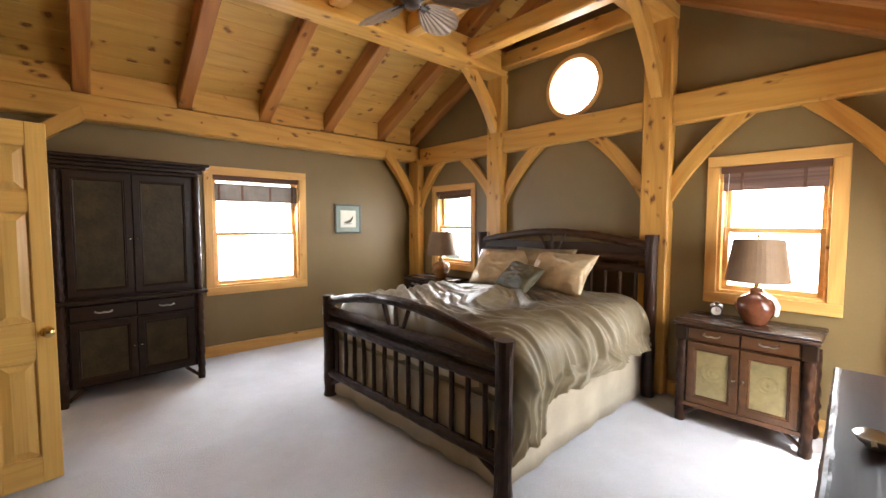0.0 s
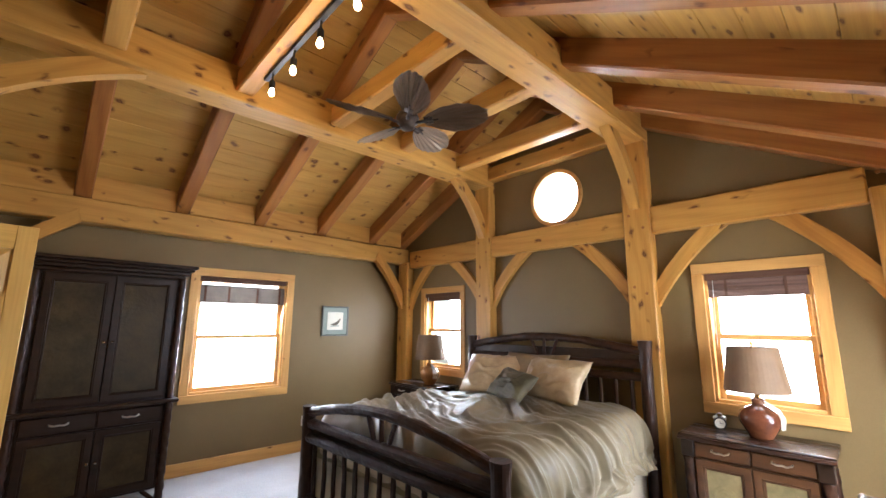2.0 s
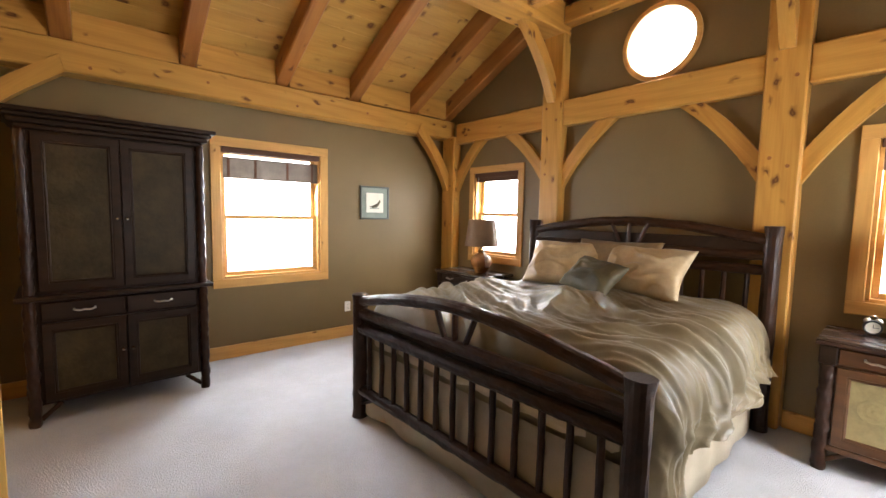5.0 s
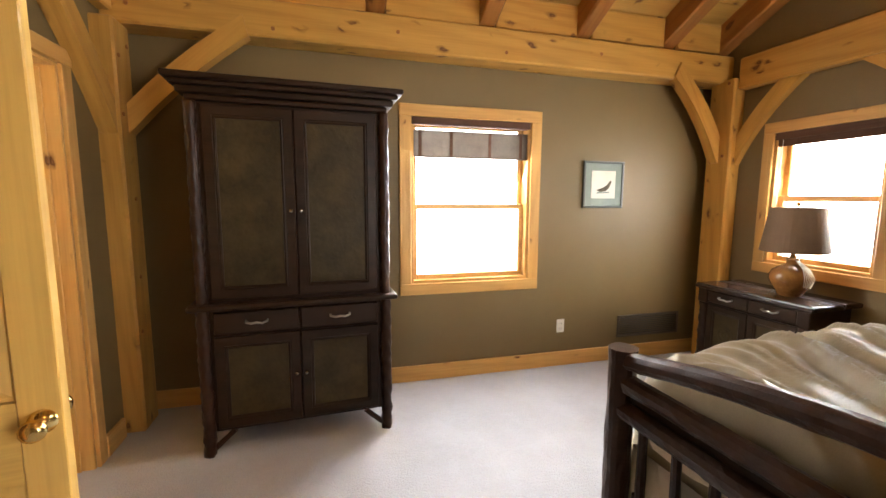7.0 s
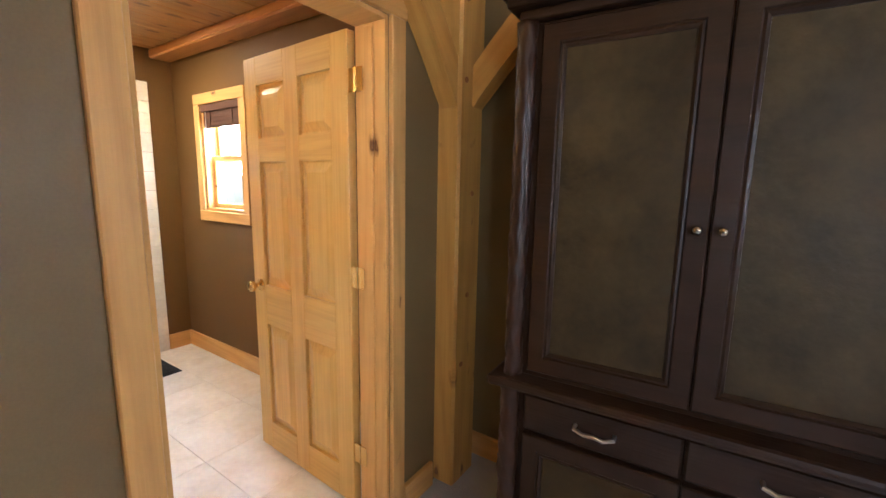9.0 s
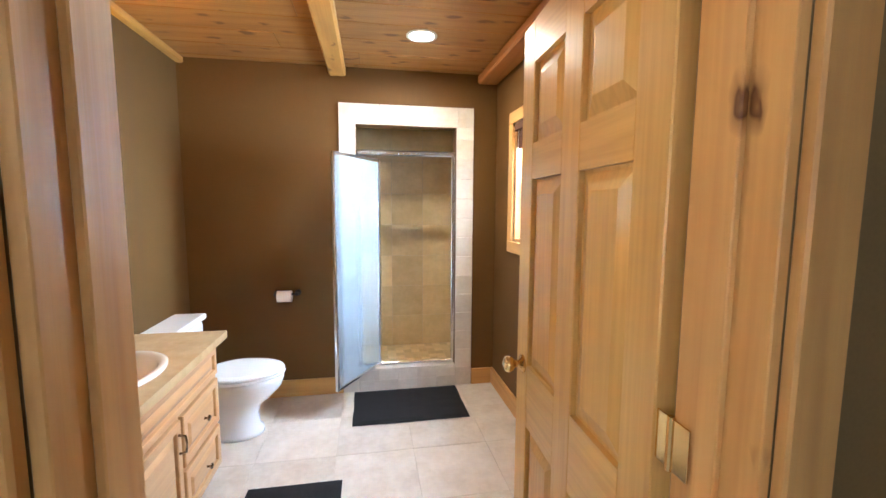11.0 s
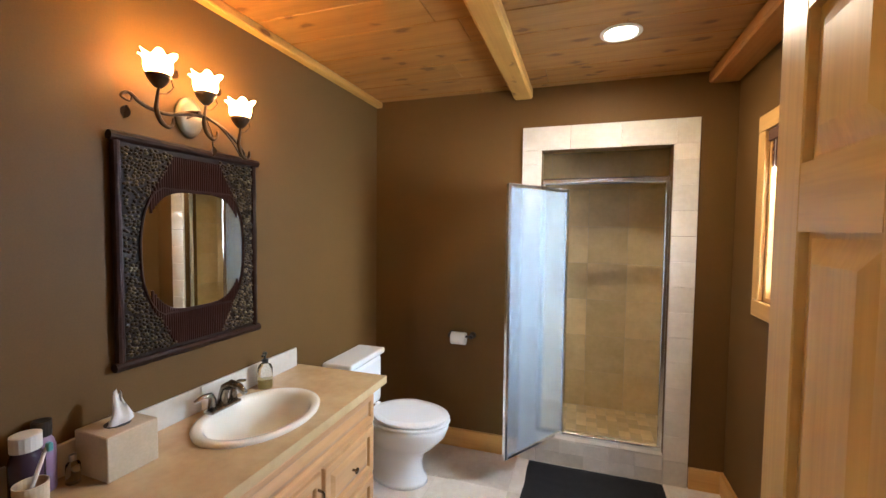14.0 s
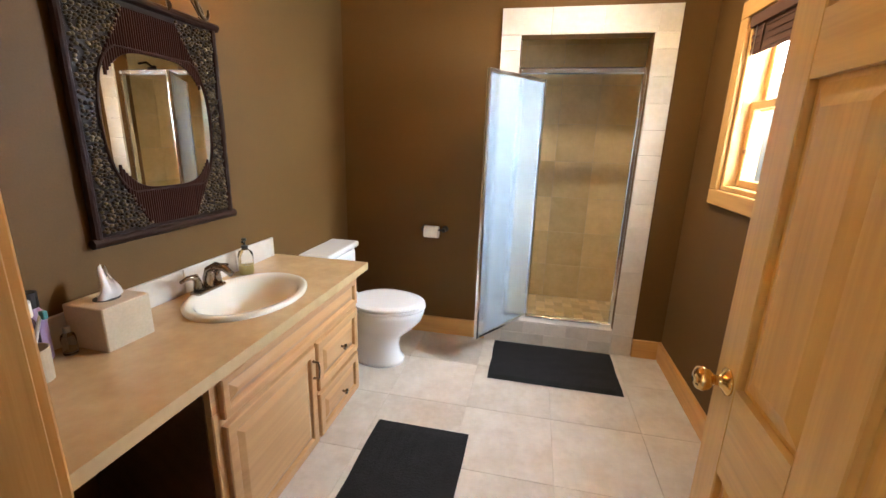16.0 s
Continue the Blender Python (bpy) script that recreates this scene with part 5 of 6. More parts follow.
def track_light():
    ob = thing("track_light", Matrix.Translation((1.30, 0, 3.255)), "black ceiling track with four glowing bulb lamps", "track light")
    part("track", box((-0.018, 1.50, -0.022), (0.018, 2.86, 0.0), 0.004), BLACK, ob)
    for i, y in enumerate((2.73, 2.38, 2.02, 1.62)):
        s = part("stem", tube(bar((0, y, -0.02), (0.0, y, -0.085), 2), 0.007, 8), BLACK, ob)
        part("socket", lathe([(0, -0.075), (0.018, -0.078), (0.020, -0.085), (0.020, -0.13), (0.016, -0.135), (0, -0.135)], 16), BLACK, s, m=Matrix.Translation((0, y, 0)))
        part("bulb", lathe([(0, -0.19), (0.012, -0.187), (0.019, -0.175), (0.019, -0.160), (0.012, -0.14), (0.011, -0.134), (0, -0.134)], 16), BULB_GLOW, s, "glowing warm bulb", m=Matrix.Translation((0, y, 0)), smooth=True)
        lamp("track_bulb", "POINT", Matrix.Translation((1.30, y, 3.255 - 0.215)), BULB_W, (1.0, 0.66, 0.32), radius=0.03)
    return ob


track_light()


# ---- things on the bedroom walls ----
def picture():
    ob = thing("picture", facing(3.17, YN, 1.555, 0), "small framed bird print with a pale mat on the wall", "picture")
    w, h = 0.195, 0.195
    bm = bmesh.new()
    for lo, hi in (((-w, -0.022, h - 0.02), (w, 0, h)), ((-w, -0.022, -h), (w, 0, -h + 0.02)), ((-w, -0.0215, -h + 0.02), (-w + 0.02, 0, h - 0.02)), ((w - 0.02, -0.0215, -h + 0.02), (w, 0, h - 0.02))):
        box(lo, hi, 0.004, bm)
    part("picture_frame", bm, PEWTER_WOOD, ob, "grey-green wooden frame")
    part("mat", box((-w + 0.02, -0.012, -h + 0.02), (w - 0.02, -0.004, h - 0.02)), SAGE, ob, "sage mat board")
    part("print", box((-0.115, -0.015, -0.115), (0.115, -0.011, 0.115)), PAPER, ob, "cream printed sheet")
    body = [(-0.075, -0.045), (-0.02, -0.03), (0.03, -0.005), (0.062, 0.035), (0.075, 0.03), (0.07, 0.008), (0.05, -0.03), (0.02, -0.055), (-0.03, -0.06)]
    part("motif", moved(outline_solid(body, 0.003), Matrix.Translation((0, -0.018, 0))), BIRD, ob, "dark bird shape")
    part("motif", moved(outline_solid([(-0.07, -0.075), (0.06, -0.07), (0.05, -0.058), (-0.06, -0.06)], 0.003), Matrix.Translation((0, -0.018, 0))), SAGE, ob, "green ground below the bird")


PEWTER_WOOD = plain("grey_frame", (0.10, 0.105, 0.09), 0.35, 0.2)
SAGE = mottled("sage_board", (0.22, 0.26, 0.22), (0.27, 0.31, 0.26), 0.8, 10.0)
BIRD = mottled("bird_ink", (0.05, 0.04, 0.025), (0.14, 0.11, 0.06), 0.7, 30.0)
picture()


def outlet(m):
    ob = thing("outlet", m, "white wall socket plate", "outlet")
    part("plate", box((-0.036, -0.006, -0.058), (0.036, 0, 0.058), 0.003), WHITE_PLASTIC, ob)
    for z in (-0.022, 0.022):
        s = part("socket", box((-0.017, -0.009, z - 0.015), (0.017, -0.005, z + 0.015), 0.004), WHITE_PLASTIC, ob)
        for x in (-0.007, 0.007):
            part("slot", box((x - 0.0015, -0.0096, z - 0.006), (x + 0.0015, -0.0088, z + 0.006)), BLACK, s)
    return ob


outlet(facing(2.82, YN, 0.35, 0))


def wall_vent(m, w, h):
    ob = thing("wall_vent", m, "low brown louvred wall vent", "vent")
    bm = bmesh.new()
    for lo, hi in (((-w, -0.012, h - 0.02), (w, 0, h)), ((-w, -0.012, -h), (w, 0, -h + 0.02)), ((-w, -0.0115, -h + 0.02), (-w + 0.02, 0, h - 0.02)), ((w - 0.02, -0.0115, -h + 0.02), (w, 0, h - 0.02))):
        box(lo, hi, 0.002, bm)
    part("vent_frame", bm, VENT, ob)
    for i in range(9):
        z = -h + 0.03 + i * (2 * h - 0.06) / 8
        part("slat", moved(box((-w + 0.02, -0.006, -0.002), (w - 0.02, 0.006, 0.002)), Matrix.Translation((0, -0.005, z)) @ Matrix.Rotation(0.6, 4, "X")), VENT, ob)


VENT = plain("brown_vent_metal", (0.10, 0.075, 0.05), 0.5, 0.3)
wall_vent(facing(3.72, YN, 0.30, 0), 0.33, 0.10)


# ---- bathroom things ----
def vanity():
    ob = thing("vanity", Matrix.Translation((0, 0, 0)), "light maple bathroom vanity cabinet with raised panels", "vanity")
    y, x0, x1 = 3.145, -2.15, -1.13
    part("body", box((x0, BY0 + 0.005, 0.09), (x1, y, 0.63), 0.004), MAPLE, ob)
    part("face_rail", box((x0, y - 0.02, 0.63), (x1, y, 0.762)), MAPLE, ob)
    for a in (x0, x1 - 0.018):
        part("side_panel", box((a, BY0 + 0.005, 0.63), (a + 0.018, y - 0.02, 0.762)), MAPLE, ob)
    # shade under the counter, put in as a dark sheet over the maple side
    part("end_panel", box((x1, BY0 + 0.006, 0.0), (x1 + 0.005, y - 0.022, 0.762)), BROWN_WOOD, ob, "dark brown sheet standing in for the shade of the knee space")
    part("toe_kick", box((x0 + 0.01, BY0 + 0.005, 0.0), (x1 - 0.01, y - 0.06, 0.09)), MAPLE, ob)

    def front(name, a, b, z0, z1):
        f = bmesh.new()
        e = 0.042 if z1 - z0 > 0.16 else 0.030

        def rings_of(own, steps):
            out = []
            for inset, up in steps:
                out.append([own.verts.new(p) for p in ((a + inset, y + up, z0 + inset), (b - inset, y + up, z0 + inset), (b - inset, y + up, z1 - inset), (a + inset, y + up, z1 - inset))])
            for p, q in zip(out, out[1:]):
                for k in range(4):
                    own.faces.new((p[k], p[(k + 1) % 4], q[(k + 1) % 4], q[k]))
            return out

        rings_of(f, ((0.0, 0.0), (0.0, 0.016), (0.004, 0.020), (e - 0.006, 0.020), (e - 0.002, 0.017), (e, 0.007), (e, 0.0)))
        d = part(name, f, MAPLE, ob)
        f = bmesh.new()
        last = rings_of(f, ((e - 0.001, 0.002), (e - 0.001, 0.0065), (e + 0.007, 0.0065), (e + 0.030, 0.018), (e + 0.033, 0.0185)))[-1]
        f.faces.new(last)
        part("panel", f, MAPLE, d)
        return d

    def knob(d, x, z):
        km = Matrix.Translation((x, y + 0.024, z)) @ Matrix.Rotation(-math.pi / 2, 4, "X")
        part("knob", lathe([(0, 0), (0.006, 0), (0.005, 0.012), (0.014, 0.018), (0.014, 0.024), (0.008, 0.028), (0, 0.029)], 16), NICKEL, d, "small nickel knob", m=km, smooth=True)

    front("false_drawer", -2.12, -1.16, 0.60, 0.735)
    door = front("door", -1.685, -1.16, 0.11, 0.575)
    part("handle", tube([(-1.66, y + 0.02, 0.52), (-1.66, y + 0.045, 0.515), (-1.66, y + 0.05, 0.48), (-1.66, y + 0.045, 0.445), (-1.66, y + 0.02, 0.44)], [0.006, 0.005, 0.004, 0.005, 0.006], 8), NICKEL, door, "curved nickel pull", smooth=True)
    for z0, z1 in ((0.345, 0.575), (0.11, 0.325)):
        d = front("drawer", -2.12, -1.71, z0, z1)
        knob(d, -1.915, (z0 + z1) / 2)
    return ob


vanity()


def sink_hole_counter():
    """The worktop, with an oval hole for the basin."""
    bm = bmesh.new()
    cx, cy, rx, ry = -1.62, 2.925, 0.225, 0.175
    x0, x1, y0, y1, z0, z1 = -2.20, XW - 0.155, BY0, 3.195, 0.762, 0.80
    steps = 48
    rings = []
    for z in (z1, z0):
        inner, outer = [], []
        for i in range(steps):
            a = 2 * math.pi * i / steps
            c, s = math.cos(a), math.sin(a)
            inner.append(bm.verts.new((cx + rx * c, cy + ry * s, z)))
            k = min(((x1 - cx) if c > 0 else (cx - x0)) / max(abs(c), 1e-6), ((y1 - cy) if s > 0 else (cy - y0)) / max(abs(s), 1e-6))
            outer.append(bm.verts.new((cx + k * c, cy + k * s, z)))
        rings.append((inner, outer))
    for i in range(steps):
        j = (i + 1) % steps
        for inner, outer in rings:
            bm.faces.new((inner[i], inner[j], outer[j], outer[i]))
        bm.faces.new((rings[0][1][i], rings[0][1][j], rings[1][1][j], rings[1][1][i]))
        bm.faces.new((rings[0][0][i], rings[0][0][j], rings[1][0][j], rings[1][0][i]))
    # square corners of the slab
    for sx in (x0, x1):
        for sy in (y0, y1):
            near = [o for o in rings[0][1]]
            cand = sorted(near, key=lambda v: (v.co.x - sx) ** 2 + (v.co.y - sy) ** 2)
            ax = next(v for v in cand if abs(v.co.x - sx) < 1e-4)
            ay = next(v for v in cand if abs(v.co.y - sy) < 1e-4)
            top = bm.verts.new((sx, sy, z1))
            bot = bm.verts.new((sx, sy, z0))
            bx, by = bm.verts.new((*ax.co.xy, z0)), bm.verts.new((*ay.co.xy, z0))
            bm.faces.new((ax, top, ay))
            bm.faces.new((bx, bot, by))
            bm.faces.new((ax, top, bot, bx))
            bm.faces.new((ay, top, bot, by))
    bmesh.ops.remove_doubles(bm, verts=bm.verts[:], dist=1e-5)
    return bm


tagged(part("countertop", sink_hole_counter(), COUNTER), "long beige stone vanity countertop", "countertop")
splash = thing("backsplash", Matrix.Translation((0, 0, 0)), "low row of pale stone tiles behind the counter", "backsplash")
bs_mesh = {}
xx = -2.17
while xx < XW - 0.20:
    xe = min(xx + 0.30, XW - 0.157)
    key = round(xe - xx, 3)
    if key not in bs_mesh:
        bs_mesh[key] = mesh_of("tile", box((0, 0, 0), (key - 0.003, 0.012, 0.10), 0.002), TRIM_TILE)
    tl = new("tile", bs_mesh[key])
    tl.parent, tl.location = splash, (xx, BY0 + 0.0005, 0.80)
    xx = xe


def basin():
    ob = thing("sink", Matrix.Translation((-1.62, 2.925, 0.80)), "oval biscuit-white drop-in sink", "sink")
    prof = [(1.17, 0.0), (1.18, 0.012), (1.12, 0.018), (1.03, 0.016), (0.97, 0.004), (0.93, -0.03), (0.86, -0.08), (0.70, -0.125), (0.40, -0.145), (0.10, -0.15), (0.06, -0.152), (0, -0.152)]
    bm = lathe(prof, 56)
    moved(bm, Matrix.Diagonal((0.225, 0.175, 1, 1)))
    own = ob
    part("bowl", bm, SINK_WHITE, own, smooth=True)
    part("drain", lathe([(0, -0.149), (0.022, -0.149), (0.022, -0.146), (0.012, -0.145), (0, -0.147)], 20), NICKEL, ob)


basin()


def faucet():
    ob = thing("faucet", Matrix.Translation((-1.60, 2.755, 0.815)), "brushed nickel two-handle faucet", "faucet")
    bm = box((-0.075, -0.024, 0.0), (0.075, 0.024, 0.014), 0.010, segments=3)
    part("base_plate", bm, NICKEL, ob, smooth=False)
    part("spout", tube([(0, 0, 0.01), (0, 0.0, 0.05), (0, 0.012, 0.085), (0, 0.045, 0.105), (0, 0.085, 0.098), (0, 0.115, 0.075)], [0.022, 0.019, 0.018, 0.017, 0.014, 0.012], 14), NICKEL, ob, smooth=True)
    for s in (-1, 1):
        part("handle", tube([(s * 0.052, 0, 0.01), (s * 0.052, 0, 0.055), (s * 0.060, 0.0, 0.072), (s * 0.09, -0.004, 0.078), (s * 0.125, -0.006, 0.070)], [0.018, 0.014, 0.013, 0.009, 0.006], 12), NICKEL, ob, smooth=True)


faucet()


def soap_bottle():
    ob = thing("soap_bottle", Matrix.Translation((-1.86, 2.735, 0.80)), "clear soap bottle with a black pump", "soap bottle")
    part("bottle", lathe([(0, 0), (0.030, 0), (0.033, 0.006), (0.033, 0.095), (0.026, 0.11), (0.013, 0.118), (0.013, 0.125), (0, 0.125)], 24), SMOKE_GLASS, ob, smooth=True)
    part("soap", lathe([(0, 0.004), (0.029, 0.004), (0.030, 0.045), (0, 0.045)], 24), SOAP, ob, "pale yellow soap")
    bm = lathe([(0.015, 0.123), (0.015, 0.135), (0.005, 0.138), (0.005, 0.155), (0.010, 0.157), (0.010, 0.168), (0, 0.169)], 14)
    tube(bar((0, 0, 0.162), (0.03, 0.012, 0.158), 2), 0.005, 8, bm)
    part("pump", bm, BLACK, ob, "black pump head")


SOAP = plain("soap", (0.60, 0.47, 0.16), 0.25)
soap_bottle()


def tissue_box():
    ob = thing("tissue_box", facing(-1.19, 2.765, 0.80, -2), "square cream tissue box with a tissue pulled up", "tissue box")
    part("box", box((-0.075, -0.075, 0), (0.075, 0.075, 0.135), 0.003), PAPER_BOX, ob)
    part("slot", lathe([(0, 0.1352), (0.035, 0.1352), (0.035, 0.1362), (0, 0.1362)], 20), BLACK, ob)
    bm = bmesh.new()
    rows = []
    for i in range(9):
        f = i / 8
        row = []
        for j in range(13):
            a = 2 * math.pi * j / 12
            r = (0.026 * (1 - f) ** 1.5 + 0.006 + 0.004 * f * f) * (1 + 0.45 * math.sin(3 * a + f * 2))
            row.append(bm.verts.new((r * math.cos(a) - 0.012 * f, r * math.sin(a) * 0.7 + 0.012 * math.sin(5 * f), 0.134 + 0.085 * f + 0.016 * f * math.sin(a * 2 + 1) + 0.008 * math.sin(a * 3))))
        rows.append(row)
    for a, b in zip(rows, rows[1:]):
        for j in range(12):
            bm.faces.new((a[j], a[j + 1], b[j + 1], b[j]))
    part("tissue", bm, TISSUE, ob, "crumpled white tissue", smooth=True)


PAPER_BOX = mottled("cream_box", (0.58, 0.47, 0.31), (0.66, 0.55, 0.38), 0.5, 6.0)
tissue_box()


def bottle(name, x, y, r, h, mat, cap, label, cap_label, slim=0.45):
    ob = thing(name, Matrix.Translation((x, y, 0.80)), label, "bottle", "toiletries on the counter")
    part("bottle", lathe([(0, 0), (r * 0.92, 0), (r, 0.006), (r, h * 0.62), (r * 0.85, h * 0.72), (r * slim, h * 0.78), (r * slim, h * 0.82), (0, h * 0.82)], 20), mat, ob, smooth=True)
    part("cap", lathe([(r * slim * 1.25, h * 0.79), (r * slim * 1.25, h), (r * slim, h * 1.01), (0, h * 1.01)], 18), cap, ob, cap_label)
    return ob


LILAC = plain("lilac_plastic", (0.30, 0.20, 0.30), 0.35)
DARK_BOTTLE = plain("dark_plastic", (0.05, 0.03, 0.05), 0.25)
bottle("bottle", -0.985, 2.725, 0.038, 0.19, DARK_BOTTLE, WHITE_PLASTIC, "dark mouthwash bottle with a white cap", "white cap", 0.7)
bottle("bottle", -1.035, 2.695, 0.030, 0.20, LILAC, BLACK, "lilac lotion bottle with a black cap", "black cap", 0.6)
bottle("bottle", -1.085, 2.735, 0.018, 0.085, SMOKE_GLASS, PEWTER, "tiny clear perfume bottle with a silver cap", "silver cap", 0.4)
cup = thing("toothbrush_cup", Matrix.Translation((-0.955, 2.80, 0.80)), "cream cup holding a toothbrush", "cup")
part("cup", lathe([(0, 0.0), (0.034, 0), (0.036, 0.09), (0.033, 0.09), (0.031, 0.006), (0, 0.006)], 24), PAPER_BOX, cup)
part("toothbrush", tube([(0.02, 0, 0.01), (-0.015, 0.005, 0.12), (-0.03, 0.01, 0.17)], [0.004, 0.005, 0.004], 8), TISSUE, cup, "white toothbrush")
TEAL = plain("teal_plastic", (0.10, 0.35, 0.33), 0.4)
part("bristles", moved(box((-0.006, -0.005, 0), (0.006, 0.010, 0.022), 0.002), Matrix.Translation((-0.034, 0.012, 0.16))), TEAL, cup, "teal bristles")
basket = thing("tool_basket", Matrix.Translation((-0.97, 2.98, 0)), "dark bundle of hair tools under the counter", "basket")
part("tub", lathe([(0, 0), (0.13, 0), (0.16, 0.22), (0.152, 0.22), (0.124, 0.008), (0, 0.008)], 28), BLACK, basket)
for i in range(4):
    part("tool", tube([(-0.06 + 0.04 * i, -0.02, 0.02), (-0.08 + 0.05 * i, 0.0, 0.20), (-0.08 + 0.055 * i, 0.03, 0.34)], [0.02, 0.022, 0.026], 10), DARK_BOTTLE, basket)


def wall_mirror():
    ob = thing("wall_mirror", Matrix.Translation((-1.558, BY0, 1.09)), "rustic wall mirror framed in twigs and pebble mosaic", "mirror")
    # seen from the room x runs to the left; local x is world x
    w, h = 0.298, 0.745
    part("back_board", box((-w, 0.0, 0.0), (w, 0.022, h), 0.004), DARK_WOOD, ob)
    cz, rx, rz = h / 2 - 0.005, 0.228, 0.275
    bm = bmesh.new()
    outer, inner = [], []
    n = 48
    for i in range(n):
        a = 2 * math.pi * i / n
        c, s = math.cos(a), math.sin(a)
        k = 1 / max(abs(c), abs(s))
        e = 2.6
        q = (abs(c) ** e + abs(s) ** e) ** (-1 / e)
        inner.append((q * c * rx, cz + max(-0.228, min(0.228, q * s * rz))))
    part("mirror", moved(outline_solid(inner, 0.004), Matrix.Translation((0, 0.0225, 0))), MIRROR, ob, "oval-cornered mirror glass")
    def limit(z):
        """Half width of the twig panels, which widen towards the glass."""
        return 0.105 + 0.085 * max(0.0, min(1.0, (h / 2 - 0.03 - abs(z - cz)) / 0.15))

    # twig panels above and below
    for top in (1, -1):
        z0, z1 = sorted((cz + top * 0.225, cz + top * (h / 2 - 0.03)))
        board = part("twig_panel", box((-0.10, 0.022, z0), (0.10, 0.025, z1)), MAROON, ob, "red-brown twig panel")
        for i in range(44):
            x = -0.19 + i * 0.0088
            z_in = cz + top * 0.22 * (1 - (abs(x) / 0.24) ** 4)
            k = max(0.0, (abs(x) - 0.105) / 0.085) * 0.15
            z_out = cz + top * (h / 2 - 0.025 - k)
            if abs(z_out - cz) > abs(z_in - cz) + 0.01:
                half = abs(z_out - z_in) / 2
                part("twig", tube([(-half, 0, 0), (half, 0, 0)], 0.0048, 6), MAROON, board, m=Matrix.Translation((x, 0.027, (z_in + z_out) / 2)) @ Matrix.Rotation(-math.pi / 2, 4, "Y"))
    bm = bmesh.new()
    rnd = random.Random(4)
    spots = []
    for _ in range(9000):
        x, z = rnd.uniform(-w + 0.02, w - 0.02), rnd.uniform(0.02, h - 0.02)
        u, v = abs(x) / (rx + 0.01), abs(z - cz) / (rz + 0.01)
        if (u ** 2.6 + v ** 2.6 < 1.0 and abs(z - cz) < 0.228) or (abs(z - cz) >= 0.21 and abs(x) < limit(z) - 0.002):
            continue
        if any((x - a) ** 2 + (z - c) ** 2 < 0.0098 ** 2 for a, c in spots):
            continue
        spots.append((x, z))
        own = bmesh.new()
        bmesh.ops.create_icosphere(own, subdivisions=1, radius=1.0, matrix=Matrix.Translation((x, 0.026, z)) @ Matrix.Rotation(rnd.uniform(0, 3), 4, "Y") @ Matrix.Diagonal((rnd.uniform(0.006, 0.0085), 0.008, rnd.uniform(0.005, 0.007), 1)))
        joined(bm, own)
    tagged(part("pebble_mosaic", bm, PEBBLE_ISLAND, ob, "bronze and olive pebble mosaic", smooth=True), kind="stuff")
    for x in (-w, w):
        part("side_rail", log((x, 0.02, -0.01), (x, 0.02, h + 0.01), 0.014, 0.15, x, 14, 10), TWIG, ob)
    for z in (-0.008, h + 0.006):
        part("cross_rail", log((-w - 0.022, 0.024, z), (w + 0.022, 0.024, z), 0.016, 0.15, z, 14, 10), TWIG, ob)
    part("inner_edge", tube([(x, 0.028, z) for x, z in inner + inner[:1]], 0.005, 6, ends=False), TWIG, ob)


pm, pt, pb = material("pebble_island", 0.28, 0.3)
gi = pt.nodes.new("ShaderNodeNewGeometry")
pt.links.new(ramp(pt, gi.outputs["Random Per Island"], [(0.0, (0.025, 0.015, 0.008)), (0.4, (0.075, 0.048, 0.022)), (0.75, (0.13, 0.09, 0.042)), (1.0, (0.26, 0.20, 0.11))]), pb.inputs["Base Color"])
PEBBLE_ISLAND = pm
wall_mirror()

SHADE_GLOW = plain("glowing_frosted_glass", (1.0, 0.70, 0.34), 0.3, emit=8.0)


def flower_shade():
    bm = bmesh.new()
    n, k = 48, 14
    rows = []
    for i in range(k + 1):
        f = i / k
        row = []
        for j in range(n):
            a = 2 * math.pi * j / n
            r = 0.020 + 0.034 * math.sin(min(1, f * 1.7) * math.pi / 2) * (1 - 0.12 * max(0, f - 0.6) / 0.4)
            if f > 0.72:
                g = (f - 0.72) / 0.28
                r += g * g * 0.026 * (0.55 + 0.45 * math.cos(6 * a))
            z = 0.105 * f + (0.010 * math.cos(6 * a + 0.8) * max(0, f - 0.6) / 0.4)
            row.append(bm.verts.new((r * math.cos(a), r * math.sin(a), z)))
        rows.append(row)
    for a, b in zip(rows, rows[1:]):
        for j in range(n):
            bm.faces.new((a[j], a[(j + 1) % n], b[(j + 1) % n], b[j]))
    bmesh.ops.solidify(bm, geom=bm.faces[:], thickness=0.003)
    return bm


def leaf(parent, m, size=0.045):
    bm = bmesh.new()
    n = 8
    left, mid, right = [], [], []
    for i in range(n + 1):
        s = i / n
        w = size * 0.36 * math.sin(math.pi * min(1, s * 0.98 + 0.02)) ** 0.8
        z = -size * s
        left.append(bm.verts.new((-w, 0.004, z)))
        mid.append(bm.verts.new((0, -0.002, z)))
        right.append(bm.verts.new((w, 0.004, z)))
    for i in range(n):
        bm.faces.new((left[i], mid[i], mid[i + 1], left[i + 1]))
        bm.faces.new((mid[i], right[i], right[i + 1], mid[i + 1]))
    bmesh.ops.solidify(bm, geom=bm.faces[:], thickness=0.003)
    part("leaf", bm, IRON_BROWN, parent, "dark metal leaf", m=m)


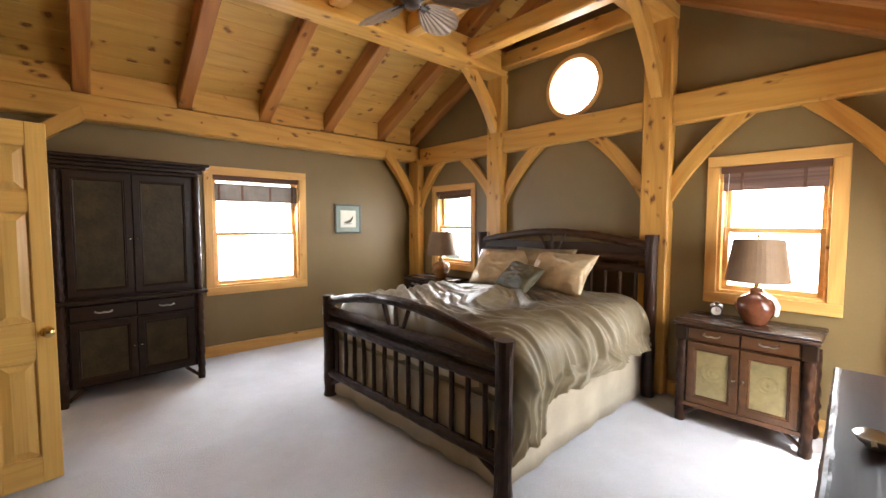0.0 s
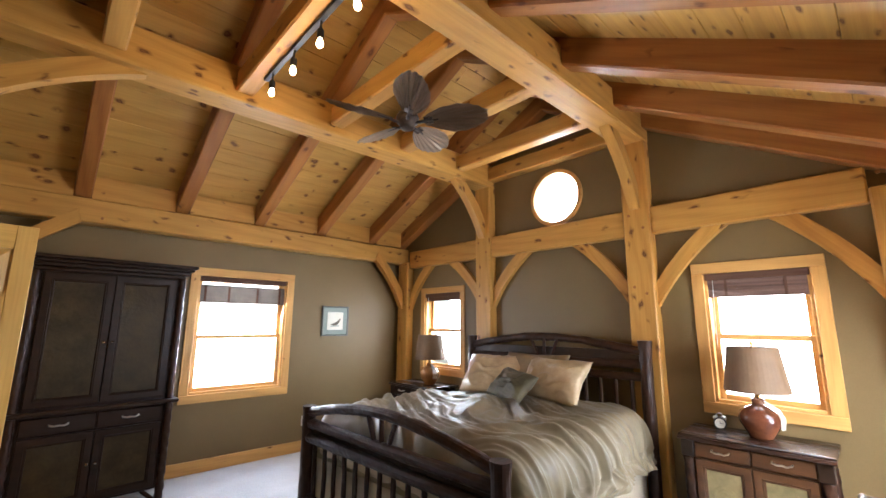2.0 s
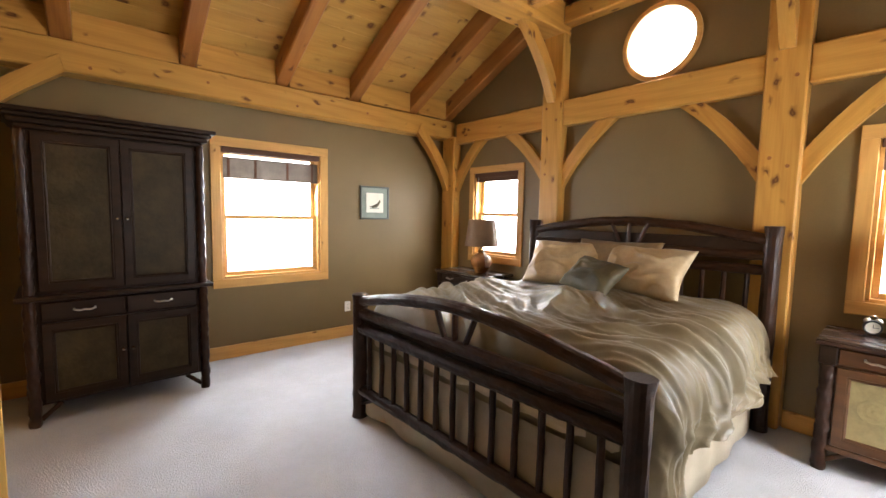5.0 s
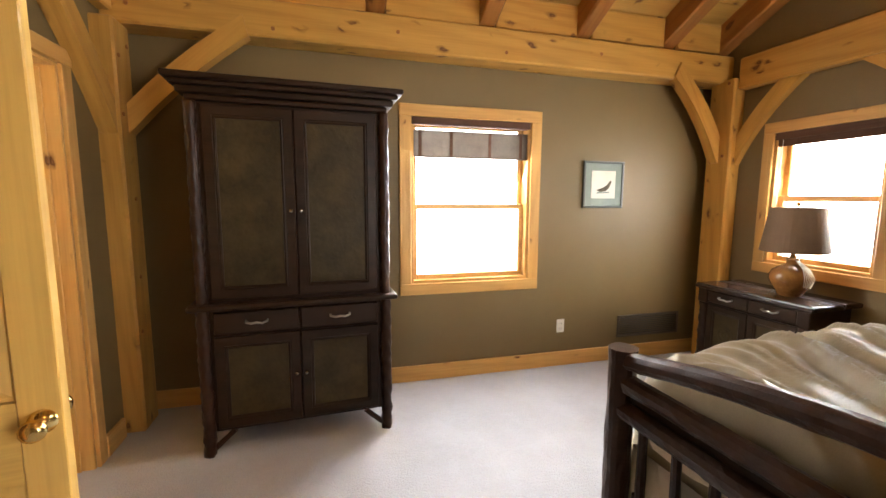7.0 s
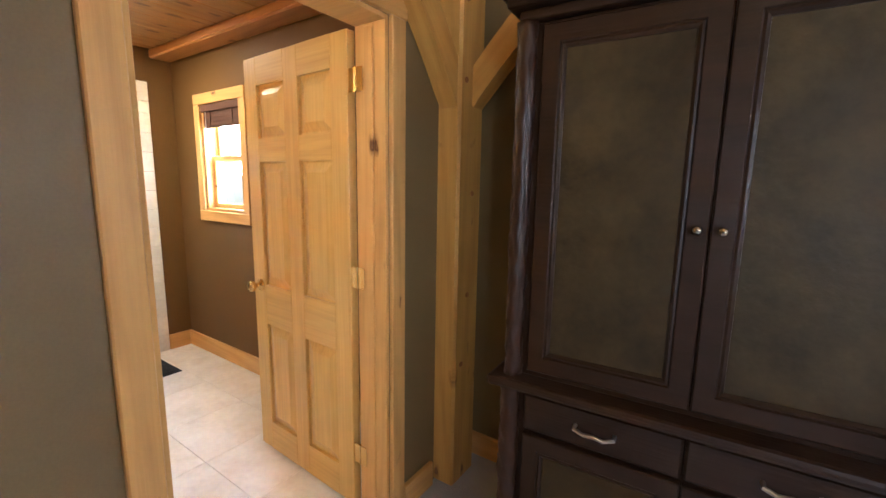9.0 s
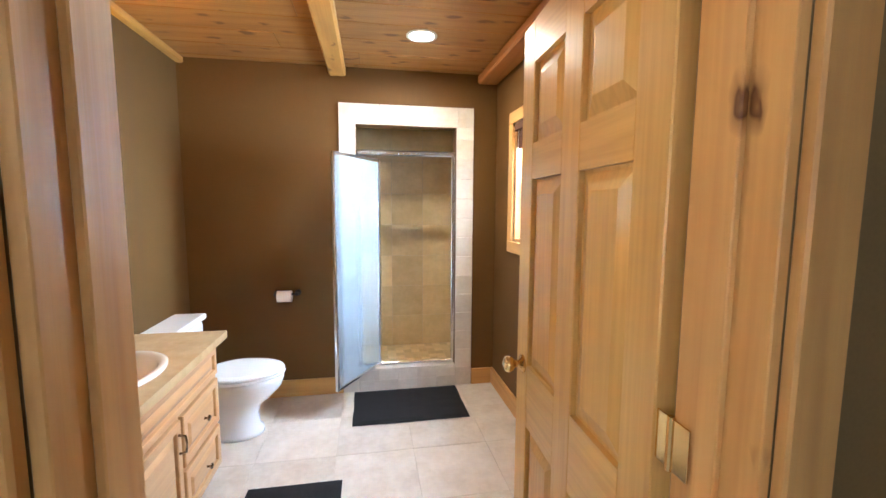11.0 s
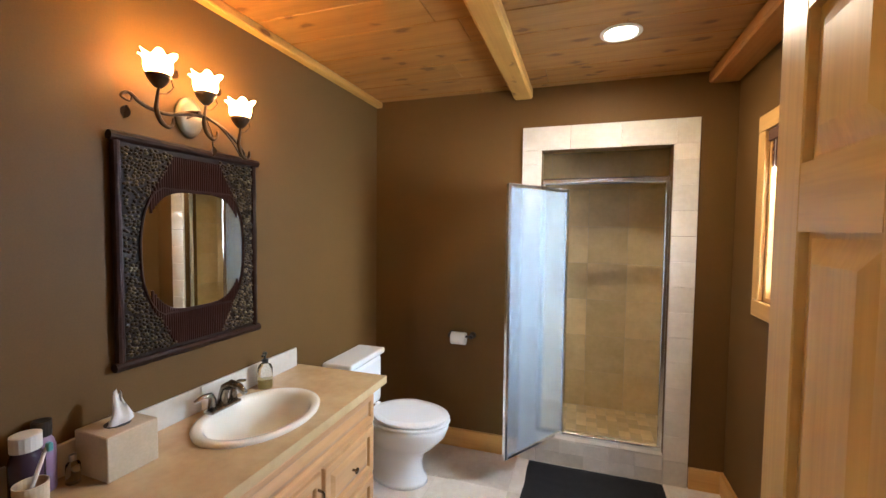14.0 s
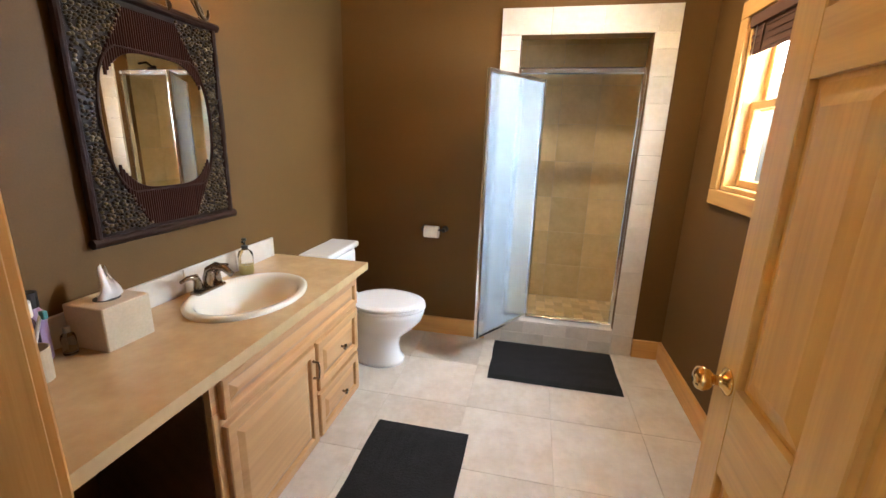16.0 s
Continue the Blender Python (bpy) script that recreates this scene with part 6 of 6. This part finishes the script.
def flowing(points, n=6):
    """Points of a smooth curve through the given ones."""
    p = [Vector(q) for q in points]
    p = [2 * p[0] - p[1]] + p + [2 * p[-1] - p[-2]]
    out = []
    for a, b, c, d in zip(p, p[1:], p[2:], p[3:]):
        for i in range(n):
            t = i / n
            out.append(0.5 * (2 * b + (c - a) * t + (2 * a - 5 * b + 4 * c - d) * t * t + (3 * b - a - 3 * c + d) * t ** 3))
    return out + [p[-2]]


def tapered(a, b, points):
    return [a + (b - a) * math.sin(math.pi * i / (len(points) - 1)) for i in range(len(points))]


def sconce():
    ob = thing("wall_sconce", Matrix.Translation((-1.515, BY0, 1.975)) @ Matrix.Diagonal((0.95, 0.95, 0.88, 1)), "bronze vine wall light with three glowing flower glasses", "wall light")
    part("wall_plate", lathe([(0, 0.0), (0.066, 0.0), (0.070, 0.006), (0.066, 0.014), (0.050, 0.019), (0, 0.021)], 36), BRASS_DULL, ob, "pale brushed metal oval plate", m=Matrix.Translation((-0.03, 0, -0.005)) @ Matrix.Diagonal((0.9, 1, 1.25, 1)) @ Matrix.Rotation(-math.pi / 2, 4, "X"), smooth=True)
    part("stem", tube([(0, 0.02, 0), (0, 0.06, 0.005), (0, 0.10, 0.0)], 0.008, 8), IRON_BROWN, ob)
    vine = [(0.275, 0.09, -0.055), (0.29, 0.09, -0.02), (0.265, 0.09, 0.0), (0.22, 0.09, -0.03), (0.14, 0.10, -0.045), (0.05, 0.10, -0.02), (-0.04, 0.10, -0.015), (-0.12, 0.10, -0.045), (-0.20, 0.10, -0.10), (-0.225, 0.10, -0.135)]
    vine = flowing([(0.250, 0.09, -0.005), (0.262, 0.09, -0.030)] + vine[1:] + [(-0.215, 0.10, -0.16), (-0.200, 0.10, -0.155)])
    part("vine", tube(vine, tapered(0.003, 0.0072, vine), 8, rough=0.2), IRON_BROWN, ob, smooth=True)
    vine2 = [(0.06, 0.105, -0.04), (0.0, 0.108, -0.01), (-0.08, 0.108, -0.035), (-0.15, 0.108, -0.09), (-0.20, 0.105, -0.15)]
    vine2 = flowing(vine2)
    part("vine", tube(vine2, tapered(0.003, 0.0045, vine2), 8, rough=0.2), IRON_BROWN, ob, smooth=True)
    for x, z in ((0.175, 0.055), (-0.02, 0.050), (-0.195, -0.005)):
        arm = flowing([(x - 0.062, 0.10, z - 0.110), (x - 0.058, 0.10, z - 0.136), (x - 0.036, 0.103, z - 0.150), (x - 0.008, 0.106, z - 0.132), (x + 0.008, 0.108, z - 0.09), (x + 0.004, 0.108, z - 0.05), (x, 0.11, z - 0.01)])
        part("arm", tube(arm, tapered(0.0045, 0.008, arm), 8, rough=0.2), IRON_BROWN, ob, smooth=True)
        mm = Matrix.Translation((x, 0.11, z))
        part("cup", lathe([(0, -0.012), (0.010, -0.012), (0.022, 0.0), (0.036, 0.022), (0.041, 0.036), (0.037, 0.032), (0.018, 0.006), (0, 0.0)], 20), IRON_BROWN, ob, m=mm, smooth=True)
        g = part("glass", flower_shade(), SHADE_GLOW, ob, "glowing amber-white flower glass", m=mm @ Matrix.Translation((0, 0, 0.012)) @ Matrix.Diagonal((0.84, 0.84, 0.92, 1)), smooth=True)
        g.visible_shadow = False
        lamp("sconce_bulb", "POINT", Matrix.Translation((-1.515 + 0.95 * x, BY0 + 0.105, 1.975 + 0.88 * (z + 0.055))), SCONCE_W, (1.0, 0.58, 0.08), radius=0.035)
        leaf(ob, Matrix.Translation((x - 0.055, 0.10, z + 0.045)) @ Matrix.Rotation(2.6, 4, "Y"), 0.045)
        part("tendril", tube([(x - 0.005, 0.10, z - 0.03), (x - 0.04, 0.10, z - 0.02), (x - 0.065, 0.10, z + 0.01), (x - 0.055, 0.10, z + 0.045)], 0.0026, 6), IRON_BROWN, ob)
    leaf(ob, Matrix.Translation((0.275, 0.09, -0.05)) @ Matrix.Rotation(-0.2, 4, "Y"), 0.05)
    leaf(ob, Matrix.Translation((-0.06, 0.10, -0.13)), 0.04)
    part("tendril", tube([(-0.03, 0.10, -0.02), (-0.055, 0.10, -0.07), (-0.06, 0.10, -0.13)], 0.0022, 6), IRON_BROWN, ob)


BRASS_DULL = plain("pale_brushed_metal", (0.20, 0.17, 0.14), 0.5, 1.0)
sconce()


def toilet():
    ob = thing("toilet", Matrix.Translation((-2.62, BY0, 0)), "white porcelain two-piece toilet with the lid down", "toilet")
    part("tank", box((-0.205, 0.012, 0.38), (0.205, 0.195, 0.705), 0.03, segments=3), PORCELAIN, ob, smooth=False)
    part("tank_lid", box((-0.22, 0.008, 0.705), (0.22, 0.21, 0.745), 0.014, segments=3), PORCELAIN, ob)
    part("flush_lever", tube([(0.16, 0.19, 0.65), (0.16, 0.215, 0.65), (0.10, 0.222, 0.645)], 0.006, 8), NICKEL, ob, "chrome flush lever")

    def oval(ry0, ry1, rx, z, n=40):
        pts = []
        for i in range(n):
            a = 2 * math.pi * i / n
            s = math.sin(a)
            pts.append((rx * math.cos(a) * (1 if s > 0 else (1 - 0.25 * s * s)), 0.45 + (ry1 if s > 0 else ry0) * s, z))
        return pts

    def lofted(levels):
        bm = bmesh.new()
        rings = [[bm.verts.new(p) for p in lv] for lv in levels]
        for a, b in zip(rings, rings[1:]):
            for i in range(len(a)):
                j = (i + 1) % len(a)
                bm.faces.new((a[i], a[j], b[j], b[i]))
        bm.faces.new(rings[0][::-1])
        bm.faces.new(rings[-1])
        return bm

    part("bowl", lofted([oval(0.24, 0.15, 0.122, 0.0), oval(0.24, 0.148, 0.118, 0.025), oval(0.225, 0.125, 0.098, 0.055), oval(0.22, 0.115, 0.092, 0.13), oval(0.225, 0.135, 0.104, 0.19), oval(0.235, 0.205, 0.150, 0.245), oval(0.24, 0.262, 0.182, 0.305), oval(0.245, 0.280, 0.193, 0.355), oval(0.245, 0.283, 0.194, 0.385)]), PORCELAIN, ob, smooth=True)
    part("seat", lofted([oval(0.215, 0.285, 0.194, 0.388), oval(0.22, 0.292, 0.200, 0.396), oval(0.215, 0.287, 0.196, 0.406)]), PORCELAIN, ob)
    part("lid", lofted([oval(0.21, 0.278, 0.188, 0.409), oval(0.215, 0.288, 0.197, 0.416), oval(0.21, 0.282, 0.192, 0.426), oval(0.17, 0.24, 0.155, 0.433)]), PORCELAIN, ob)
    for s in (-1, 1):
        part("seat_hinge", box((s * 0.07 - 0.02, 0.22, 0.39), (s * 0.07 + 0.02, 0.25, 0.425), 0.006), PORCELAIN, ob)
    return ob


toilet()
tp = thing("toilet_paper_holder", Matrix.Translation((BX0, 3.34, 0.80)), "black wall holder with a white paper roll", "toilet paper")
for y in (-0.075, 0.075):
    part("post", lathe([(0, 0), (0.022, 0), (0.022, 0.006), (0.009, 0.012), (0.009, 0.055), (0.015, 0.06), (0.012, 0.075), (0, 0.078)], 16), BLACK, tp, m=Matrix.Translation((0, y, 0.01)) @ Matrix.Rotation(math.pi / 2, 4, "Y"), smooth=True)
part("bar", tube(bar((0.06, -0.075, 0.01), (0.06, 0.075, 0.01), 2), 0.008, 10), BLACK, tp)
part("paper_roll", moved(lathe([(0.02, -0.05), (0.042, -0.05), (0.042, 0.05), (0.02, 0.05), (0.02, -0.05)], 28), Matrix.Translation((0.06, -0.012, -0.005)) @ Matrix.Rotation(math.pi / 2, 4, "X")), TISSUE, tp, "white paper roll")


# ---- shower ----
tagged(part("wall_shower_back", box((BX0 - 0.95, SH[0] - 0.35, 0), (BX0 - 0.90, SH[1] + 0.30, 2.6)), GROUT), "grout behind the shower's back wall tiles", "wall", kind="structure")
tagged(part("wall_shower_left", box((BX0 - 0.90, SH[0] - 0.35, 0), (BX0 - 0.12, SH[0] - 0.30, 2.6)), GROUT), "grout behind the shower's side tiles", "wall", kind="structure")
tagged(part("wall_shower_right", box((BX0 - 0.90, SH[1] + 0.25, 0), (BX0 - 0.12, SH[1] + 0.30, 2.6)), GROUT), "grout behind the shower's side tiles", "wall", kind="structure")
tagged(part("ceiling_shower", box((BX0 - 0.90, SH[0] - 0.30, 2.30), (BX0 - 0.12, SH[1] + 0.25, 2.35)), BATH_WALL), "painted shower ceiling", "ceiling", kind="structure")
tagged(part("floor_shower", box((BX0 - 0.90, SH[0] - 0.30, -0.006), (BX0 - 0.12, SH[1] + 0.25, 0.055)), GROUT), "shower pan under small tiles", "floor", kind="structure")


def shower_frame():
    ob = thing("shower_door", Matrix.Translation((BX0, 0, 0)), "frosted glass shower door in a bright aluminium frame, open", "shower door")
    y0, y1, zc, zt = SH[0], SH[1], 0.178, 1.845
    x = -0.045
    part("sill_rail", box((x - 0.02, y0, zc), (x + 0.02, y1, zc + 0.03), 0.004), ALUMINIUM, ob)
    part("head_rail", box((x - 0.025, y0, zt), (x + 0.025, y1, zt + 0.04), 0.008), ALUMINIUM, ob)
    part("side_rail", box((x - 0.02, y1 - 0.028, zc + 0.03), (x + 0.02, y1, zt), 0.004), ALUMINIUM, ob)
    part("side_rail", box((x - 0.02, y0, zc + 0.03), (x + 0.02, y0 + 0.028, zt), 0.004), ALUMINIUM, ob)
    leaf_ob = new("leaf", mesh_of("leaf", leaf_frame(0.575, zt - zc - 0.05), ALUMINIUM))
    leaf_ob.parent = ob
    leaf_ob.matrix_basis = Matrix.Translation((x + 0.0, y0 + 0.17, zc + 0.02)) @ Matrix.Rotation(radians(-33), 4, "Z")
    part("pane", box((0.02, -0.003, 0.02), (0.555, 0.003, zt - zc - 0.07)), FROSTED, leaf_ob, "frosted rain-textured glass")
    return ob


def leaf_frame(w, h):
    bm = bmesh.new()
    for lo, hi in (((0, -0.011, 0), (0.022, 0.011, h)), ((w - 0.022, -0.011, 0), (w, 0.011, h)), ((0.022, -0.0105, 0), (w - 0.022, 0.0105, 0.022)), ((0.022, -0.0105, h - 0.022), (w - 0.022, 0.0105, h))):
        box(lo, hi, 0.003, bm)
    return bm


shower_frame()
head = thing("shower_head", Matrix.Translation((BX0 - 0.45, SH[1] + 0.24, 2.0)), "dark bronze shower head on a bent arm", "shower head")
part("arm", tube([(0, 0, 0), (0, -0.08, 0.01), (0, -0.14, -0.03)], 0.009, 10), BRONZE, head)
part("head", lathe([(0, 0.03), (0.012, 0.03), (0.02, 0.01), (0.045, -0.015), (0.045, -0.022), (0, -0.022)], 24), BRONZE, head, m=Matrix.Translation((0, -0.15, -0.045)) @ Matrix.Rotation(0.6, 4, "X"), smooth=True)


def rug(name, lo, hi, label):
    bm = bmesh.new()
    nx, ny = 40, 30
    rows = []
    for i in range(nx + 1):
        row = []
        for j in range(ny + 1):
            u, v = i / nx, j / ny
            e = min(u, 1 - u, v, 1 - v)
            z = 0.012 * min(1, e * 14) + 0.0022 * math.sin(j * 2.1) + 0.002 * noise.noise(Vector((u * 9, v * 9, 1)))
            row.append(bm.verts.new((lo[0] + (hi[0] - lo[0]) * u, lo[1] + (hi[1] - lo[1]) * v + 0.006 * noise.noise(Vector((u * 3, v * 3, 4))), 0.001 + max(0.001, z))))
        rows.append(row)
    for a, b in zip(rows, rows[1:]):
        for j in range(ny):
            bm.faces.new((a[j], b[j], b[j + 1], a[j + 1]))
    return tagged(part(name, bm, MAT_BLACK, smooth=True), label, "bath mat", "bath mats on the tiles")


rug("bath_mat", (-3.085, 3.82), (-2.565, 4.625), "black ribbed bath mat in front of the shower")
rug("bath_mat", (-2.025, 3.315), (-1.20, 3.79), "black ribbed bath mat beside the vanity")
can = thing("ceiling_light", Matrix.Translation((-2.44, 4.27, BZ)), "round white recessed ceiling light, switched on", "ceiling light")
part("trim_ring", lathe([(0.070, 0.0), (0.092, -0.002), (0.092, -0.007), (0.076, -0.010), (0.070, -0.004), (0.070, 0.0)], 36), WHITE_PLASTIC, can)
CAN_GLOW = plain("lit_lens", (1.0, 0.86, 0.66), 0.4, emit=14.0)
part("lens", lathe([(0, -0.003), (0.071, -0.003), (0.071, 0.0), (0, 0.0)], 32), CAN_GLOW, can, "glowing white lens")
lamp("ceiling_spot", "AREA", look((-2.44, 4.27, BZ - 0.02), (-2.44, 4.2701, 0)), CAN_W, (1.0, 0.80, 0.55), size=0.13, size_y=0.13)
towel = thing("towel_hook", Matrix.Translation((-1.93, BY1, 1.30)), "dark hook on the wall with a blue washcloth", "towel")
part("hook", tube([(0, 0, 0.0), (0, -0.03, 0.0), (0, -0.04, 0.02)], 0.006, 8), BRONZE, towel)
BLUE = mottled("navy_cloth", (0.03, 0.05, 0.13), (0.05, 0.08, 0.19), 0.95, 20.0, 0.6, 200.0)
bm = bmesh.new()
rows = []
for i in range(14):
    f = i / 13
    rows.append([bm.verts.new((0.07 * (j / 12 - 0.5) * (0.5 + f), -0.03 - 0.012 * math.sin(j * 1.6) * f, 0.01 - 0.27 * f)) for j in range(13)])
for a, b in zip(rows, rows[1:]):
    for j in range(12):
        bm.faces.new((a[j], b[j], b[j + 1], a[j + 1]))
bmesh.ops.solidify(bm, geom=bm.faces[:], thickness=0.008)
part("washcloth", bm, BLUE, towel, "folded navy washcloth", smooth=True)
switch = thing("light_switch", facing(-0.60, BY0, 1.12, 180), "white wall switch plate", "switch")
part("plate", box((-0.036, -0.006, -0.058), (0.036, 0, 0.058), 0.003), WHITE_PLASTIC, switch)
part("toggle", box((-0.006, -0.016, -0.012), (0.006, -0.004, 0.012), 0.002), WHITE_PLASTIC, switch)


# ---- tiles, piece by piece ----
def tile_run(parent, us, vs, make, mat, depth=0.006, gap=0.002, bevel=0.0008):
    """Tiles over a grid of cuts; make(u, v) gives each tile's pose, local x and y in its plane and z out of it."""
    cache = {}
    for u0, u1 in zip(us, us[1:]):
        for v0, v1 in zip(vs, vs[1:]):
            key = (round(u1 - u0, 3), round(v1 - v0, 3))
            if key not in cache:
                cache[key] = mesh_of("tile", box((gap / 2, gap / 2, 0), (key[0] - gap / 2, key[1] - gap / 2, depth), bevel), mat)
            t = new("tile", cache[key])
            t.parent = parent
            t.matrix_parent_inverse = parent.matrix_world.inverted()
            t.matrix_basis = make(u0, v0)


def cuts(a, b, step, start=None):
    out = [a]
    x = start if start is not None else a + step
    while x < b - 1e-3:
        if x > a + 1e-3:
            out.append(x)
        x += step
    return out + [b]


def by_name(name):
    return bpy.data.objects[name]


tile_run(by_name("floor_bath"), cuts(BX0, XW - 0.15, 0.455, BX0 + 0.40), cuts(BY0, BY1, 0.455, BY0 + 0.17), lambda u, v: Matrix.Translation((u, v, -0.008)), STONE_TILE)
trimming = thing("shower_trim", Matrix.Translation((BX0, 0, 0)), "pale stone tile surround of the shower opening", "tile trim", kind="structure")
EAST = Matrix(((0, 0, 1, 0), (1, 0, 0, 0), (0, 1, 0, 0), (0, 0, 0, 1)))   # local x to +y, y to +z, z to +x
o0, o1, zt = 3.737, 4.76, 2.215
tile_run(trimming, [o0, SH[0]], cuts(0.0, zt - 0.15, 0.152), lambda u, v: Matrix.Translation((BX0, u, v)) @ EAST, TRIM_TILE, 0.018)
tile_run(trimming, [SH[1], o1], cuts(0.0, zt - 0.15, 0.152), lambda u, v: Matrix.Translation((BX0, u, v)) @ EAST, TRIM_TILE, 0.018)
tile_run(trimming, cuts(o0, o1, 0.30), [zt - 0.15, zt], lambda u, v: Matrix.Translation((BX0, u, v)) @ EAST, TRIM_TILE, 0.018)
curb = tagged(part("shower_curb", box((BX0 - 0.12, SH[0], 0.0), (BX0 + 0.0, SH[1], 0.162)), GROUT), "tiled shower curb", "curb", kind="structure")
tile_run(curb, cuts(SH[0], SH[1], 0.152), [0.0, 0.082, 0.164], lambda u, v: Matrix.Translation((BX0, u, v)) @ EAST, TRIM_TILE, 0.014)
tile_run(curb, [BX0 - 0.12, BX0 + 0.014], cuts(SH[0], SH[1], 0.255), lambda u, v: Matrix.Translation((u, v, 0.164)), TRIM_TILE, 0.012)
tile_run(by_name("wall_shower_back"), cuts(SH[0] - 0.30, SH[1] + 0.25, 0.305), cuts(0.055, 2.295, 0.305), lambda u, v: Matrix.Translation((BX0 - 0.90, u, v)) @ EAST, SHOWER_TILE)
NORTH = Matrix(((1, 0, 0, 0), (0, 0, 1, 0), (0, 1, 0, 0), (0, 0, 0, 1)))
SOUTH = Matrix(((1, 0, 0, 0), (0, 0, -1, 0), (0, 1, 0, 0), (0, 0, 0, 1)))
tile_run(by_name("wall_shower_right"), cuts(BX0 - 0.88, BX0 - 0.12, 0.305), cuts(0.055, 2.295, 0.305), lambda u, v: Matrix.Translation((u, SH[1] + 0.25, v)) @ SOUTH, SHOWER_TILE)
tile_run(by_name("wall_shower_left"), cuts(BX0 - 0.88, BX0 - 0.12, 0.305), cuts(0.055, 2.295, 0.305), lambda u, v: Matrix.Translation((u, SH[0] - 0.30, v)) @ NORTH, SHOWER_TILE)
tile_run(by_name("floor_shower"), cuts(BX0 - 0.88, BX0 - 0.12, 0.076), cuts(SH[0] - 0.28, SH[1] + 0.24, 0.076), lambda u, v: Matrix.Translation((u, v, 0.055)), SHOWER_TILE, 0.005)
